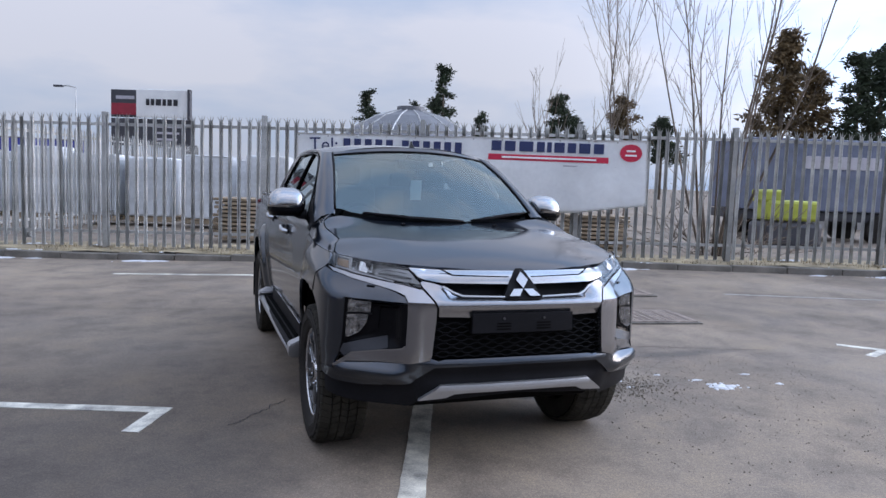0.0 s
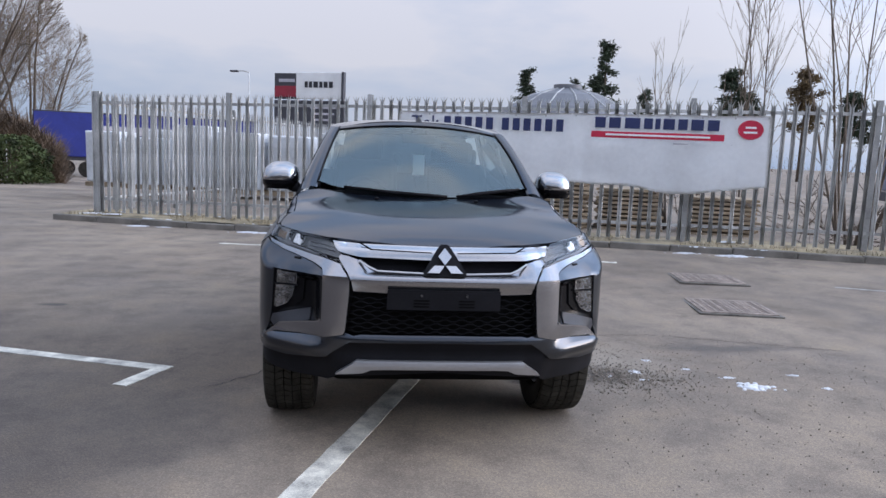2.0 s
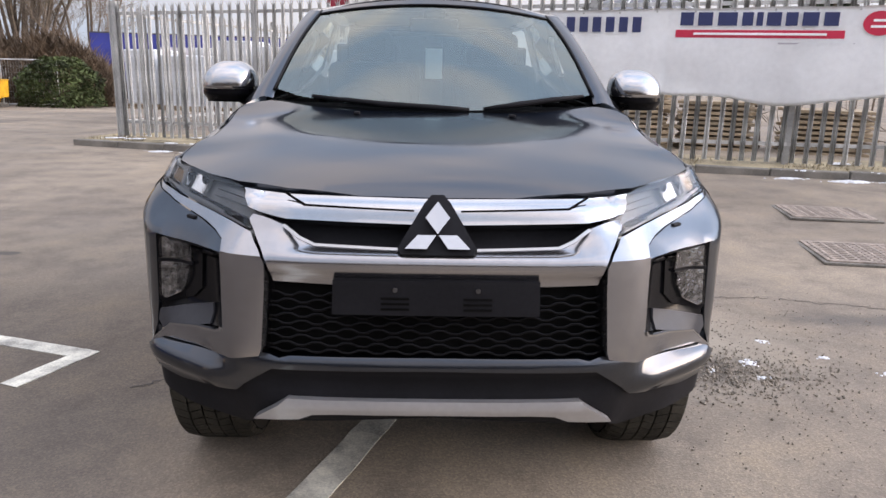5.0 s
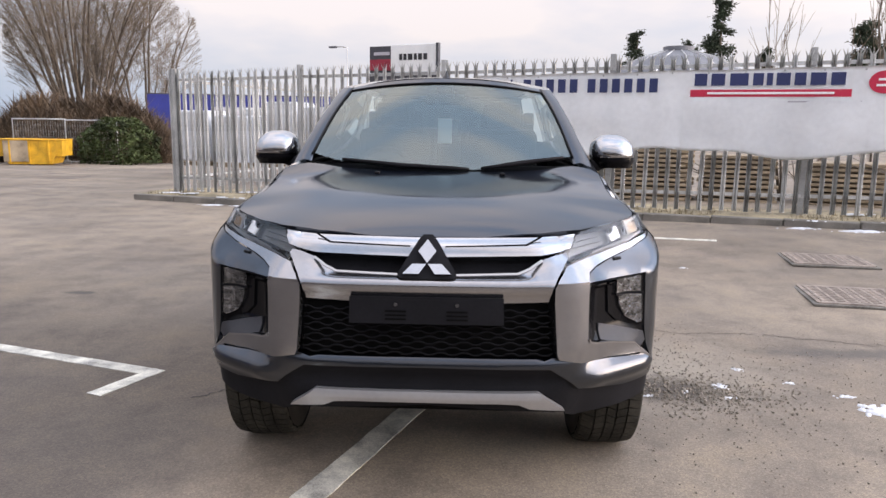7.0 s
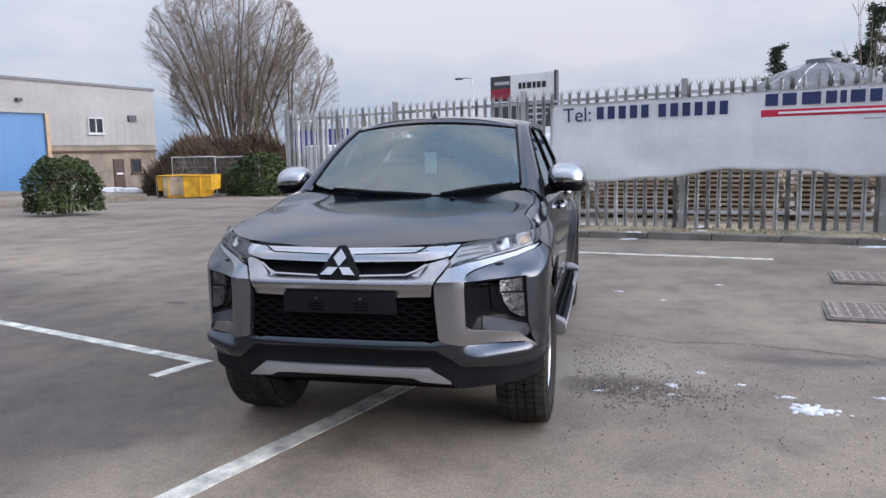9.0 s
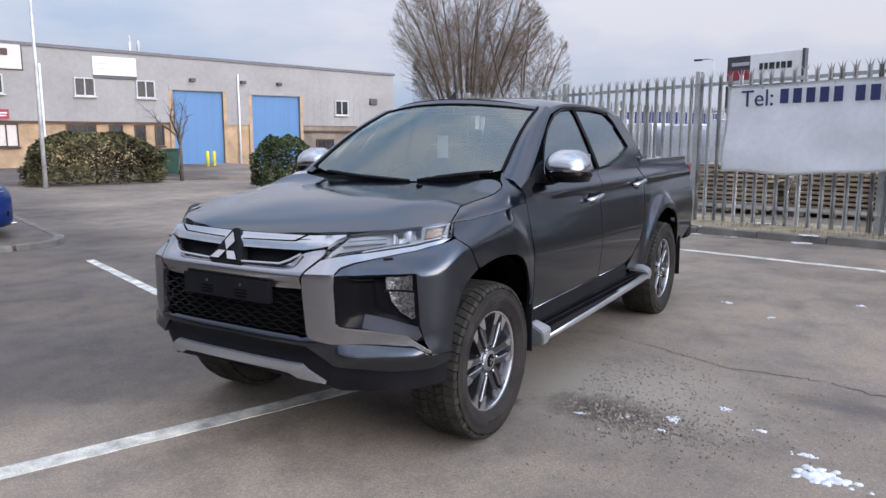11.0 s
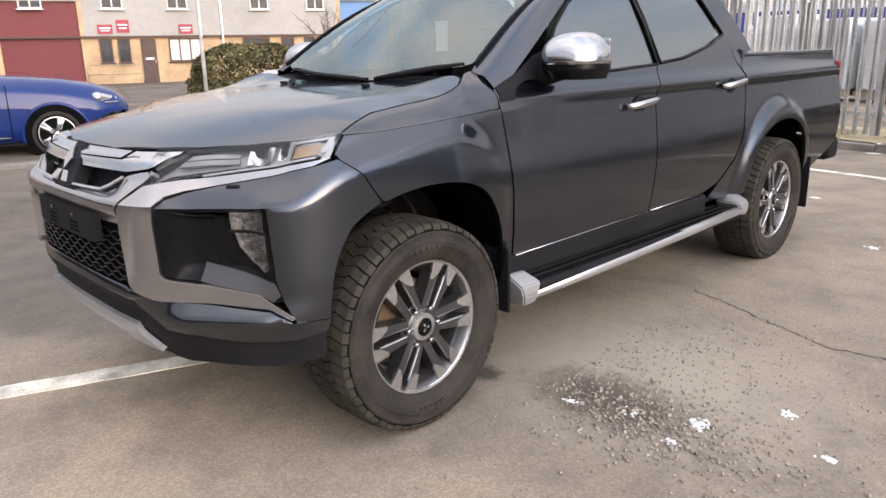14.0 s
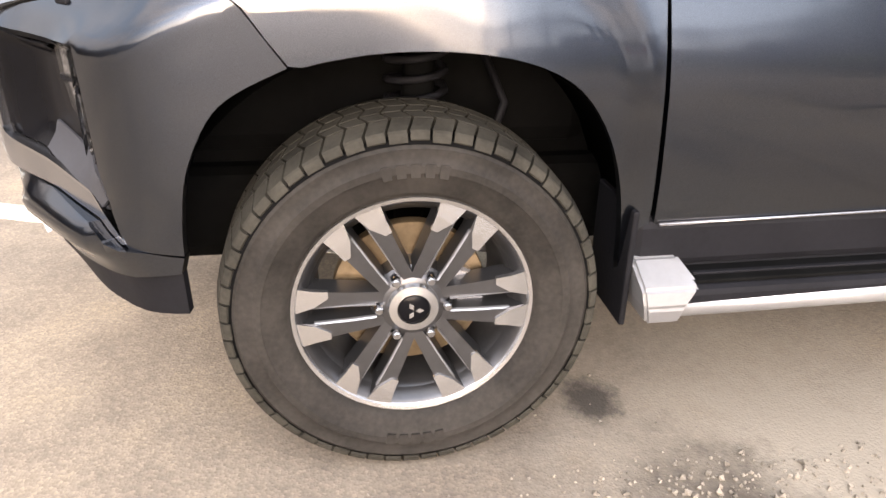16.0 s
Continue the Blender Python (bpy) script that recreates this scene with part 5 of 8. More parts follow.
def build_grit():
    """Crumbled tarmac beside the front wheel: loose stones, dense in the middle of the patch."""
    rng = random.Random(77)
    bm = bmesh.new()
    for i in range(4200):
        if i < 1500:
            x, y = rng.gauss(1.45, 0.24), rng.gauss(0.55, 0.1) + 0.12 * rng.gauss(0, 1)
        else:
            x, y = (rng.uniform(0.9, 3.4), rng.uniform(-1.2, 2.6)) if i < 2600 else (0.95 + rng.expovariate(2.2), rng.gauss(1.0, 0.5))
        r = rng.choice((0.002, 0.003, 0.004, 0.006, 0.009 if i < 1500 else 0.004))
        rot = Euler((rng.uniform(0, 3), rng.uniform(0, 3), rng.uniform(0, 3))).to_matrix()
        vs = [bm.verts.new(Vector((x, y, r * 0.5)) + rot @ (Vector(c) * r * rng.uniform(0.7, 1.3))) for c in ((1, 0, 0), (-1, 0, 0), (0, 1, 0), (0, -1, 0), (0, 0, 1), (0, 0, -1))]
        for a, b, c in ((0, 2, 4), (2, 1, 4), (1, 3, 4), (3, 0, 4), (2, 0, 5), (1, 2, 5), (3, 1, 5), (0, 3, 5)):
            bm.faces.new((vs[a], vs[b], vs[c]))
    tagged(part("loose_grit", bm, M["gravel"]), "loose stones and grit from crumbled tarmac", "gravel", kind="stuff")


build_grit()


def crack(pts, w, seed):
    rng = random.Random(seed)
    bm = bmesh.new()
    prev = None
    for i, (x, y) in enumerate(pts):
        d = Vector(pts[min(i + 1, len(pts) - 1)]) - Vector(pts[max(0, i - 1)])
        s = Vector((-d.y, d.x)).normalized() * w * rng.uniform(0.3, 1.0)
        u, v = x * GC + y * GS, -x * GS + y * GC
        z = ground_z(u, v) + 0.003
        cur = (bm.verts.new((x + s.x, y + s.y, z)), bm.verts.new((x - s.x, y - s.y, z)))
        if prev:
            bm.faces.new((prev[0], prev[1], cur[1], cur[0]))
        prev = cur
    tagged(part("crack", bm, M["crack"]), "dark jagged crack in the tarmac", "crack", kind="structure")


def wander(a, b, n, amp, seed):
    rng = random.Random(seed)
    return [(a[0] + (b[0] - a[0]) * i / n + rng.gauss(0, amp), a[1] + (b[1] - a[1]) * i / n + rng.gauss(0, amp)) for i in range(n + 1)]


crack(wander((0.82, 2.08), (1.63, 1.74), 34, 0.01, 1) + wander((1.65, 1.74), (2.2, 1.75), 22, 0.01, 5), 0.0055, 1)
crack(wander((2.2, 1.75), (3.6, 1.3), 40, 0.015, 2), 0.006, 2)
crack(wander((-1.3, 0.3), (-0.9, 0.75), 22, 0.012, 3), 0.006, 3)
crack(wander((1.9, -1.3), (2.3, -2.4), 30, 0.014, 4), 0.005, 4)


# ---- the pickup: surfaces ----
def curve(xs, ys, x):
    """Smooth interpolation through points, straight beyond the ends."""
    n = len(xs)
    if x <= xs[0]:
        return ys[0] + (ys[1] - ys[0]) / (xs[1] - xs[0]) * (x - xs[0])
    if x >= xs[-1]:
        return ys[-1] + (ys[-1] - ys[-2]) / (xs[-1] - xs[-2]) * (x - xs[-1])
    i = 0
    while x > xs[i + 1]:
        i += 1

    def slope(k):
        if k == 0:
            return (ys[1] - ys[0]) / (xs[1] - xs[0])
        if k == n - 1:
            return (ys[-1] - ys[-2]) / (xs[-1] - xs[-2])
        return (ys[k + 1] - ys[k - 1]) / (xs[k + 1] - xs[k - 1])
    h = xs[i + 1] - xs[i]
    u = (x - xs[i]) / h
    return ((2 * u ** 3 - 3 * u ** 2 + 1) * ys[i] + (u ** 3 - 2 * u ** 2 + u) * h * slope(i)
            + (-2 * u ** 3 + 3 * u ** 2) * ys[i + 1] + (u ** 3 - u ** 2) * h * slope(i + 1))


def line(xs, ys, x):
    if x <= xs[0]:
        return ys[0]
    for i in range(len(xs) - 1):
        if x <= xs[i + 1]:
            return ys[i] + (ys[i + 1] - ys[i]) * (x - xs[i]) / (xs[i + 1] - xs[i])
    return ys[-1]


# the nose in plan, from the middle round the corner to the wheel arch
NOSE_X = (0, 0.2, 0.35, 0.43, 0.50, 0.537, 0.562, 0.67, 0.78, 0.852, 0.888, 0.903, 0.908)
NOSE_Y = (-0.868, -0.866, -0.858, -0.848, -0.83, -0.813, -0.79, -0.69, -0.592, -0.523, -0.45, -0.36, -0.2)
NOSE_S = [0.0]
for k in range(len(NOSE_X) - 1):
    NOSE_S.append(NOSE_S[-1] + math.hypot(NOSE_X[k + 1] - NOSE_X[k], NOSE_Y[k + 1] - NOSE_Y[k]))


def nose(s, z):
    """A point of the front, s metres round from the middle, at height z."""
    a, sg = abs(s), (1 if s >= 0 else -1)
    x, y = curve(NOSE_S, NOSE_X, a), curve(NOSE_S, NOSE_Y, a)
    dx, dy = curve(NOSE_S, NOSE_X, a + 0.01) - x, curve(NOSE_S, NOSE_Y, a + 0.01) - y
    l = math.hypot(dx, dy)
    nx, ny = dy / l, -dx / l
    k = smooth(0.5, 0.85, a)
    # the foot tucks under, less so at the corners
    o = line((0.34, 0.44, 0.5, 0.6, 0.66), (-0.09, -0.05, -0.03, -0.01, 0), z) * (1 - 0.75 * k)
    o += 0.01 * k * line((0.44, 0.5, 0.56, 0.62), (0, 0.6, 1, 0), z) * (1 - smooth(0.95, 1.08, a))
    # above the shoulder the front leans back
    zz = z - 0.08 * smooth(0.95, 1.2, a)
    o -= line((0.9, 0.96, 1.06, 1.12), (0, 0.058, 0.128, 0.165), zz) * line((0, 0.4, 0.5, 0.65, 0.85, 1.0, 1.17, 1.3), (0.8, 0.95, 1.1, 1.0, 1.0, 1.0, 0.86, 0.7), a)
    return Vector(((x + nx * o) * sg, y + ny * o, z))


SIDE_Z = (0.30, 0.45, 0.52, 0.65, 0.85, 1.0, 1.085, 1.115, 1.124, 1.14, 1.165, 1.2, 1.25, 1.4, 1.55, 1.63, 1.67, 1.7)
SIDE_X = (0.79, 0.828, 0.843, 0.862, 0.872, 0.867, 0.858, 0.853, 0.848, 0.835, 0.816, 0.795, 0.778, 0.725, 0.665, 0.628, 0.597, 0.555)


CREASE_Y = (-0.5, -0.35, -0.2, 0.0, 0.12)
CREASE_Z = (0.93, 0.975, 1.012, 1.04, 1.045)


def front_flare(y, z):
    """How far the front arch swells: full up to the crease over the wheel, gone a hand above it."""
    if y < 0.12:
        d = z - curve(CREASE_Y, CREASE_Z, y)
    elif z > 0.77:
        d = math.hypot(y - 0.12, z - 0.77) - 0.275
    else:
        d = y - 0.395
    return (1 - smooth(-0.016, 0.075, d)) * (1 - 0.55 * smooth(0.12, 0.43, y))


def rear_flare(y, z):
    r = math.hypot(y - 2.95, z - 0.44)
    return (1 - smooth(0.505, 0.605, r)) * smooth(2.3, 2.5, y)


def shoulder(y):
    """Height of the crease that runs from the headlamp back along the door."""
    return line((-0.3, -0.16, 0.0, 0.2, 0.45, 0.85, 1.5), (1.088, 1.086, 1.095, 1.106, 1.12, 1.131, 1.14), y)


def side(y, z):
    """A point of the left-hand flank."""
    # the profile rides up and down with the crease
    x = curve(SIDE_Z, SIDE_X, z - (shoulder(y) - 1.12) * smooth(0.95, 1.06, z) * (1 - smooth(1.17, 1.25, z)))
    x -= 0.02 * smooth(0.2, -0.35, y) * smooth(0.98, 1.1, z)
    x -= 0.028 * smooth(2.6, 4.1, y)
    # the flare leans in from the arch's lip up to its crease, the doors up to the shoulder
    lean = smooth(-0.12, 0.12, y) * (1 - smooth(0.25, 0.43, y)) * (0.005 - 0.012 * smooth(0.82, 1.03, z))
    x += (0.04 + lean) * front_flare(y, z) + 0.042 * rear_flare(y, z)
    x -= 0.026 * smooth(0.80, 1.09, z) * (1 - smooth(1.115, 1.17, z)) * smooth(0.05, 0.55, y)
    # shoulder crease and the hollow under it along the doors
    x -= 0.003 * math.exp(-((z - 0.9) / 0.08) ** 2) * smooth(0.5, 1.2, y) * (1 - smooth(2.4, 2.9, y))
    return Vector((x, y, z))


HOOD_Y = (-0.78, -0.7, -0.6, -0.45, -0.3, -0.2, 0.0, 0.2, 0.36)
HOOD_C = (1.036, 1.07, 1.096, 1.126, 1.15, 1.162, 1.182, 1.199, 1.212)
HOOD_E = (0.97, 0.995, 1.025, 1.06, 1.09, 1.122, 1.152, 1.182, 1.25)


def bonnet(x, y):
    c, e = curve(HOOD_Y, HOOD_C, y), curve(HOOD_Y, HOOD_E, y)
    k = abs(x) / 0.8
    ridge = 0.006 * math.exp(-((abs(x) - 0.56 - 0.1 * y) / 0.07) ** 2) * smooth(-0.6, 0.1, y)
    return Vector((x, y, c + (e - c) * k ** 2.4 + ridge))


def roof_at(x, y):
    c = curve((0.9, 1.1, 1.5, 1.9, 2.3, 2.45), (1.688, 1.708, 1.728, 1.724, 1.7, 1.685), y)
    k = abs(x) / 0.6
    return Vector((x, y, c - (0.05 + 0.045 * smooth(1.5, 1.0, y)) * k ** 2.6))


def screen(x, k):
    """The windscreen, k from its foot (0) to its head (1)."""
    q = x * x
    foot = Vector((x, 0.36 + 0.255 * q, 1.212 + 0.145 * q))
    head = Vector((x * 0.835, 0.985 + 0.55 * q * 0.7, 1.69 - 0.11 * q))
    p = foot.lerp(head, k)
    p += Vector((0, -0.35, 0.6)).normalized() * 0.03 * math.sin(k * math.pi)
    return p


# ---- the pickup: materials ----
def paint_material():
    m = bpy.data.materials.new("graphite_metallic_paint")
    m.use_nodes = True
    nt = m.node_tree
    b = nt.nodes["Principled BSDF"]
    co = nt.nodes.new("ShaderNodeTexCoord")
    fl = nt.nodes.new("ShaderNodeTexNoise")
    fl.inputs["Scale"].default_value, fl.inputs["Detail"].default_value = 900, 1
    ds = nt.nodes.new("ShaderNodeTexNoise")
    ds.inputs["Scale"].default_value, ds.inputs["Detail"].default_value = 6, 6
    for n in (fl, ds):
        nt.links.new(co.outputs["Object"], n.inputs["Vector"])
    r = nt.nodes.new("ShaderNodeValToRGB")
    r.color_ramp.elements[0].position, r.color_ramp.elements[0].color = 0.3, (0.0245, 0.0298, 0.040, 1)
    r.color_ramp.elements[1].position, r.color_ramp.elements[1].color = 0.75, (0.042, 0.0505, 0.066, 1)
    nt.links.new(fl.outputs["Fac"], r.inputs[0])
    nt.links.new(r.outputs[0], b.inputs["Base Color"])
    mr = nt.nodes.new("ShaderNodeMapRange")
    mr.inputs[1].default_value, mr.inputs[2].default_value = 0.35, 0.7
    mr.inputs[3].default_value, mr.inputs[4].default_value = 0.05, 0.13
    nt.links.new(ds.outputs["Fac"], mr.inputs[0])
    nt.links.new(mr.outputs[0], b.inputs["Coat Roughness"])
    b.inputs["Metallic"].default_value = 1.0
    b.inputs["Roughness"].default_value = 0.33
    b.inputs["Specular IOR Level"].default_value = 0.08
    b.inputs["Specular Tint"].default_value = (0.35, 0.36, 0.38, 1)
    b.inputs["Coat Weight"].default_value = 1.0
    b.inputs["Coat IOR"].default_value = 1.58
    return m


PAINT = paint_material()
CHROME = material("bright_chrome", (0.44, 0.445, 0.46), 0.16, metal=1.0, var=0.05, scale=3, fine=30)
SHIELD = material("satin_chrome_shield", (0.33, 0.33, 0.345), 0.19, metal=0.95, var=0.06, scale=3, fine=40)
SATIN = material("satin_silver_plastic", (0.39, 0.39, 0.40), 0.34, metal=0.7, var=0.06, scale=4, fine=60)
BLACK = material("black_trim_plastic", (0.010, 0.010, 0.012), 0.6, var=0.2, scale=5, fine=90, bump=0.1, spec=0.1)
GREYTRIM = material("satin_grey_trim", (0.045, 0.046, 0.052), 0.45, var=0.1, scale=5, fine=90, spec=0.15)
GLOSSBLACK = material("gloss_black_trim", (0.005, 0.005, 0.006), 0.2, var=0.2, scale=4, fine=40, spec=0.09)
DARK = material("dark_underbody", (0.005, 0.005, 0.005), 0.9, var=0.3, scale=4, fine=40, spec=0.03)
GUN = material("gunmetal_alloy", (0.09, 0.09, 0.094), 0.3, metal=0.8, var=0.08, scale=6, fine=60)
ALLOY = material("machined_alloy", (0.6, 0.6, 0.61), 0.22, metal=0.95, var=0.06, scale=6, fine=120)
DISC = material("brake_disc_steel", (0.18, 0.13, 0.08), 0.4, metal=0.7, var=0.25, scale=6, fine=80)
REDLENS = material("red_tail_lens", (0.14, 0.01, 0.015), 0.12, var=0.15, scale=10, fine=60)
AMBER = material("smoked_lens", (0.16, 0.145, 0.13), 0.12, var=0.15, scale=10, fine=60)
FOGLENS = material("fog_lamp_lens", (0.42, 0.42, 0.43), 0.2, metal=0.95, var=0.5, scale=40, fine=80, bump=1.0)
AMBERLENS = material("amber_lamp_cell", (0.30, 0.20, 0.12), 0.25, metal=0.4, var=0.2, scale=14, fine=90)
BEZEL = material("silver_lamp_bezel", (0.3, 0.3, 0.3), 0.36, metal=0.75, var=0.15, scale=12, fine=90)
REFLECTOR = material("lamp_reflector", (0.66, 0.66, 0.66), 0.2, metal=1.0, var=0.08, scale=30, fine=160, bump=0.5)
SEAT = material("dark_seat_cloth", (0.03, 0.03, 0.032), 0.9, var=0.2, scale=6, fine=120, bump=0.3)
CARD = material("white_card", (0.75, 0.8, 0.84), 0.7, var=0.05, scale=3, fine=20)
GLASS = glass_material("windscreen_glass", (0.5, 0.58, 0.56), 0.0, 1.1, (0.84, 0.95, 0.93))
GLASS_SIDE = glass_material("side_window_glass", (0.25, 0.28, 0.285), 0.0, 1.7, (0.86, 0.96, 1.0))
CLEAR = glass_material("clear_lamp_lens", (0.88, 0.89, 0.9), 0.0, 0.35, (0.6, 0.61, 0.62))


# ---- the pickup: panel maker ----
def panel(name, outline, surf, out, mat, parent, step=0.05, thick=0.012, lift=0.0, label="", flip=False, crisp=False):
    """A skin panel: an outline in the surface's own coordinates, cut into a grid, laid on the surface and given thickness."""
    bm = bmesh.new()
    bm.faces.new([bm.verts.new((p[0], p[1], 0)) for p in outline])
    us, vs = [p[0] for p in outline], [p[1] for p in outline]
    for ax, vals in ((0, us), (1, vs)):
        st = step[ax] if isinstance(step, tuple) else step
        k = math.floor(min(vals) / st) + 1
        while k * st < max(vals) - 1e-4:
            co, no = [0, 0, 0], [0, 0, 0]
            co[ax], no[ax] = k * st, 1
            bmesh.ops.bisect_plane(bm, geom=bm.verts[:] + bm.edges[:] + bm.faces[:], plane_co=co, plane_no=no, dist=1e-4)
            k += 1
    bmesh.ops.triangulate(bm, faces=[f for f in bm.faces if len(f.verts) > 4])
    sg = -1 if flip else 1
    out = Vector(out)
    norms = {}
    for v in bm.verts:
        a, b = v.co.x, v.co.y
        p = surf(a, b)
        n = (surf(a + 1e-3, b) - p).cross(surf(a, b + 1e-3) - p)
        n = n.normalized() if n.length > 1e-12 else out
        if n.dot(out) < 0 and name != "roof":
            n = -n
        h = lift(a, b) if callable(lift) else lift
        q = p + n * h
        v.co = Vector((q.x * sg, q.y, q.z))
        norms[v] = Vector((n.x * sg, n.y, n.z))
    bm.normal_update()
    tot = sum((f.normal * f.calc_area() for f in bm.faces), Vector())
    if tot.dot(Vector((out.x * sg, out.y, out.z))) < 0:
        bmesh.ops.reverse_faces(bm, faces=bm.faces[:])
    bm.normal_update()
    for e in bm.edges:
        if crisp and len(e.link_faces) == 2 and e.calc_face_angle() > 0.3:
            e.smooth = False
    if thick:
        faces, edges = bm.faces[:], [e for e in bm.edges if len(e.link_faces) == 1]
        back = {v: bm.verts.new(v.co - norms[v] * thick) for v in norms}
        for f in faces:
            f.smooth = True
            bm.faces.new([back[v] for v in reversed(f.verts)])
        for e in edges:
            l = e.link_loops[0]
            a, b = l.vert, l.link_loop_next.vert
            bm.faces.new((b, a, back[a], back[b]))
            e.smooth = False
    else:
        for f in bm.faces:
            f.smooth = True
    return part(name, bm, mat, parent, label)


def both(name, outline, surf, out, mat, parent, **kw):
    return [panel(name, outline, surf, out, mat, parent, flip=f, **kw) for f in (False, True)]


def symm(half):
    """A half outline from the middle out, closed over the mirror line."""
    return half + [(-a, b) for a, b in reversed(half) if abs(a) > 1e-6]


def rounded(pts, n=4):
    """A smooth run of points through the given ones."""
    res = []
    for i in range(len(pts) - 1):
        p0, p1, p2, p3 = pts[max(0, i - 1)], pts[i], pts[i + 1], pts[min(len(pts) - 1, i + 2)]
        for k in range(n):
            t = k / n
            res.append(tuple(0.5 * (2 * b + (c - a) * t + (2 * a - 5 * b + 4 * c - d) * t * t + (3 * b - a - 3 * c + d) * t ** 3) for a, b, c, d in zip(p0, p1, p2, p3)))
    return res + [pts[-1]]


def arc(cy, cz, r, a0, a1, n, ry=None):
    return [(cy + r * math.cos(radians(a0 + (a1 - a0) * i / n)), cz + (ry or r) * math.sin(radians(a0 + (a1 - a0) * i / n))) for i in range(n + 1)]


def build_truck():
    t = thing("pickup_truck", "dark graphite double-cab pickup with chrome grille parked on the tarmac", "pickup truck")
    FR, LF, UP = (0, -1, 0.2), (1, 0, 0.1), (0, 0, 1)
    arch_f = rounded([(-0.408, 0.53), (-0.40, 0.6), (-0.378, 0.72), (-0.32, 0.81), (-0.22, 0.868), (-0.08, 0.897), (0.06, 0.9), (0.19, 0.88), (0.29, 0.83), (0.36, 0.735), (0.405, 0.6), (0.43, 0.45)])
    # bonnet
    panel("bonnet", symm([(0, -0.755), (0.2, -0.748), (0.4, -0.695), (0.55, -0.62), (0.66, -0.525), (0.752, -0.41), (0.80, -0.335), (0.808, -0.285), (0.786, -0.2), (0.752, -0.118), (0.756, 0.02), (0.770, 0.2), (0.766, 0.275), (0.735, 0.32), (0.70, 0.345), (0.66, 0.365), (0.4, 0.325), (0, 0.3)]),
          bonnet, UP, PAINT, t, step=0.06, thick=0.02)
    # wings with flared arches
    both("front_wing", [(nose(s, z).y + 0.0045, z) for s, z in ((1.166, 1.018), (1.225, 0.971), (1.26, 0.92), (1.290, 0.88))] + [p for p in arch_f if p[0] > -0.195] + [(0.452, 0.36), (0.492, 0.36), (0.482, 0.52), (0.462, 0.8), (0.438, 1.118), (0.2, 1.106), (0.0, 1.095), (-0.16, 1.086), (-0.29, 1.086), (-0.34, 1.036)],
         side, LF, PAINT, t, step=(0.025, 0.02), thick=0.015)
    for sg in (1, -1):
        bm = bmesh.new()
        rows = []
        for i in range(31):
            y = -0.285 + 0.717 * i / 30
            b = side(y, shoulder(y) + 0.001) - Vector((0.003, 0, 0))
            a = bonnet(line((-0.285, -0.2, -0.118, 0.02, 0.2, 0.28, 0.32, 0.36, 0.44), (0.814, 0.792, 0.758, 0.762, 0.776, 0.772, 0.745, 0.716, 0.69), y), y)
            a.z += (1.256 - a.z) * smooth(0.3, 0.43, y) - 0.002
            fall = a - Vector((0.004, 0, 0.022))
            low = b.lerp(a, 0.12) - Vector((0.004, 0, 0))
            mid = [low.lerp(a, k) + Vector((0.45, 0, 1)) * 0.014 * math.sin(k * math.pi) * min(1.0, (a - low).length / 0.12) for k in (0.25, 0.5, 0.75)]
            # towards the door the shoulder settles into the flank
            w, rim = smooth(0.12, 0.4, y), side(y, 1.19)
            goal = (side(y, shoulder(y) + 0.015), side(y, 1.152), side(y, 1.175), rim.lerp(a, 0.4))
            low, *mid = [p.lerp(g, w) for p, g in zip((low, *mid), goal)]
            rows.append([bm.verts.new((p.x * sg, p.y, p.z)) for p in (b, low, *mid, a, fall)])
        for r0, r1 in zip(rows, rows[1:]):
            for j in range(6):
                bm.faces.new((r0[j], r0[j + 1], r1[j + 1], r1[j])).smooth = True
        bmesh.ops.recalc_face_normals(bm, faces=bm.faces[:])
        if sum(f.normal.z for f in bm.faces) < 0:
            bmesh.ops.reverse_faces(bm, faces=bm.faces[:])
        for e in bm.edges:
            if len(e.link_faces) == 2 and e.calc_face_angle() > 0.7:
                e.smooth = False
        part("wing_shoulder", bm, PAINT, t)
    # doors
    fd = both("front_door", [(0.492, 0.535), (1.50, 0.552), (1.515, 0.8), (1.535, 1.1), (1.625, 1.243), (1.2, 1.228), (0.75, 1.21), (0.432, 1.19), (0.44, 1.128), (0.446, 1.09), (0.472, 0.8)], side, LF, PAINT, t, step=(0.05, 0.014), thick=0.02)
    rd = both("rear_door", [(1.508, 0.552), (2.07, 0.568), (2.2, 0.6), (2.37, 0.72), (2.45, 0.85), (2.5, 1.05), (2.49, 1.2), (2.43, 1.34), (2.40, 1.385), (2.2, 1.32), (1.9, 1.262), (1.632, 1.243), (1.543, 1.1), (1.523, 0.8)], side, LF, PAINT, t, step=(0.05, 0.014), thick=0.02)
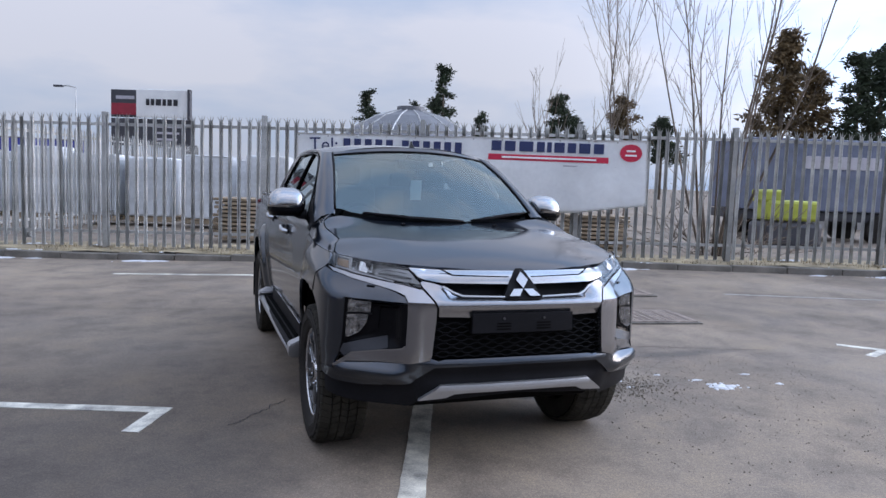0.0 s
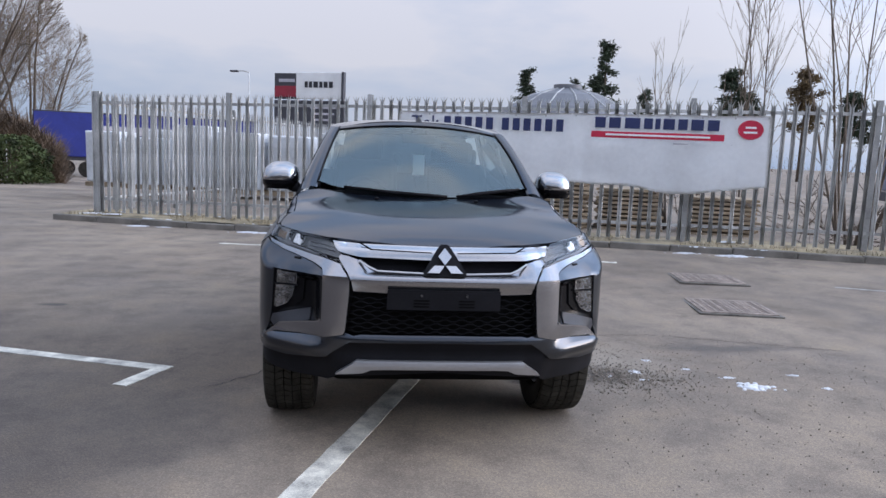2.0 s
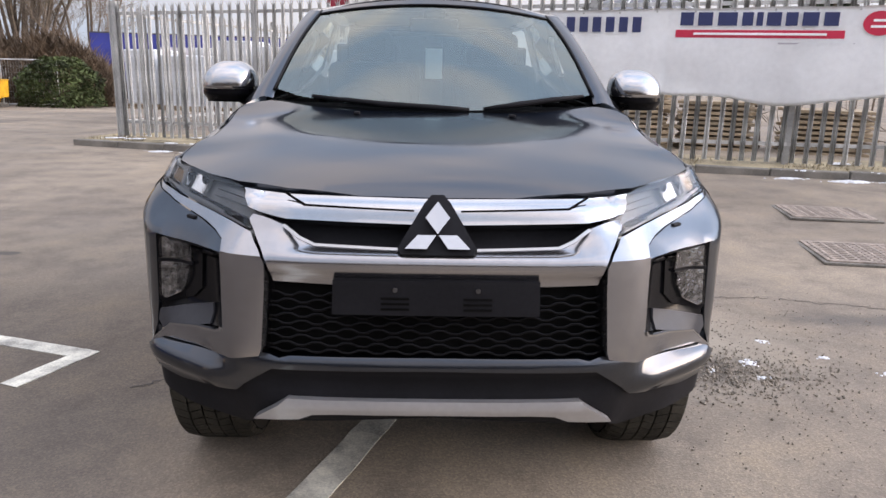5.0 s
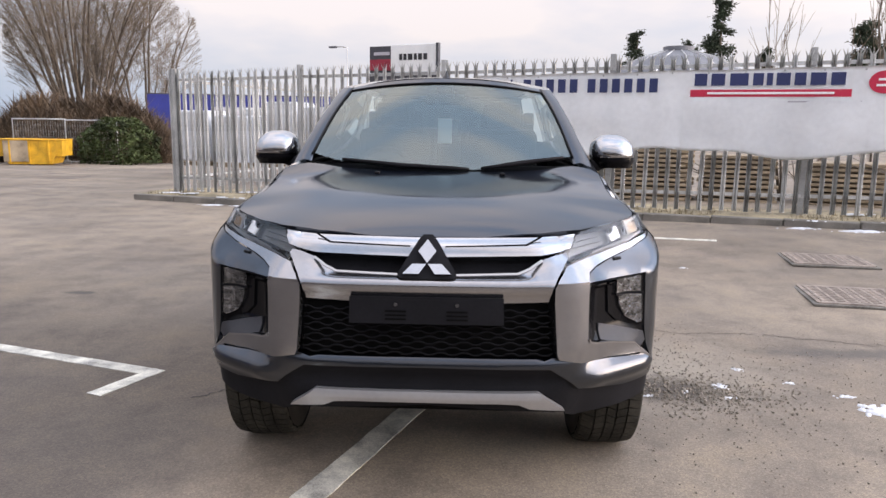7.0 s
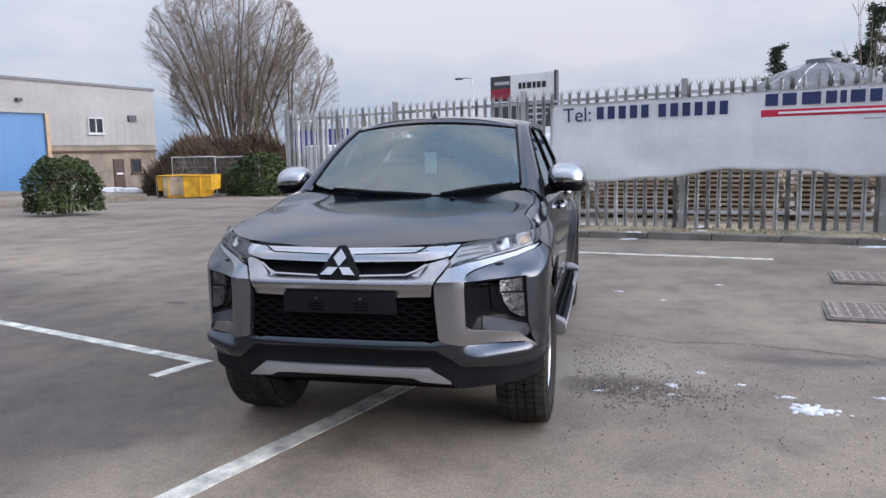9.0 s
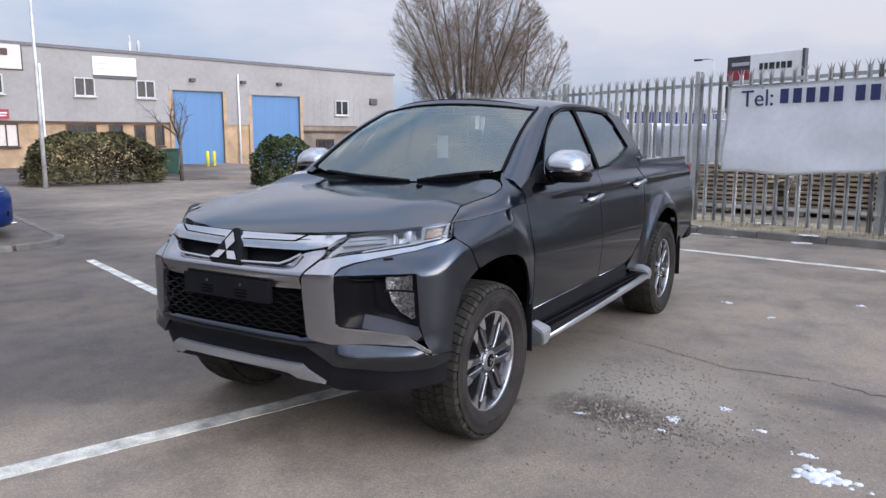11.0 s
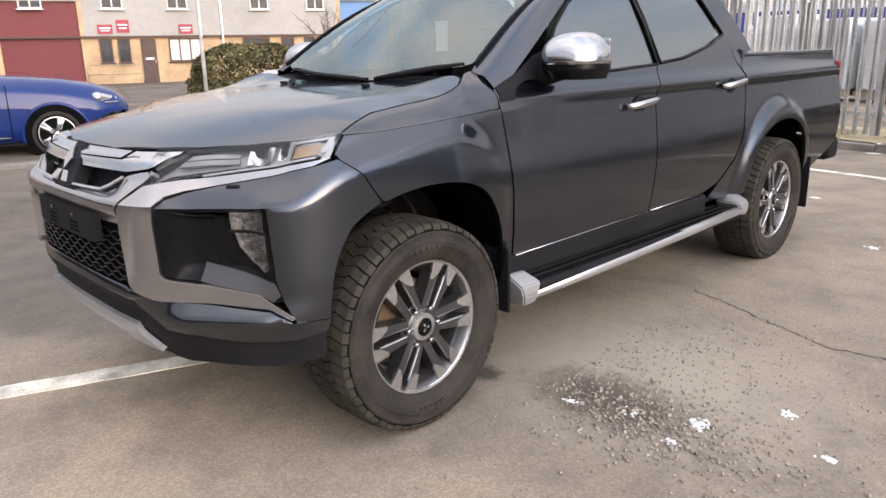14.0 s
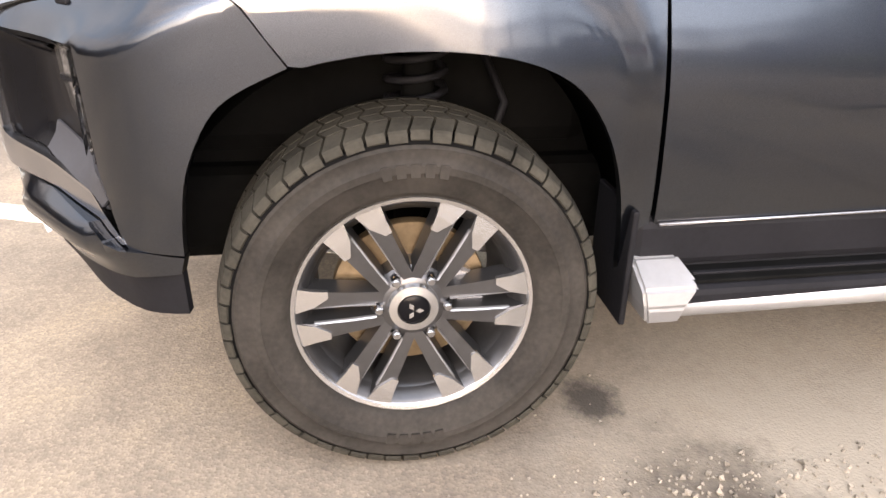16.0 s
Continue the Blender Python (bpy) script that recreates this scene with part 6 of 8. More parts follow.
    for sg, doors in ((1, (fd[0], rd[0])), (-1, (fd[1], rd[1]))):
        for d, y, z in zip(doors, (1.40, 2.33), (1.082, 1.128)):
            p = side(y, z)
            bm = bmesh.new()
            add_tube(bm, [((p.x + o) * sg, y + a, z + 0.012 * a / 0.12) for a, o in ((-0.125, 0.006), (-0.1, 0.03), (-0.04, 0.042), (0.05, 0.042), (0.1, 0.032), (0.125, 0.008))], [0.014, 0.017, 0.018, 0.018, 0.017, 0.014], 8)
            part("door_handle", bm, CHROME, d, "chrome door handle")
            bm = bmesh.new()
            add_prism(bm, arc(y - 0.01, z - 0.012, 0.055, 0, 360, 20, 0.04)[:-1], p.x * sg + sg * 0.002, p.x * sg + sg * 0.006, "x")
            part("handle_recess", bm, BLACK, d)
            part("door_moulding", tube([(side(q, 0.545).x * sg + 0.004 * sg, q, 0.54 + 0.014 * (q - 0.5)) for q in ((0.5, 0.8, 1.1, 1.49) if y < 2 else (1.52, 1.75, 2.05))], 0.0042, 6), SHIELD, d, "bright strip along the door foot")
    # bed
    arch_r = rounded([(2.49, 0.5), (2.505, 0.62), (2.55, 0.73), (2.65, 0.82), (2.8, 0.878), (2.95, 0.893), (3.1, 0.878), (3.24, 0.81), (3.33, 0.7), (3.385, 0.55), (3.395, 0.44)])
    both("bed_side", [(2.09, 0.5), (2.47, 0.5)] + arch_r + [(3.6, 0.48), (3.95, 0.60), (4.06, 0.66), (4.08, 1.0), (4.05, 1.27), (3.6, 1.275), (2.9, 1.262), (2.57, 1.262), (2.512, 1.2), (2.512, 1.05), (2.462, 0.85), (2.38, 0.71), (2.21, 0.588)],
         side, LF, PAINT, t, step=(0.025, 0.02), thick=0.02)
    part("bed_cover", box((0, 3.31, 1.262), (1.4, 1.44, 0.04), 0.015), PAINT, t, "grey lid over the load bed")
    for sg in (1, -1):
        part("bed_rail", box((0.732 * sg, 3.3, 1.272), (0.07, 1.44, 0.03), 0.012), PAINT, t)
        lamp = part("tail_lamp", box((0.755 * sg, 4.075, 1.1), (0.1, 0.05, 0.22), 0.02), REDLENS, t, "red tail lamp")
        part("lens_strip", box((0.755 * sg, 4.1, 1.03), (0.08, 0.008, 0.05), 0.003), AMBER, lamp)
        part("rear_mudflap", box((0.765 * sg, 3.47, 0.43), (0.25, 0.012, 0.34), 0.004), BLACK, t)
        part("mudflap", box((0.775 * sg, 0.44, 0.45), (0.2, 0.014, 0.26), 0.005), BLACK, t)
    part("tailgate", box((0, 4.06, 0.98), (1.5, 0.06, 0.58), 0.02), PAINT, t)
    rb = part("rear_bumper", box((0, 4.17, 0.58), (1.6, 0.2, 0.17), 0.04), BLACK, t)
    part("step_pad", box((0, 4.17, 0.672), (1.2, 0.16, 0.012), 0.004), SATIN, rb)
    part("tow_bar", box((0.62, 3.98, 0.44), (0.08, 0.22, 0.05), 0.012), BLACK, t)
    # cab: roof, pillars, glass
    panel("roof", symm([(0, 0.988), (0.15, 0.997), (0.25, 1.023), (0.4, 1.076), (0.5, 1.126), (0.557, 1.16), (0.6, 1.32), (0.607, 1.7), (0.6, 2.2), (0.57, 2.36), (0.3, 2.42), (0, 2.43)]), roof_at, UP, PAINT, t, step=0.07, thick=0.02)
    panel("windscreen", symm([(0, 0.0), (0.3, 0.0), (0.56, 0.0), (0.665, 0.02), (0.668, 0.5), (0.665, 0.98), (0.3, 0.995), (0, 0.995)]), screen, (0, -1, 0.8), GLASS, t, step=(0.08, 0.1), thick=0.0)
    head = [screen(x, 0.935) for x in [0.067 * i for i in range(-10, 11)]]
    part("screen_seal", tube([p + Vector((0, -0.003, 0.003)) for p in head], 0.005, 6), BLACK, t)
    panel("screen_header", symm([(0, 0.938), (0.3, 0.938), (0.665, 0.935), (0.668, 1.0), (0.3, 1.0), (0, 1.0)]), screen, (0, -1, 0.8), PAINT, t, step=(0.08, 0.03), thick=0.008, lift=0.005)
    for sg in (1, -1):
        # A pillar: strip between the screen's edge and the door frame
        bm = bmesh.new()
        rows = []
        for i in range(13):
            k = i / 12
            a = screen(0.667, k)
            gy = curve((0, 0.35, 0.7, 1.0), (0.56, 0.86, 1.08, 1.21), k)
            gz = curve((0, 0.35, 0.7, 1.0), (1.235, 1.425, 1.562, 1.622), k)
            b = side(gy, gz)
            mid = a.lerp(b, 0.55) + Vector((0.018, -0.022, 0.016))
            if i == 0:
                # the foot runs down to the wing's rear edge
                foot, heel = Vector((0.686, 0.436, 1.252)), side(0.438, 1.192)
                rows.append([bm.verts.new((p.x * sg, p.y, p.z)) for p in (foot + Vector((-0.02, 0.01, -0.006)), foot, foot.lerp(heel, 0.5) + Vector((0.012, -0.004, 0.012)), heel)])
            rows.append([bm.verts.new((p.x * sg, p.y, p.z)) for p in (a + Vector((-0.004, 0.012, -0.006)), a + Vector((0.006, -0.004, 0.004)), mid, b)])
        for r0, r1 in zip(rows, rows[1:]):
            for j in range(3):
                bm.faces.new((r0[j], r0[j + 1], r1[j + 1], r1[j])).smooth = True
        bmesh.ops.recalc_face_normals(bm, faces=bm.faces[:])
        if sum(f.normal.x * sg - f.normal.y for f in bm.faces) < 0:
            bmesh.ops.reverse_faces(bm, faces=bm.faces[:])
        part("a_pillar", bm, PAINT, t)
        part("screen_side_seal", tube([Vector((p.x * sg, p.y - 0.003, p.z + 0.004)) for p in [screen(0.666, i / 10) for i in range(11)]], 0.006, 6), BLACK, t)
        # roof rail above the doors
        bm = bmesh.new()
        rows = []
        for i in range(25):
            y = 1.175 + 1.225 * i / 24
            lo = curve((1.1, 1.3, 1.5, 1.9, 2.2, 2.4), (1.585, 1.632, 1.648, 1.648, 1.636, 1.6), y)
            b = side(y, lo)
            a = roof_at(line((1.16, 1.32, 1.7, 2.2, 2.4), (0.557, 0.6, 0.607, 0.6, 0.575), y), y)
            mid = a.lerp(b, 0.5) + Vector((0.016, 0, 0.012))
            rows.append([bm.verts.new((p.x * sg, p.y, p.z)) for p in (a, mid, b)])
        for r0, r1 in zip(rows, rows[1:]):
            for j in range(2):
                bm.faces.new((r0[j], r0[j + 1], r1[j + 1], r1[j])).smooth = True
        bmesh.ops.recalc_face_normals(bm, faces=bm.faces[:])
        if sum(f.normal.x * sg + f.normal.z for f in bm.faces) < 0:
            bmesh.ops.reverse_faces(bm, faces=bm.faces[:])
        part("roof_rail", bm, PAINT, t)
    front_win = [(0.735, 1.218), (0.80, 1.31), (0.90, 1.42), (1.03, 1.515), (1.2, 1.595), (1.36, 1.63), (1.545, 1.642), (1.6, 1.44), (1.635, 1.247), (1.2, 1.23)]
    rear_win = [(1.66, 1.252), (1.62, 1.44), (1.575, 1.642), (1.9, 1.645), (2.15, 1.63), (2.24, 1.58), (2.38, 1.40), (2.385, 1.385), (2.2, 1.328), (1.9, 1.272)]
    both("front_side_window", front_win, side, LF, GLASS_SIDE, t, step=0.08, thick=0.0, lift=-0.008)
    both("rear_side_window", rear_win, side, LF, GLASS_SIDE, t, step=0.08, thick=0.0, lift=-0.008)
    both("b_pillar", [(1.635, 1.245), (1.66, 1.248), (1.62, 1.44), (1.578, 1.65), (1.54, 1.65), (1.6, 1.44)], side, LF, GLOSSBLACK, t, step=0.1, thick=0.012, lift=-0.003)
    both("c_pillar", [(2.39, 1.385), (2.43, 1.34), (2.5, 1.2), (2.56, 1.265), (2.70, 1.3), (2.62, 1.42), (2.5, 1.56), (2.42, 1.63), (2.36, 1.655), (2.2, 1.645), (2.25, 1.58)], side, LF, PAINT, t, step=0.05, thick=0.015)
    both("mirror_sail", [(0.447, 1.14), (0.525, 1.144), (0.55, 1.185), (0.62, 1.212), (0.735, 1.219), (0.815, 1.33), (0.72, 1.31), (0.58, 1.242), (0.5, 1.216), (0.443, 1.196)], side, LF, BLACK, t, step=0.04, thick=0.012, lift=0.003)
    for sg in (1, -1):
        for win in (front_win, rear_win):
            pts = [side(*p) + Vector((0.001, 0, 0)) for p in win + win[:1]]
            part("window_seal", tube([(p.x * sg, p.y, p.z) for p in pts], 0.008, 5), GLOSSBLACK, t)
    bm = bmesh.new()
    add_prism(bm, [(-0.6, 1.3), (0.6, 1.3), (0.54, 1.64), (-0.54, 1.64)], 2.5, 2.506, "y", Matrix.Rotation(0, 4, "X"))
    part("rear_window", bm, GLASS_SIDE, t)
    part("cab_back", box((0, 2.56, 0.95), (1.56, 0.04, 0.72), 0.01), PAINT, t)
    for sg in (1, -1):
        part("cab_back_corner", box((0.6 * sg, 2.47, 1.4), (0.08, 0.05, 0.26), 0.015), PAINT, t)
    part("cab_back_head", box((0, 2.44, 1.655), (1.1, 0.1, 0.06), 0.02), PAINT, t)
    # roof antenna
    bm = bmesh.new()
    rows = []
    for k, (w, y0, y1) in enumerate(((0.026, 1.0, 1.13), (0.018, 1.03, 1.125), (0.009, 1.06, 1.12), (0.004, 1.08, 1.11))):
        z = 1.697 + 0.017 * k
        rows.append([bm.verts.new(p) for p in ((0, y0, z), (w, (y0 + y1) / 2, z), (0, y1, z), (-w, (y0 + y1) / 2, z))])
    for a, b in zip(rows, rows[1:]):
        for k in range(4):
            bm.faces.new((a[k], a[(k + 1) % 4], b[(k + 1) % 4], b[k])).smooth = True
    bm.faces.new(rows[-1])
    part("shark_fin_antenna", bm, GLOSSBLACK, t)
    # scuttle and wipers
    panel("scuttle", symm([(0, 0.0), (0.35, 0.0), (0.66, 0.0), (0.66, 0.14), (0.35, 0.12), (0, 0.12)]), lambda x, k: Vector((x, 0.28 + 0.255 * x * x + k, 1.19 + 0.075 * x * x + 0.12 * k)), UP, BLACK, t, step=0.08, thick=0.01)
    for pts in ([(-0.5, -0.004), (-0.2, 0.006), (0.06, -0.004), (0.14, -0.012)], [(0.2, -0.012), (0.35, 0.004), (0.5, 0.008), (0.62, 0.0)]):
        w = part("wiper", tube([screen(x, k) + Vector((0, -0.014, 0.012)) for x, k in pts], [0.008, 0.013, 0.012, 0.006], 6), BLACK, t)
        part("wiper_blade", tube([screen(x, k + 0.014) + Vector((0, -0.006, 0.006)) for x, k in pts], 0.006, 5), DARK, w)
    for x in (-0.3, 0.3):
        part("washer_jet", box((x, 0.22, bonnet(x, 0.22).z + 0.006), (0.025, 0.03, 0.012), 0.004), BLACK, t)
    # nose: dark backing, bars, chrome shield
    panel("nose_backing", symm([(0, 1.04), (0.45, 1.04), (0.56, 0.99), (0.48, 0.94), (0.46, 0.83), (0.475, 0.63), (0.3, 0.61), (0, 0.61)]), nose, FR, BLACK, t, step=0.06, thick=0.01, lift=-0.05)
    panel("upper_bar", symm([(0, 1.046), (0.44, 1.048), (0.637, 1.05), (0.561, 1.002), (0.515, 0.998), (0.40, 0.986), (0, 0.981)]), nose, FR, CHROME, t, step=(0.04, 0.012), thick=0.03,
          lift=lambda s, z: 0.004 + 0.016 * smooth(1.045, 1.02, z) - 0.006 * smooth(1.006, 0.99, z))
    panel("lower_bar", symm([(0, 0.924), (0.1, 0.925), (0.31, 0.93), (0.352, 0.945), (0.398, 0.972), (0.46, 0.985), (0.55, 0.994), (0.512, 0.967), (0.493, 0.955), (0.452, 0.918), (0.428, 0.888), (0.422, 0.84), (0.264, 0.836), (0, 0.836)]), nose, FR, SHIELD, t, step=(0.035, 0.012), thick=0.03,
          lift=lambda s, z: 0.012 - 0.02 * smooth(0.905, 0.935, z) * smooth(0.42, 0.34, abs(s)) - 0.024 * smooth(0.89, 0.84, z))
    both("bar_groove", [(0.06, 1.010), (0.35, 1.016), (0.41, 1.043), (0.404, 1.046), (0.345, 1.0195), (0.06, 1.0135)], nose, FR, DARK, t, step=0.05, thick=0.004, lift=lambda s, z: 0.0225)
    both("bar_edge", [(0.1, 0.9195), (0.313, 0.9245), (0.358, 0.940), (0.404, 0.967), (0.398, 0.972), (0.352, 0.945), (0.31, 0.930), (0.1, 0.925)], nose, FR, SATIN, t, step=0.05, thick=0.006, lift=lambda s, z: 0.02)
    # chrome shield: the arm under the headlamp, the upright beside the grille, and the foot that runs out to a point
    both("chrome_shield", [(0.503, 0.950), (0.64, 0.970), (0.80, 0.988), (1.0, 1.0105), (1.145, 1.028), (1.08, 1.008), (0.9, 0.981), (0.74, 0.957), (0.66, 0.942), (0.60, 0.925), (0.572, 0.902), (0.568, 0.86), (0.574, 0.70), (0.582, 0.685), (0.61, 0.677), (0.72, 0.658), (0.872, 0.628), (0.91, 0.60), (0.975, 0.556), (0.965, 0.552), (0.90, 0.587), (0.72, 0.605), (0.56, 0.615), (0.462, 0.638), (0.452, 0.66), (0.438, 0.83), (0.437, 0.889), (0.46, 0.915)],
         nose, FR, SHIELD, t, step=(0.03, 0.025), thick=0.03, crisp=True, lift=lambda s, z: 0.01 * (1 - smooth(0.6, 0.75, s)))
    both("shield_lip", [(0.574, 0.70), (0.582, 0.685), (0.61, 0.677), (0.72, 0.658), (0.872, 0.628), (0.91, 0.60), (0.975, 0.556), (0.972, 0.563), (0.907, 0.607), (0.872, 0.634), (0.72, 0.664), (0.612, 0.683), (0.588, 0.69), (0.58, 0.70)], nose, FR, CHROME, t, step=0.04, thick=0.012, lift=lambda s, z: 0.014 * (1 - smooth(0.6, 0.75, s)) + 0.001)
    arch_s = rounded([(1.292, 0.876), (1.205, 0.835), (1.155, 0.79), (1.11, 0.7), (1.09, 0.6), (1.085, 0.541)])
    both("bumper_corner", [(0.574, 0.899), (0.602, 0.922), (0.662, 0.939), (0.742, 0.954), (0.9, 0.978), (1.08, 1.005), (1.162, 1.022), (1.225, 0.971)] + arch_s + [(0.978, 0.546), (0.945, 0.61), (0.925, 0.68), (0.918, 0.80), (0.912, 0.898), (0.80, 0.904), (0.70, 0.904)],
         nose, FR, PAINT, t, step=(0.03, 0.02), thick=0.02, lift=lambda s, z: -0.01 * smooth(0.60, 0.69, s) * smooth(0.91, 0.8, s) * smooth(0.935, 0.905, z))
    for fs in (False, True):
        sg = -1 if fs else 1

        def hollow(s, z):
            return -0.006 - 0.042 * smooth(0.575, 0.69, s) * smooth(0.93, 0.84, s) * smooth(0.63, 0.72, z)
        rec = panel("lamp_recess", [(0.57, 0.897), (0.70, 0.908), (0.80, 0.908), (0.914, 0.902), (0.922, 0.80), (0.928, 0.68), (0.946, 0.612), (0.91, 0.606), (0.872, 0.632), (0.72, 0.662), (0.612, 0.681), (0.584, 0.69), (0.572, 0.71)], nose, FR, GLOSSBLACK, t, step=0.025, thick=0.012,
                    lift=hollow, flip=fs, label="dark recess around the fog lamps")
        panel("recess_ledge", [(0.685, 0.672), (0.70, 0.725), (0.80, 0.70), (0.918, 0.668), (0.935, 0.63), (0.91, 0.61), (0.872, 0.634), (0.76, 0.654)], nose, FR, GREYTRIM, rec, step=0.025, thick=0.01, lift=lambda s, z: hollow(s, z) + 0.006, flip=fs)
        fog = panel("fog_lamp", [(0.735, 0.902), (0.912, 0.894), (0.922, 0.70), (0.905, 0.69), (0.80, 0.722), (0.75, 0.76)], nose, FR, GLOSSBLACK, rec, step=0.025, thick=0.02, lift=lambda s, z: hollow(s, z) + 0.007, flip=fs)
        for outline in ([(0.785, 0.893), (0.895, 0.888), (0.897, 0.826), (0.79, 0.829)], [(0.80, 0.818), (0.90, 0.815), (0.905, 0.712), (0.893, 0.704), (0.85, 0.728), (0.812, 0.775)]):
            cell = panel("lamp_cell", outline, nose, FR, FOGLENS, fog, step=0.02, thick=0.006, lift=lambda s, z: hollow(s, z) + 0.013, flip=fs)
            panel("lens_cover", outline, nose, FR, CLEAR, cell, step=0.025, thick=0.0, lift=lambda s, z: hollow(s, z) + 0.021, flip=fs)
        panel("lens_rib", [(0.78, 0.82), (0.905, 0.8165), (0.905, 0.825), (0.78, 0.8285)], nose, FR, BLACK, fog, step=0.03, thick=0.006, lift=lambda s, z: hollow(s, z) + 0.018, flip=fs)
        # headlamp: smoky housing, stepped brows, reflector cups, a light guide and a clear lens
        shape = [(0.508, 0.957), (0.64, 0.975), (0.80, 0.993), (1.0, 1.015), (1.150, 1.035), (1.212, 1.098), (1.1, 1.09), (1.0, 1.081), (0.80, 1.069), (0.652, 1.053)]
        hl = panel("headlamp", shape, nose, FR, BEZEL, t, step=0.03, thick=0.02, lift=-0.035, flip=fs)
        for a, b in ((0.0, 0.40), (0.5, 0.86)):
            panel("lamp_brow", [(0.615 + 0.05 * a, 1.014 + 0.034 * a), (0.80, 1.026 + 0.034 * a), (0.80, 1.026 + 0.034 * b), (0.615 + 0.05 * b, 1.014 + 0.034 * b)], nose, FR, BEZEL, hl, step=0.03, thick=0.012, lift=lambda s, z: -0.016 - 0.01 * smooth(0.7, 0.8, s), flip=fs, label="pale stepped lamp brow")
        panel("lower_floor", [(0.54, 0.966), (0.80, 0.999), (1.12, 1.036), (1.12, 1.044), (0.8, 1.012), (0.60, 0.99)], nose, FR, GLOSSBLACK, hl, step=0.03, thick=0.01, lift=-0.02, flip=fs)
        for s0, s1 in ((0.83, 0.90), (0.925, 1.0)):
            panel("reflector_cup", [(s0, 1.018 + 0.12 * (s0 - 0.83)), (s1, 1.018 + 0.12 * (s1 - 0.83)), (s1 + 0.01, 1.066), (s0 + 0.005, 1.061)], nose, FR, REFLECTOR, hl, step=0.015, thick=0.012, lift=lambda s, z, m=(s0 + s1) / 2: -0.014 - 0.02 * smooth(0.03, 0.0, abs(s - m)), flip=fs)
            c = nose((s0 + s1) / 2 * sg, 1.044)
            part("projector", tube([c + Vector((-0.03 * sg, 0.03, 0)), c + Vector((-0.012 * sg, 0.014, 0))], [0.017, 0.013], 14), GLOSSBLACK, hl)
        panel("light_guide", [(0.90, 1.014), (0.99, 1.026), (1.03, 1.072), (1.165, 1.085), (1.125, 1.05), (1.14, 1.05), (1.195, 1.092), (1.012, 1.079), (0.972, 1.032), (0.90, 1.022)], nose, FR, BEZEL, hl, step=0.02, thick=0.01, lift=-0.012, flip=fs)
        panel("indicator", [(1.0, 1.034), (1.11, 1.046), (1.145, 1.078), (1.035, 1.067)], nose, FR, AMBERLENS, hl, step=0.02, thick=0.01, lift=-0.02, flip=fs, label="amber indicator cell")
        panel("lamp_trim", [(0.70, 0.986), (0.8, 0.998), (1.1, 1.033), (1.1, 1.038), (0.8, 1.004), (0.70, 0.991)], nose, FR, SATIN, hl, step=0.04, thick=0.006, lift=-0.01, flip=fs)
        panel("lens", shape, nose, FR, CLEAR, hl, step=0.03, thick=0.0, lift=0.002, flip=fs)
        p = nose(0.80 * sg, 0.955)
        part("washer_cap", box((0, 0, 0), (0.042, 0.014, 0.011), 0.004, Matrix.Translation(p) @ Matrix.Rotation(radians(42 * sg), 4, "Z")), BLACK, t)
    # bumper beam, valance, skid plate
    panel("front_bumper", symm([(0, 0.634), (0.385, 0.632), (0.415, 0.626), (0.455, 0.637), (0.56, 0.612), (0.72, 0.602), (0.90, 0.583), (0.968, 0.547), (1.085, 0.538), (1.075, 0.505), (0.98, 0.488), (0.8, 0.487), (0.566, 0.515), (0.435, 0.598), (0, 0.603)]), nose, FR, PAINT, t, step=(0.035, 0.02), thick=0.03,
          lift=lambda s, z: 0.002 - 0.016 * smooth(0.612, 0.635, z) * (1 - smooth(0.46, 0.56, abs(s))) + (0.04 * smooth(0.614, 0.555, z) - 0.028 * smooth(0.55, 0.495, z)) * smooth(0.52, 0.64, abs(s)) * (1 - smooth(0.88, 1.02, abs(s))))
    panel("valance", symm([(0, 0.607), (0.434, 0.602), (0.566, 0.518), (0.8, 0.49), (0.98, 0.491), (1.073, 0.508), (1.07, 0.41), (0.9, 0.391), (0.6, 0.386), (0.54, 0.41), (0, 0.445)]), nose, FR, BLACK, t, step=(0.04, 0.02), thick=0.02, lift=lambda s, z: -0.008 - 0.02 * smooth(0.6, 0.55, z) * smooth(0.5, 0.54, z) * (1 - smooth(0.42, 0.5, abs(s))))
    panel("skid_plate", symm([(0, 0.508), (0.40, 0.508), (0.515, 0.436), (0.37, 0.450), (0.33, 0.468), (0.26, 0.472), (0, 0.473)]), nose, FR, SATIN, t, step=(0.05, 0.012), thick=0.02, lift=lambda s, z: 0.004 + 0.012 * smooth(0.508, 0.49, z))
    part("undertray", box((0, -0.36, 0.405), (0.84, 0.6, 0.03), 0.01), DARK, t)
    # grille: rows of wavy slats and slim posts
    g = panel("grille_frame", symm([(0, 0.828), (0.428, 0.825), (0.455, 0.645), (0.42, 0.628), (0, 0.636), ]), nose, FR, DARK, t, step=0.06, thick=0.01, lift=-0.04, label="black mesh grille")
    for j in range(9):
        z = 0.65 + j * 0.0195
        w = line((0.64, 0.83), (0.445, 0.428), z)
        pts = []
        n = 44
        for i in range(n + 1):
            s = -w + 2 * w * i / n
            zz = z + 0.0045 * (1 if (i + (j % 2) * 2) % 4 < 2 else -1)
            p = nose(s, zz)
            pts.append((p.x, p.y + 0.02, p.z))
        part("slat", tube(pts, 0.0042, 5), GLOSSBLACK, g)
    ph = panel("number_plate_holder", symm([(0, 0.856), (0.262, 0.856), (0.265, 0.764), (0, 0.764)]), nose, FR, BLACK, t, step=0.05, thick=0.03, lift=0.012)
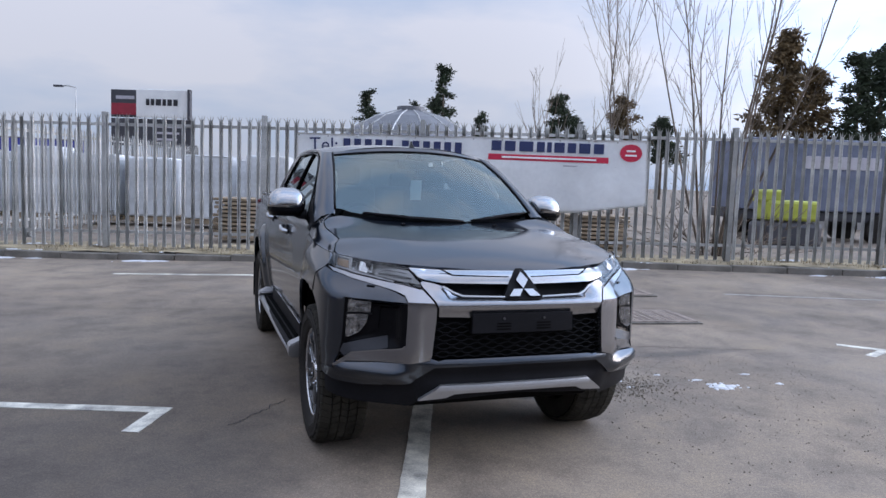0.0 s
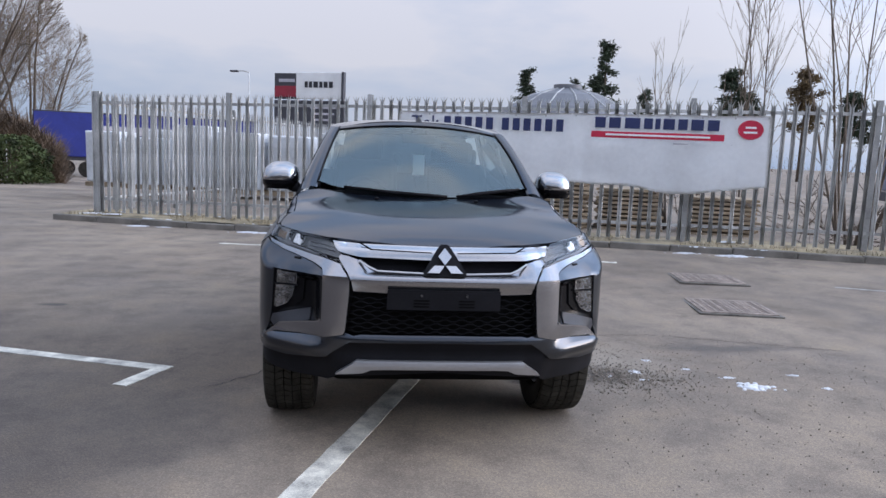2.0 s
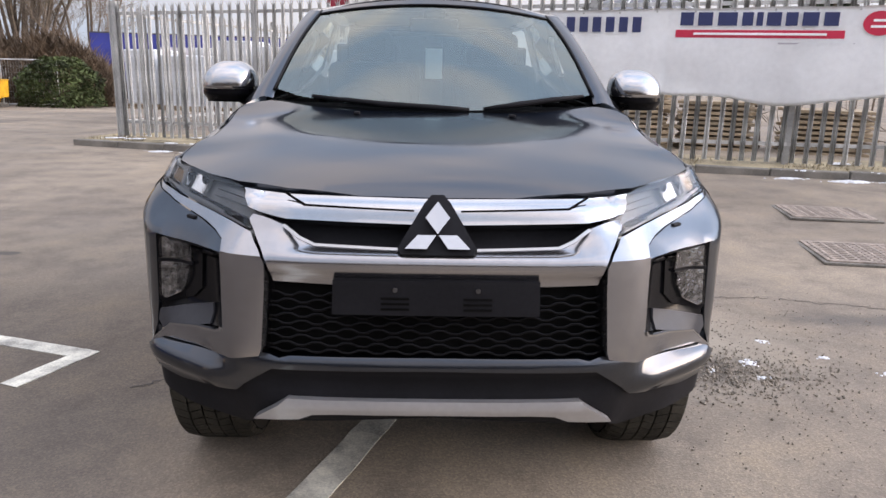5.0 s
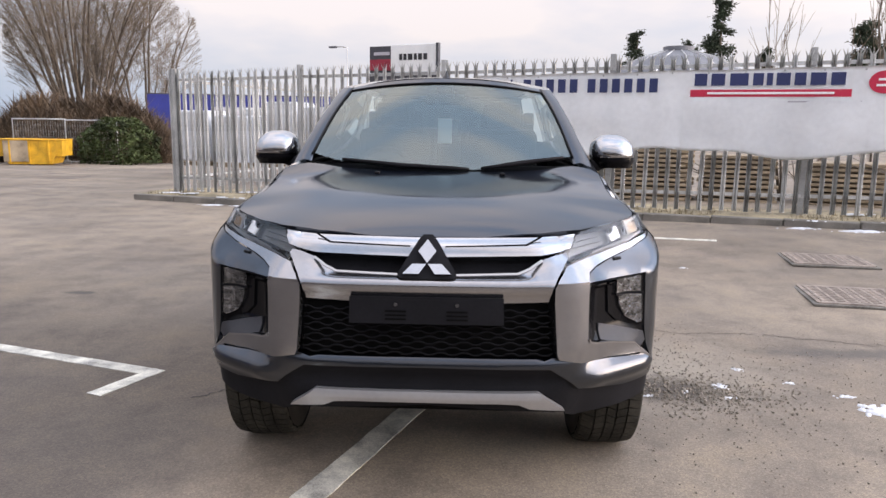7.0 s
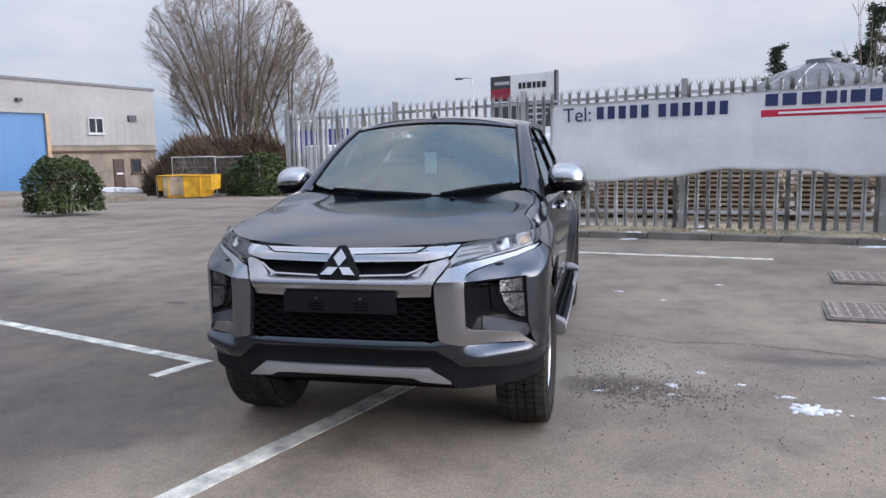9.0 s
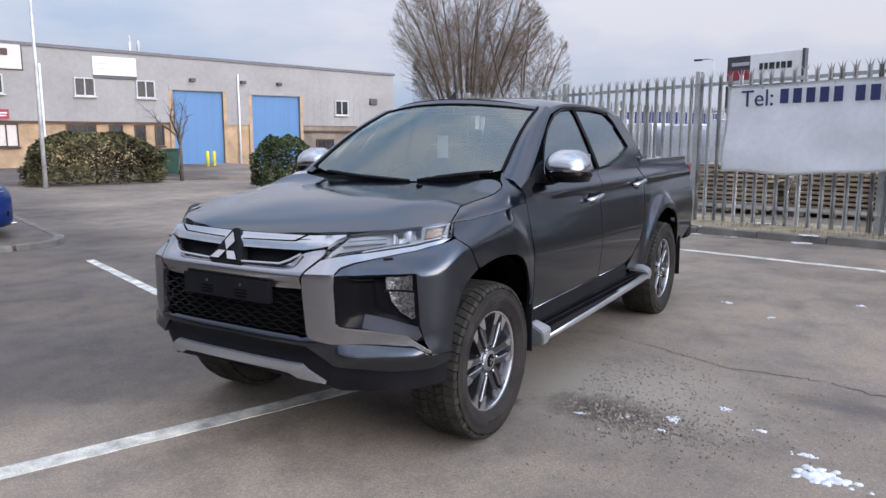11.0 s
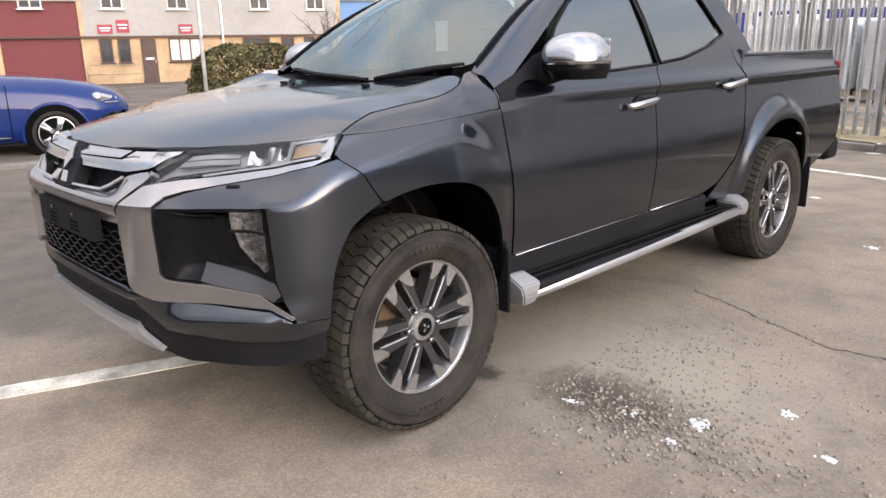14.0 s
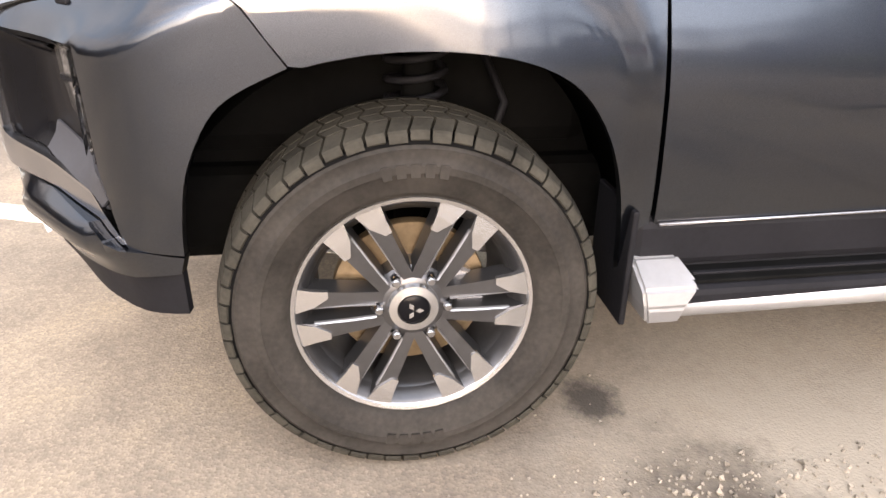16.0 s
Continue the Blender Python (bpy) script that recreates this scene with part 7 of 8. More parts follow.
    for x in (-0.105, 0.105):
        for z in (0.778, 0.792, 0.806):
            panel("plate_slot", [(x - 0.036, z), (x + 0.036, z), (x + 0.036, z + 0.006), (x - 0.036, z + 0.006)], nose, FR, DARK, ph, step=0.05, thick=0.003, lift=0.0145)
        q = nose(x, 0.832)
        part("plate_screw", tube([q + Vector((0, -0.012, 0)), q + Vector((0, -0.017, 0))], 0.006, 8), GUN, ph)
    # emblem kept as plain lozenges on a dark backing
    def badge(x, z):
        return nose(x, z) * 0.35 + Vector((x, line((0.91, 1.06), (-0.872, -0.782), z), z)) * 0.65
    em = panel("emblem_backing", symm([(0, 1.056), (0.016, 1.056), (0.034, 1.036), (0.1, 0.932), (0.092, 0.918), (0, 0.916)]), badge, FR, BLACK, t, step=0.03, thick=0.045, lift=0.01)
    for lz in ([(0, 1.036), (0.031, 0.998), (0, 0.961), (-0.031, 0.998)], [(0.003, 0.957), (0.05, 0.957), (0.082, 0.926), (0.027, 0.926)], [(-0.003, 0.957), (-0.027, 0.926), (-0.082, 0.926), (-0.05, 0.957)]):
        panel("emblem_lozenge", lz, badge, FR, CHROME, em, step=0.03, thick=0.02, lift=0.024)
    # mirrors
    for sg in (1, -1):
        m = part("door_mirror", tube([(0.80 * sg, 0.72, 1.225), (0.845 * sg, 0.73, 1.225), (0.88 * sg, 0.75, 1.235)], [0.035, 0.028, 0.024], 8), BLACK, t)

        def shell(z0, z1, mat, name, grow_=0.0):
            bm = bmesh.new()
            rows = []
            for i in range(15):
                k = 1 - (1 - i / 14) ** 1.6
                z = z0 + (z1 - z0) * k
                h = (z - 1.215) / 0.175
                ring = []
                for j in range(24):
                    a = j * math.tau / 24
                    cx, cy = math.cos(a), math.sin(a)
                    rx = 0.118 * (abs(cx) ** 0.75) * (1 if cx > 0 else -1)
                    ry = (0.15 if cy < 0 else 0.07) * (abs(cy) ** 0.68) * (1 if cy > 0 else -1)
                    q = math.sqrt(max(0.06, 1.0 - 0.94 * min(1.0, max(0.0, (h - 0.38) / 0.64)) ** 2.6)) - 0.16 * smooth(0.22, 0.0, h)
                    ring.append(bm.verts.new(((0.928 + (rx * q - 0.012 * h) + grow_ * cx) * sg, 0.79 + ry * q + 0.02 * (cx * 0.5 + 0.5) + grow_ * cy, z)))
                rows.append(ring)
            for a, b in zip(rows, rows[1:]):
                for j in range(24):
                    bm.faces.new((a[j], a[(j + 1) % 24], b[(j + 1) % 24], b[j])).smooth = True
            bm.faces.new(rows[0])
            bm.faces.new(rows[-1])
            bmesh.ops.recalc_face_normals(bm, faces=bm.faces[:])
            return part(name, bm, mat, m)
        shell(1.272, 1.392, CHROME, "mirror_cover", 0.002)
        shell(1.215, 1.275, GLOSSBLACK, "mirror_base")
        part("indicator", box((0.985 * sg, 0.742, 1.282), (0.09, 0.05, 0.014), 0.005), AMBER, m)
        part("mirror_glass", box((0.928 * sg, 0.862, 1.3), (0.18, 0.006, 0.13), 0.002), CHROME, m)
    # side steps
    for sg in (1, -1):
        st = part("side_step", box((0.835 * sg, 1.45, 0.405), (0.19, 1.95, 0.05), 0.015), BLACK, t)
        part("tread", box((0.835 * sg, 1.45, 0.433), (0.15, 1.8, 0.01), 0.003), DARK, st)
        for k in range(3):
            part("tread_rib", box(((0.79 + 0.045 * k) * sg, 1.45, 0.44), (0.012, 1.75, 0.006), 0.002), BLACK, st)
        part("edge_bar", tube([(0.908 * sg, 0.5, 0.385), (0.912 * sg, 1.0, 0.39), (0.912 * sg, 1.9, 0.408), (0.908 * sg, 2.4, 0.418)], [0.026, 0.026, 0.026, 0.026], 10), SATIN, st, "silver outer edge")
        for y, z in ((0.49, 0.402), (2.42, 0.437)):
            # wide shoulder, narrow foot, top leaning in towards the sill
            bm = bmesh.new()
            d = 1 if y < 1 else -1
            rings = []
            for dz, x, a, b in ((-0.052, 0.926, -0.022, 0.05), (-0.01, 0.938, -0.034, 0.058), (0.03, 0.93, -0.04, 0.085), (0.068, 0.855, -0.04, 0.06)):
                rings.append([bm.verts.new(v) for v in ((0.79 * sg, y + a * d, z + dz), (x * sg, y + a * d, z + dz), (x * sg, y + b * d, z + dz), (0.79 * sg, y + b * d, z + dz))])
            for lo, hi in zip(rings, rings[1:]):
                for i in range(4):
                    bm.faces.new((lo[i], lo[(i + 1) % 4], hi[(i + 1) % 4], hi[i]))
            bm.faces.new(rings[0])
            bm.faces.new(rings[-1])
            bmesh.ops.recalc_face_normals(bm, faces=bm.faces[:])
            bmesh.ops.bevel(bm, geom=bm.edges[:], offset=0.007, segments=2, affect="EDGES")
            part("end_cap", bm, SATIN, st, "silver end cap")
        part("sill", box((0.81 * sg, 1.28, 0.495), (0.08, 1.66, 0.11), 0.02), BLACK, t)
    # underside, liners, springs
    part("chassis", box((0, 1.65, 0.46), (1.05, 4.6, 0.22), 0.04), DARK, t)
    part("floor_pan", box((0, 1.55, 0.62), (1.5, 1.95, 0.14), 0.03), DARK, t)
    part("engine_bay", box((0, -0.05, 0.8), (0.95, 1.05, 0.42), 0.05), DARK, t)
    part("bed_floor", box((0, 3.3, 0.85), (1.1, 1.45, 0.5), 0.03), DARK, t)
    for sg in (1, -1):
        for cy, cz, r in ((0.01, 0.42, 0.5), (2.95, 0.4, 0.52)):
            bm = bmesh.new()
            rows = [[bm.verts.new((x * sg, cy + r * math.cos(radians(a)), cz + r * 0.98 * math.sin(radians(a)))) for a in range(0, 181 if cy > 1 else 166, 5)] for x in (0.45, 0.84)]
            for a, b, c, d in zip(rows[0], rows[0][1:], rows[1][1:], rows[1]):
                bm.faces.new((a, b, c, d)).smooth = True
            bm.faces.new(rows[0])
            part("arch_liner", bm, DARK, t)
        # front strut with its coil
        part("strut", tube([(0.57 * sg, 0.02, 0.45), (0.53 * sg, 0.06, 0.95)], 0.035, 10), DARK, t)
        coil = [((0.545 + 0.065 * math.cos(a / 10 * math.tau)) * sg, 0.04 + 0.065 * math.sin(a / 10 * math.tau), 0.62 + 0.0042 * a) for a in range(66)]
        part("coil_spring", tube(coil, 0.009, 5), BLACK, t)
        part("wishbone", tube([(0.3 * sg, -0.05, 0.34), (0.6 * sg, 0.0, 0.33)], 0.03, 8), DARK, t)
        part("brake_hose", tube([(0.5 * sg, 0.2, 0.82), (0.55 * sg, 0.24, 0.72), (0.62 * sg, 0.16, 0.55)], 0.01, 6), BLACK, t)
    part("axle", tube([(-0.7, 3.0, 0.385), (0.7, 3.0, 0.385)], 0.06, 10), DARK, t)
    return t


TRUCK = build_truck()


# ---- the pickup: wheels ----
def lathe(profile, n=72, m=None):
    """Turns a profile of (radius, x) round the wheel's x axis."""
    bm = bmesh.new()
    rows = [[bm.verts.new((x, r * math.cos(k * math.tau / n), r * math.sin(k * math.tau / n))) for k in range(n)] for r, x in profile]
    for a, b in zip(rows, rows[1:]):
        for k in range(n):
            bm.faces.new((a[k], a[(k + 1) % n], b[(k + 1) % n], b[k])).smooth = True
    bmesh.ops.recalc_face_normals(bm, faces=bm.faces[:])
    for e in bm.edges:
        if len(e.link_faces) == 2 and e.calc_face_angle() > 0.6:
            e.smooth = False
    return bm


def build_wheels():
    R, W = 0.386, 0.13
    protos = []

    def keep(name, bm, mat, label=""):
        ob = part(name, bm, mat, None, label)
        protos.append(ob)
        return ob
    rim = keep("wheel", lathe([(0.225, -0.1), (0.212, -0.09), (0.2, 0.0), (0.205, 0.06), (0.222, 0.082), (0.236, 0.088), (0.243, 0.098), (0.24, 0.104), (0.232, 0.1), (0.226, 0.092), (0.214, 0.075), (0.195, 0.0), (0.19, -0.09)]), GUN, "alloy wheel with twin machined spokes")
    prof = [(0.236, -0.1), (0.25, -0.118), (0.29, -W), (0.335, -W - 0.002), (0.36, -0.122), (0.364, -0.11), (0.3665, -0.08), (0.3665, 0), (0.3665, 0.08), (0.364, 0.11), (0.36, 0.122), (0.349, 0.129), (0.346, 0.132), (0.335, W), (0.318, 0.1315), (0.314, 0.1345), (0.30, 0.1335), (0.296, 0.13), (0.262, 0.124), (0.25, 0.114), (0.243, 0.1)]
    keep("tyre", lathe(prof, 96), M["rubber"])
    # shade of the grooves, put in as a near-black band over the crown
    keep("tread_groove", lathe([(0.352, -0.1285), (0.3602, -0.1228), (0.3648, -0.11), (0.3672, -0.08), (0.3672, 0.08), (0.3648, 0.11), (0.3602, 0.1228), (0.3525, 0.1282)], 96), DARK)
    # tread: staggered lugs over the crown and shoulder lugs that run down the sidewall
    bm = bmesh.new()
    n = 58
    pitch = math.tau / n

    def wave(x):
        return pitch * line((-0.118, -0.067, -0.021, 0.021, 0.067, 0.118), (0.0, 0.34, -0.06, 0.34, -0.06, 0.28), x)
    for i in range(n):
        a, da = i * pitch, 0.43 * pitch
        for x0, x1 in ((-0.118, -0.07), (-0.064, -0.024), (-0.018, 0.018), (0.024, 0.064), (0.07, 0.118)):
            corners = []
            for x in (x0, x1):
                rtop = R if abs(x) < 0.09 else R - 0.009
                for ang in (a - da + wave(x), a + da + wave(x)):
                    corners.append([bm.verts.new((x, r * math.cos(ang), r * math.sin(ang))) for r in (0.36 if abs(x) > 0.09 else 0.363, rtop)])
            (a0, a1), (b0, b1), (c0, c1), (d0, d1) = corners
            for q in ((a1, b1, d1, c1), (a0, a1, c1, c0), (b0, d0, d1, b1), (a0, b0, b1, a1), (c0, c1, d1, d0)):
                bm.faces.new(q)
        for sg in (1, -1):
            # the shoulder lug: rounded over the edge, then down the sidewall, longer on every other one
            end, w = (0.357, 0.1292) if i % 2 else (0.3615, 0.1278), wave(0.118 * sg)
            q = []
            for r, x in ((0.377, 0.118), (0.373, 0.1225), (0.367, 0.1258), end, (end[0] - 0.003, 0.124)):
                q.append([[bm.verts.new((xx * sg, r * math.cos(a + w + d), r * math.sin(a + w + d))) for xx in (x, x - 0.006)] for d in (-da, da)])
            for p0, p1 in zip(q, q[1:]):
                bm.faces.new((p0[0][0], p0[1][0], p1[1][0], p1[0][0]))
                bm.faces.new((p0[0][1], p0[0][0], p1[0][0], p1[0][1]))
                bm.faces.new((p0[1][0], p0[1][1], p1[1][1], p1[1][0]))
    bmesh.ops.recalc_face_normals(bm, faces=bm.faces[:])
    keep("tread", bm, M["tread"])
    # raised marks on the sidewall, worn past reading
    for a0 in (90, 270):
        for i in range(5):
            bm = bmesh.new()
            a1, da = radians(a0 + (i - 2) * 5), radians(1.7)
            q = [[bm.verts.new((x, r * math.cos(a), r * math.sin(a))) for r, a in ((0.292, a1 - da), (0.318, a1 - da), (0.318, a1 + da), (0.292, a1 + da))] for x in (0.126, 0.1352)]
            bm.faces.new(q[1])
            for k in range(4):
                bm.faces.new((q[0][k], q[0][(k + 1) % 4], q[1][(k + 1) % 4], q[1][k]))
            bmesh.ops.recalc_face_normals(bm, faces=bm.faces[:])
            keep("sidewall_mark", bm, M["rubber"])
    keep("rim_lip", lathe([(0.231, 0.097), (0.2365, 0.1065), (0.244, 0.1085), (0.249, 0.101)], 72), ALLOY, "bright machined rim lip")

    def arm(a, out_off, in_off):
        """One spoke: a deep tapering bar, its bright face widening to a wedge at the rim."""
        bm = bmesh.new()
        bt = bmesh.new()
        ca, sa = math.cos(a), math.sin(a)

        def pt(r, w, x):
            return Vector((x, r * ca - w * sa, r * sa + w * ca))
        rows = []
        for r, wl, wr, x in ((0.055, in_off - 0.014, in_off + 0.014, 0.088), (0.12, in_off * 0.6 + out_off * 0.4 - 0.018, in_off * 0.6 + out_off * 0.4 + 0.018, 0.094), (0.19, out_off - 0.021, out_off + 0.021, 0.098), (0.228, out_off - 0.024, out_off + 0.026, 0.098)):
            rows.append([bm.verts.new(pt(r, w, xx)) for w, xx in ((wl, 0.045), (wl + 0.003, x), (wr - 0.003, x), (wr, 0.045))])
        for p0, p1 in zip(rows, rows[1:]):
            for k in range(4):
                bm.faces.new((p0[k], p0[(k + 1) % 4], p1[(k + 1) % 4], p1[k]))
        bm.faces.new(rows[0])
        bm.faces.new(rows[-1])
        bmesh.ops.recalc_face_normals(bm, faces=bm.faces[:])
        s = 1 if out_off > 0 else -1
        o = out_off
        prof_ = [(0.168, o + s * 0.004, o + s * 0.018), (0.197, o - s * 0.014, o + s * 0.022), (0.234, o - s * 0.024, o + s * 0.031)]
        top = [[bt.verts.new(pt(r, w, 0.0995 + (0.003 if k else 0.0015))) for w in (w0, w1)] + [bt.verts.new(pt(r, w, 0.09)) for w in (w1, w0)] for k, (r, w0, w1) in enumerate(prof_)]
        for p0, p1 in zip(top, top[1:]):
            for k in range(4):
                bt.faces.new((p0[k], p0[(k + 1) % 4], p1[(k + 1) % 4], p1[k]))
        bt.faces.new(top[0])
        bt.faces.new(top[-1])
        bmesh.ops.recalc_face_normals(bt, faces=bt.faces[:])
        # bright machined line along the edge that faces its twin
        be = bmesh.new()
        strip_ = [[be.verts.new(pt(r, w, x)) for w, x in ((c - s * 0.0155, 0.0955), (c - s * 0.0128, 0.0985), (c - s * 0.0128, 0.088), (c - s * 0.0155, 0.088))] for r, c in ((0.075, in_off * 0.85 + o * 0.15), (0.13, in_off * 0.55 + o * 0.45), (0.20, o - s * 0.004))]
        for p0, p1 in zip(strip_, strip_[1:]):
            for k in range(4):
                be.faces.new((p0[k], p0[(k + 1) % 4], p1[(k + 1) % 4], p1[k]))
        be.faces.new(strip_[0])
        be.faces.new(strip_[-1])
        bmesh.ops.recalc_face_normals(be, faces=be.faces[:])
        return bm, bt, be
    for i in range(6):
        a = radians(60 * i + 1.5)
        for s in (-1, 1):
            b1, b2, b3 = arm(a, 0.036 * s, 0.026 * s)
            keep("spoke", b1, GUN)
            keep("spoke_face", b2, ALLOY, "bright machined spoke face")
            keep("spoke_edge", b3, SATIN)
    keep("hub", lathe([(0.001, 0.092), (0.05, 0.092), (0.066, 0.088), (0.085, 0.07), (0.09, 0.03), (0.001, 0.03)], 36), GUN)
    keep("hub_ring", lathe([(0.034, 0.092), (0.034, 0.104), (0.05, 0.101), (0.055, 0.09)], 36), ALLOY)
    keep("centre_cap", lathe([(0.001, 0.108), (0.022, 0.107), (0.031, 0.103), (0.033, 0.09)], 30), GLOSSBLACK, "black centre cap")
    bm = bmesh.new()
    for k in range(3):
        c, s = math.cos(radians(120 * k)), math.sin(radians(120 * k))
        add_prism(bm, [(a * c - b * s, a * s + b * c) for a, b in ((0.002, 0.0), (0.011, 0.0055), (0.02, 0.0), (0.011, -0.0055))], 0.106, 0.1095, "x")
    keep("cap_emblem", bm, ALLOY)
    for i in range(6):
        a = radians(60 + 60 * i)
        c = (0.07 * math.cos(a), 0.07 * math.sin(a))
        keep("wheel_nut", tube([(0.07, *c), (0.1, *c), (0.106, *c)], [0.0105, 0.0105, 0.007], 6), CHROME)
    keep("valve", tube([(0.09, -0.12, -0.165), (0.1, -0.116, -0.158)], 0.004, 6), BLACK)
    disc = lathe([(0.08, 0.03), (0.16, 0.03), (0.162, 0.026), (0.162, 0.006), (0.08, 0.006)], 48)
    keep("brake_disc", disc, DISC)
    bm = bmesh.new()
    add_prism(bm, [(0.06, 0.09), (0.13, 0.05), (0.165, -0.02), (0.16, -0.07), (0.1, -0.06), (0.085, 0.01)], 0.0, 0.055, "x")
    bmesh.ops.bevel(bm, geom=bm.edges[:], offset=0.008, segments=1, affect="EDGES")
    keep("brake_caliper", bm, SHIELD)
    for i, (x, y, left) in enumerate(((0.755, 0.0, True), (-0.755, 0.0, False), (0.755, 3.0, True), (-0.755, 3.0, False))):
        m = Matrix.Translation((x, y, 0.382)) @ (Matrix() if left else Matrix.Rotation(math.pi, 4, "Z")) @ Matrix.Rotation(radians(0.0 if i == 0 else 23 * i), 4, "X")
        if i == 0:
            for o in protos:
                o.parent = TRUCK if o is rim else rim
            rim.matrix_basis = m
        else:
            w = share("wheel", rim, TRUCK, m)
            tagged(w, "alloy wheel with twin machined spokes")
            for o in protos[1:]:
                q = share(o.name.split(".")[0], o, w)
                if "label" in o:
                    tagged(q, o["label"])


build_wheels()


# ---- the pickup: cabin ----
def build_cabin(t):
    part("dashboard", box((0, 0.78, 1.08), (1.42, 0.5, 0.24), 0.08), BLACK, t)
    part("dash_top", box((0, 0.62, 1.19), (1.38, 0.42, 0.05), 0.02), BLACK, t)
    ring = [(-0.36 + 0.18 * math.cos(a / 24 * math.tau), 1.06 + 0.06 * math.sin(a / 24 * math.tau), 1.12 + 0.17 * math.sin(a / 24 * math.tau)) for a in range(25)]
    w = part("steering_wheel", tube(ring, 0.016, 8), BLACK, t)
    part("wheel_boss", box((-0.36, 1.05, 1.12), (0.12, 0.05, 0.09), 0.02), BLACK, w)
    part("wheel_arm", box((-0.36, 1.055, 1.12), (0.34, 0.025, 0.035), 0.008), BLACK, w)
    for x, y, wd in ((-0.36, 1.42, 0.5), (0.36, 1.42, 0.5), (-0.36, 2.2, 0.6), (0.36, 2.2, 0.6)):
        s = part("seat", box((x, y - 0.1, 0.8), (wd, 0.5, 0.16), 0.05), SEAT, t)
        part("seat_back", box((0, 0, 0.3), (wd * 0.94, 0.12, 0.6), 0.05, Matrix.Translation((x, y + 0.13, 0.82)) @ Matrix.Rotation(radians(-12), 4, "X")), SEAT, s)
        part("head_restraint", box((x, y + 0.29, 1.5 if y < 2 else 1.45), (0.26, 0.09, 0.17), 0.04), SEAT, s)
        for dx in (-0.06, 0.06):
            part("restraint_post", tube([(x + dx, y + 0.26, 1.36), (x + dx, y + 0.285, 1.48)], 0.007, 6), CHROME, s)
    part("door_lining", box((0.76, 1.4, 0.95), (0.04, 1.8, 0.5), 0.015), BLACK, t)
    part("door_lining", box((-0.76, 1.4, 0.95), (0.04, 1.8, 0.5), 0.015), BLACK, t)
    part("headlining", box((0, 1.82, 1.655), (1.0, 1.0, 0.02), 0.008), material("pale_headlining", (0.42, 0.41, 0.39), 0.95), t)
    part("rear_view_mirror", box((0, 1.02, 1.58), (0.23, 0.03, 0.065), 0.012), BLACK, t)
    part("sensor_pod", box((0, 1.03, 1.63), (0.1, 0.08, 0.04), 0.012), BLACK, t)
    part("hanging_card", box((0, 0.94, 1.4), (0.08, 0.004, 0.14), 0.001, Matrix.Translation((0, 0, 0))), CARD, t, "white card hanging behind the windscreen")
    for sg in (1, -1):
        part("grab_handle", tube([(0.6 * sg, 0.86, 1.36), (0.585 * sg, 0.9, 1.41), (0.565 * sg, 1.0, 1.5), (0.575 * sg, 1.06, 1.53)], 0.014, 8), SATIN, t)


build_cabin(TRUCK)


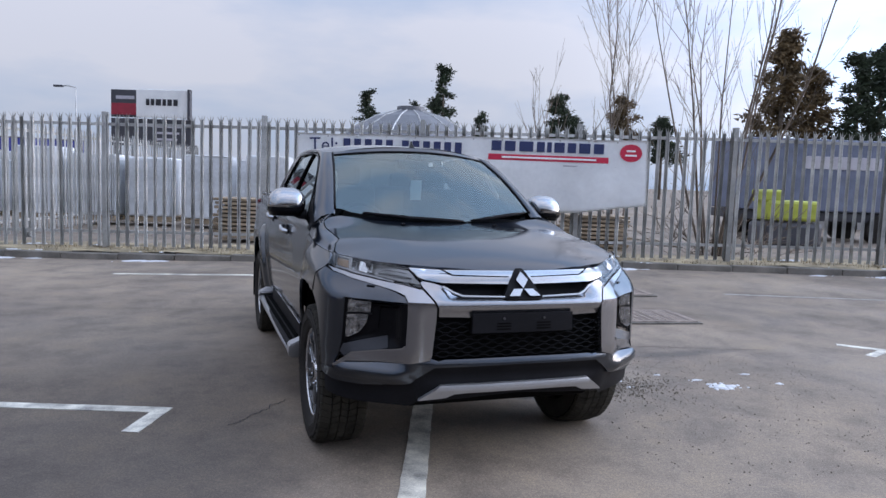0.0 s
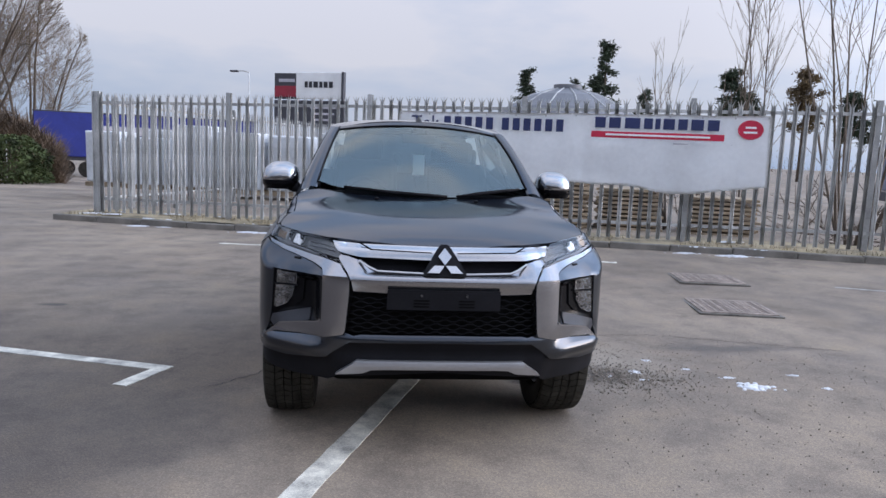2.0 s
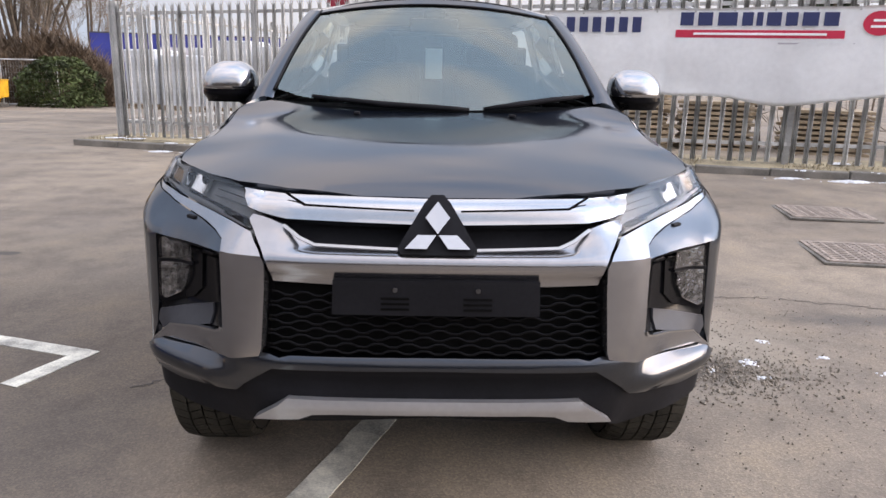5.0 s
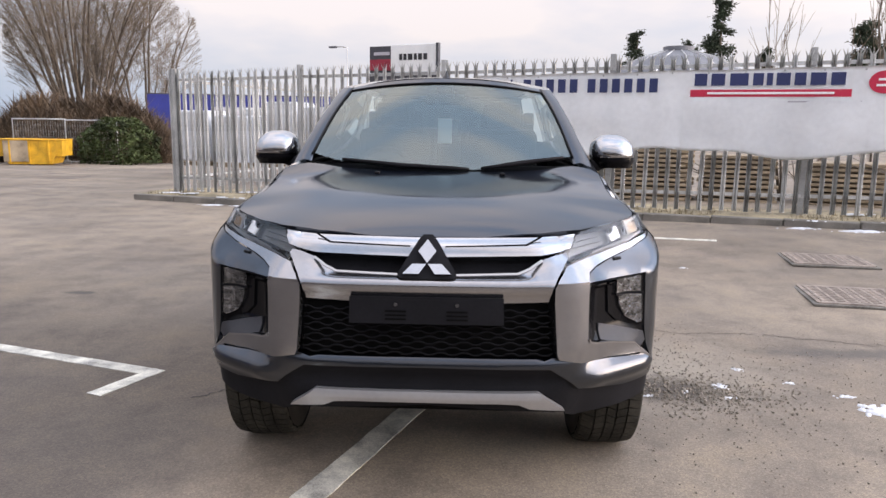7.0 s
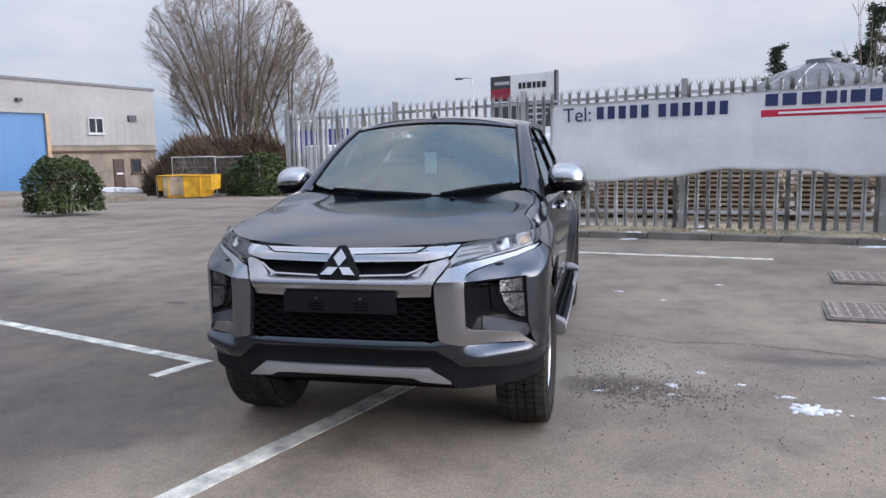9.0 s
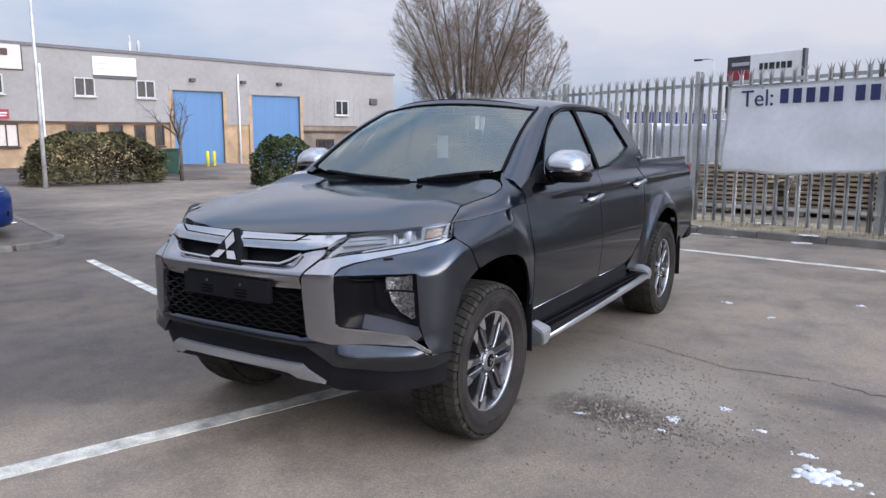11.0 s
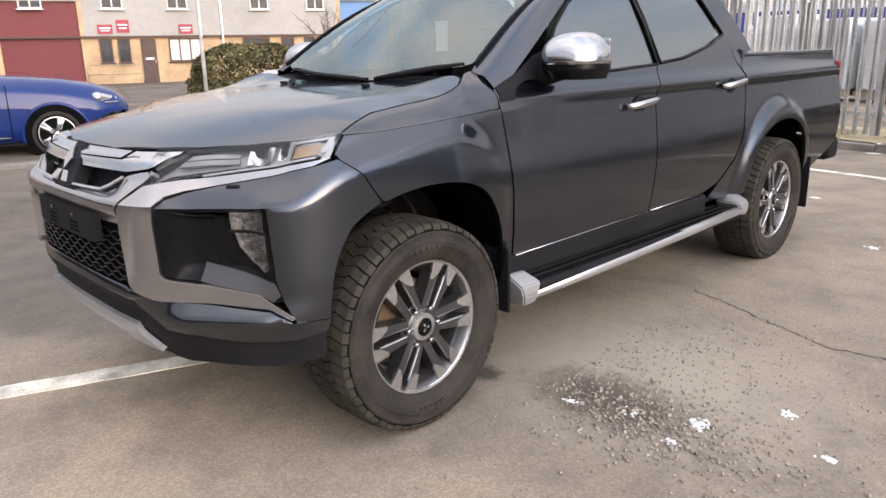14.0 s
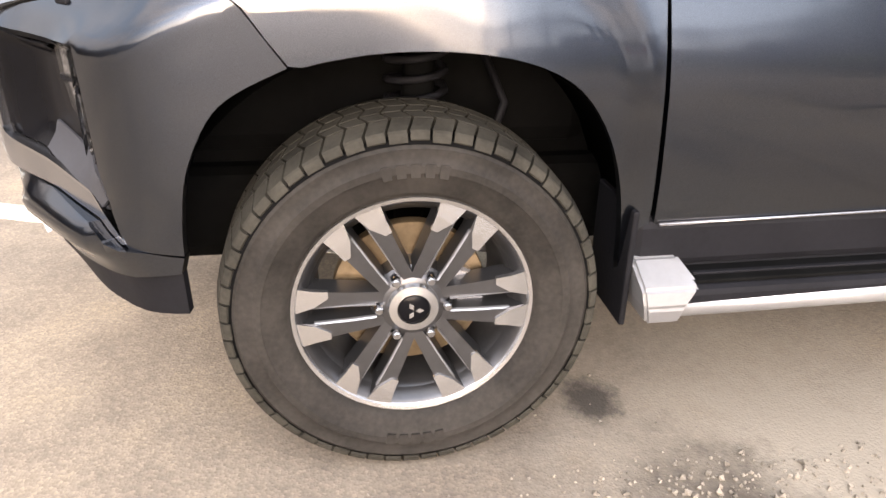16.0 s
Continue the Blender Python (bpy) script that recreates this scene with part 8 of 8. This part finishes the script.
# ---- blue hatchback parked by the pavement ----
def build_hatchback():
    c = thing("hatchback_car", "glossy deep blue hatchback parked nose out beside the kerb", "car", site(-9.25, -1.15, 0.0, 90) @ Matrix.Diagonal((1.12, 1.1, 1.1, 1)))
    blue = material("deep_blue_car_paint", (0.003, 0.019, 0.105), 0.4, metal=0.0, var=0.08, scale=3, fine=300, coat=0.6, spec=0.08)
    # stations along the car: x, half width, sill height, shoulder height, top height
    st = [(0.84, 0.50, 0.26, 0.50, 0.60), (0.80, 0.66, 0.22, 0.56, 0.68), (0.68, 0.78, 0.2, 0.64, 0.78), (0.45, 0.86, 0.2, 0.70, 0.86), (0.1, 0.89, 0.2, 0.78, 0.93), (-0.3, 0.895, 0.2, 0.83, 0.97), (-0.7, 0.89, 0.2, 0.86, 1.0),
          (-1.2, 0.885, 0.2, 0.88, 0.98), (-1.9, 0.885, 0.2, 0.9, 1.0), (-2.4, 0.89, 0.2, 0.93, 1.02), (-2.8, 0.885, 0.22, 0.93, 1.03), (-3.08, 0.82, 0.26, 0.92, 1.02), (-3.2, 0.66, 0.32, 0.88, 0.98)]
    bm = bmesh.new()
    rows = []
    for x, w, s, sh, tp in st:
        half = [(w * 0.86, s), (w * 0.965, s + 0.05), (w, s + 0.2), (w * 0.985, (s + sh) / 2 + 0.08), (w * 0.995, sh - 0.03), (w * 0.96, sh + 0.02), (w * 0.86, tp - 0.02), (w * 0.5, tp + 0.012), (0, tp + 0.02)]
        ring = half + [(-y, z) for y, z in reversed(half[:-1])]
        rows.append([bm.verts.new((x, y, z)) for y, z in ring])
    for a, b in zip(rows, rows[1:]):
        for k in range(len(a) - 1):
            bm.faces.new((a[k], a[k + 1], b[k + 1], b[k])).smooth = True
        bm.faces.new((a[-1], a[0], b[0], b[-1]))
    bm.faces.new(rows[0])
    bm.faces.new(rows[-1][::-1])
    bmesh.ops.recalc_face_normals(bm, faces=bm.faces[:])
    part("body", bm, blue, c)
    # cabin glass and roof
    bm = bmesh.new()
    foot = [(-0.62, 0.7), (-0.72, 0.8), (-1.4, 0.83), (-2.3, 0.82), (-2.95, 0.76), (-3.08, 0.6)]
    head = [(-1.38, 0.5), (-1.42, 0.56), (-1.7, 0.6), (-2.3, 0.58), (-2.72, 0.54), (-2.78, 0.45)]
    lo = [bm.verts.new((x, y * sg, 0.96)) for sg, seq in ((1, foot), (-1, foot[::-1])) for x, y in seq]
    hi = [bm.verts.new((x, y * sg, 1.38)) for sg, seq in ((1, head), (-1, head[::-1])) for x, y in seq]
    for k in range(12):
        bm.faces.new((lo[k], lo[(k + 1) % 12], hi[(k + 1) % 12], hi[k]))
    part("window_glass", bm, glass_material("car_window_glass", (0.45, 0.48, 0.48), 0.0, 1.0), c)
    bm = bmesh.new()
    rr = []
    for k, z in ((1.0, 1.375), (0.97, 1.405), (0.75, 1.43), (0.3, 1.445)):
        rr.append([bm.verts.new((-2.05 + (x + 2.05) * (k if k < 1 else 1.02), y * sg * k, z)) for sg, seq in ((1, head), (-1, head[::-1])) for x, y in seq])
    for a, b in zip(rr, rr[1:]):
        for k in range(12):
            bm.faces.new((a[k], a[(k + 1) % 12], b[(k + 1) % 12], b[k])).smooth = True
    bm.faces.new(rr[-1])
    bmesh.ops.recalc_face_normals(bm, faces=bm.faces[:])
    part("roof", bm, blue, c)
    for sg in (1, -1):
        for name, i, r in (("a_pillar", 1, 0.035), ("b_pillar", 2, 0.03), ("c_pillar", 4, 0.07)):
            x0, y0 = foot[i] if i != 2 else (-1.62, 0.83)
            x1, y1 = head[i] if i != 2 else (-1.78, 0.6)
            part(name, tube([(x0, y0 * sg, 0.95), ((x0 + x1) / 2, (y0 + y1) / 2 * sg + 0.012 * sg, 1.18), (x1, y1 * sg, 1.39)], [r * 1.2, r, r], 8), blue if name != "b_pillar" else GLOSSBLACK, c)
        part("window_strip", tube([(-0.75, 0.85 * sg, 0.965), (-1.6, 0.862 * sg, 0.97), (-2.8, 0.84 * sg, 0.99)], 0.012, 6), GLOSSBLACK, c)
        part("sill_strip", tube([(-0.5, 0.888 * sg, 0.285), (-1.2, 0.893 * sg, 0.28), (-2.1, 0.89 * sg, 0.285)], 0.013, 6), CHROME, c, "bright strip along the sill")
        m = part("door_mirror", box((-0.86, 0.99 * sg, 1.03), (0.12, 0.2, 0.13), 0.04), blue, c)
        part("mirror_foot", box((-0.84, 0.9 * sg, 0.98), (0.09, 0.1, 0.05), 0.015), GLOSSBLACK, m)
        part("door_handle", box((-1.62, 0.9 * sg, 0.83), (0.17, 0.03, 0.03), 0.01), blue, c)
        for x in (-0.48, -1.66):
            part("door_gap", box((x, 0.886 * sg, 0.6), (0.008, 0.02, 0.62)), DARK, c)
        h = part("headlamp", box((0, 0, 0), (0.34, 0.16, 0.13), 0.05, Matrix.Translation((0.56, 0.70 * sg, 0.70)) @ Matrix.Rotation(radians(-38 * sg), 4, "Z") @ Matrix.Rotation(radians(12), 4, "Y")), REFLECTOR, c, "clear headlamp with a bright light guide")
        part("light_guide", box((0, 0, 0), (0.2, 0.17, 0.025), 0.01, Matrix.Translation((0.6, 0.705 * sg, 0.655)) @ Matrix.Rotation(radians(-38 * sg), 4, "Z")), CHROME, h)
        part("fog_slot", box((0.72, 0.62 * sg, 0.38), (0.1, 0.2, 0.07), 0.02), GLOSSBLACK, c)
        part("tail_lamp", box((-3.12, 0.68 * sg, 0.83), (0.14, 0.25, 0.14), 0.03), REDLENS, c)
        for x in (0.0, -2.58):
            bm = bmesh.new()
            add_prism(bm, arc(x, 0.3, 0.365, 0, 360, 28)[:-1], 0.80 * sg, 0.902 * sg, "y")
            part("wheel_arch", bm, DARK, c)
            bm = bmesh.new()
            ring = [(x + 0.372 * math.cos(radians(a)), 0.895 * sg, 0.3 + 0.372 * math.sin(radians(a))) for a in range(-15, 196, 10)]
            part("arch_lip", tube(ring, 0.022, 6), blue, c)
    part("lower_grille", box((0.815, 0, 0.34), (0.04, 0.9, 0.14), 0.02), GLOSSBLACK, c)
    part("upper_grille", box((0.835, 0, 0.55), (0.03, 0.7, 0.1), 0.02), GLOSSBLACK, c)
    part("front_splitter", box((0.78, 0, 0.235), (0.16, 1.2, 0.03), 0.01), CHROME, c)
    part("dash", box((-0.95, 0, 0.95), (0.4, 1.4, 0.12), 0.04), BLACK, c)
    for y in (-0.36, 0.36):
        s = part("seat", box((-1.75, y, 0.95), (0.14, 0.46, 0.6), 0.05), SEAT, c)
        part("head_restraint", box((-1.8, y, 1.28), (0.09, 0.25, 0.15), 0.03), SEAT, s)
    part("underbody", box((-1.2, 0, 0.26), (3.4, 1.5, 0.14), 0.03), DARK, c)
    tyre = rim = None
    spokes = []
    for x, y in ((0, -0.80), (0, 0.80), (-2.58, -0.80), (-2.58, 0.80)):
        m = Matrix.Translation((x, y, 0.305)) @ Matrix.Rotation(radians(-90 if y < 0 else 90), 4, "Z")
        if tyre is None:
            tyre = part("wheel", lathe([(0.2, -0.09), (0.27, -0.105), (0.3, -0.09), (0.307, 0), (0.3, 0.09), (0.27, 0.105), (0.21, 0.1), (0.2, 0.08)], 40), M["rubber"], c)
            tyre.matrix_basis = m
            spokes.append(part("rim", lathe([(0.205, 0.085), (0.212, 0.104), (0.2, 0.106), (0.19, 0.07), (0.05, 0.05), (0.001, 0.05)], 40), SATIN, tyre))
            for i in range(5):
                for s in (-0.11, 0.11):
                    a = i * math.tau / 5 + s
                    d = Vector((0, math.cos(a), math.sin(a)))
                    spokes.append(part("spoke", tube([Vector((0.1, 0, 0)) + d * 0.03, Vector((0.104, 0, 0)) + d * 0.12, Vector((0.1, 0, 0)) + d * 0.203], [0.03, 0.026, 0.036], 5), ALLOY, tyre))
            spokes.append(part("hub_cap", lathe([(0.001, 0.122), (0.03, 0.12), (0.04, 0.1)], 20), ALLOY, tyre))
        else:
            w = share("wheel", tyre, c, m)
            for o in spokes:
                share(o.name.split(".")[0], o, w)


build_hatchback()
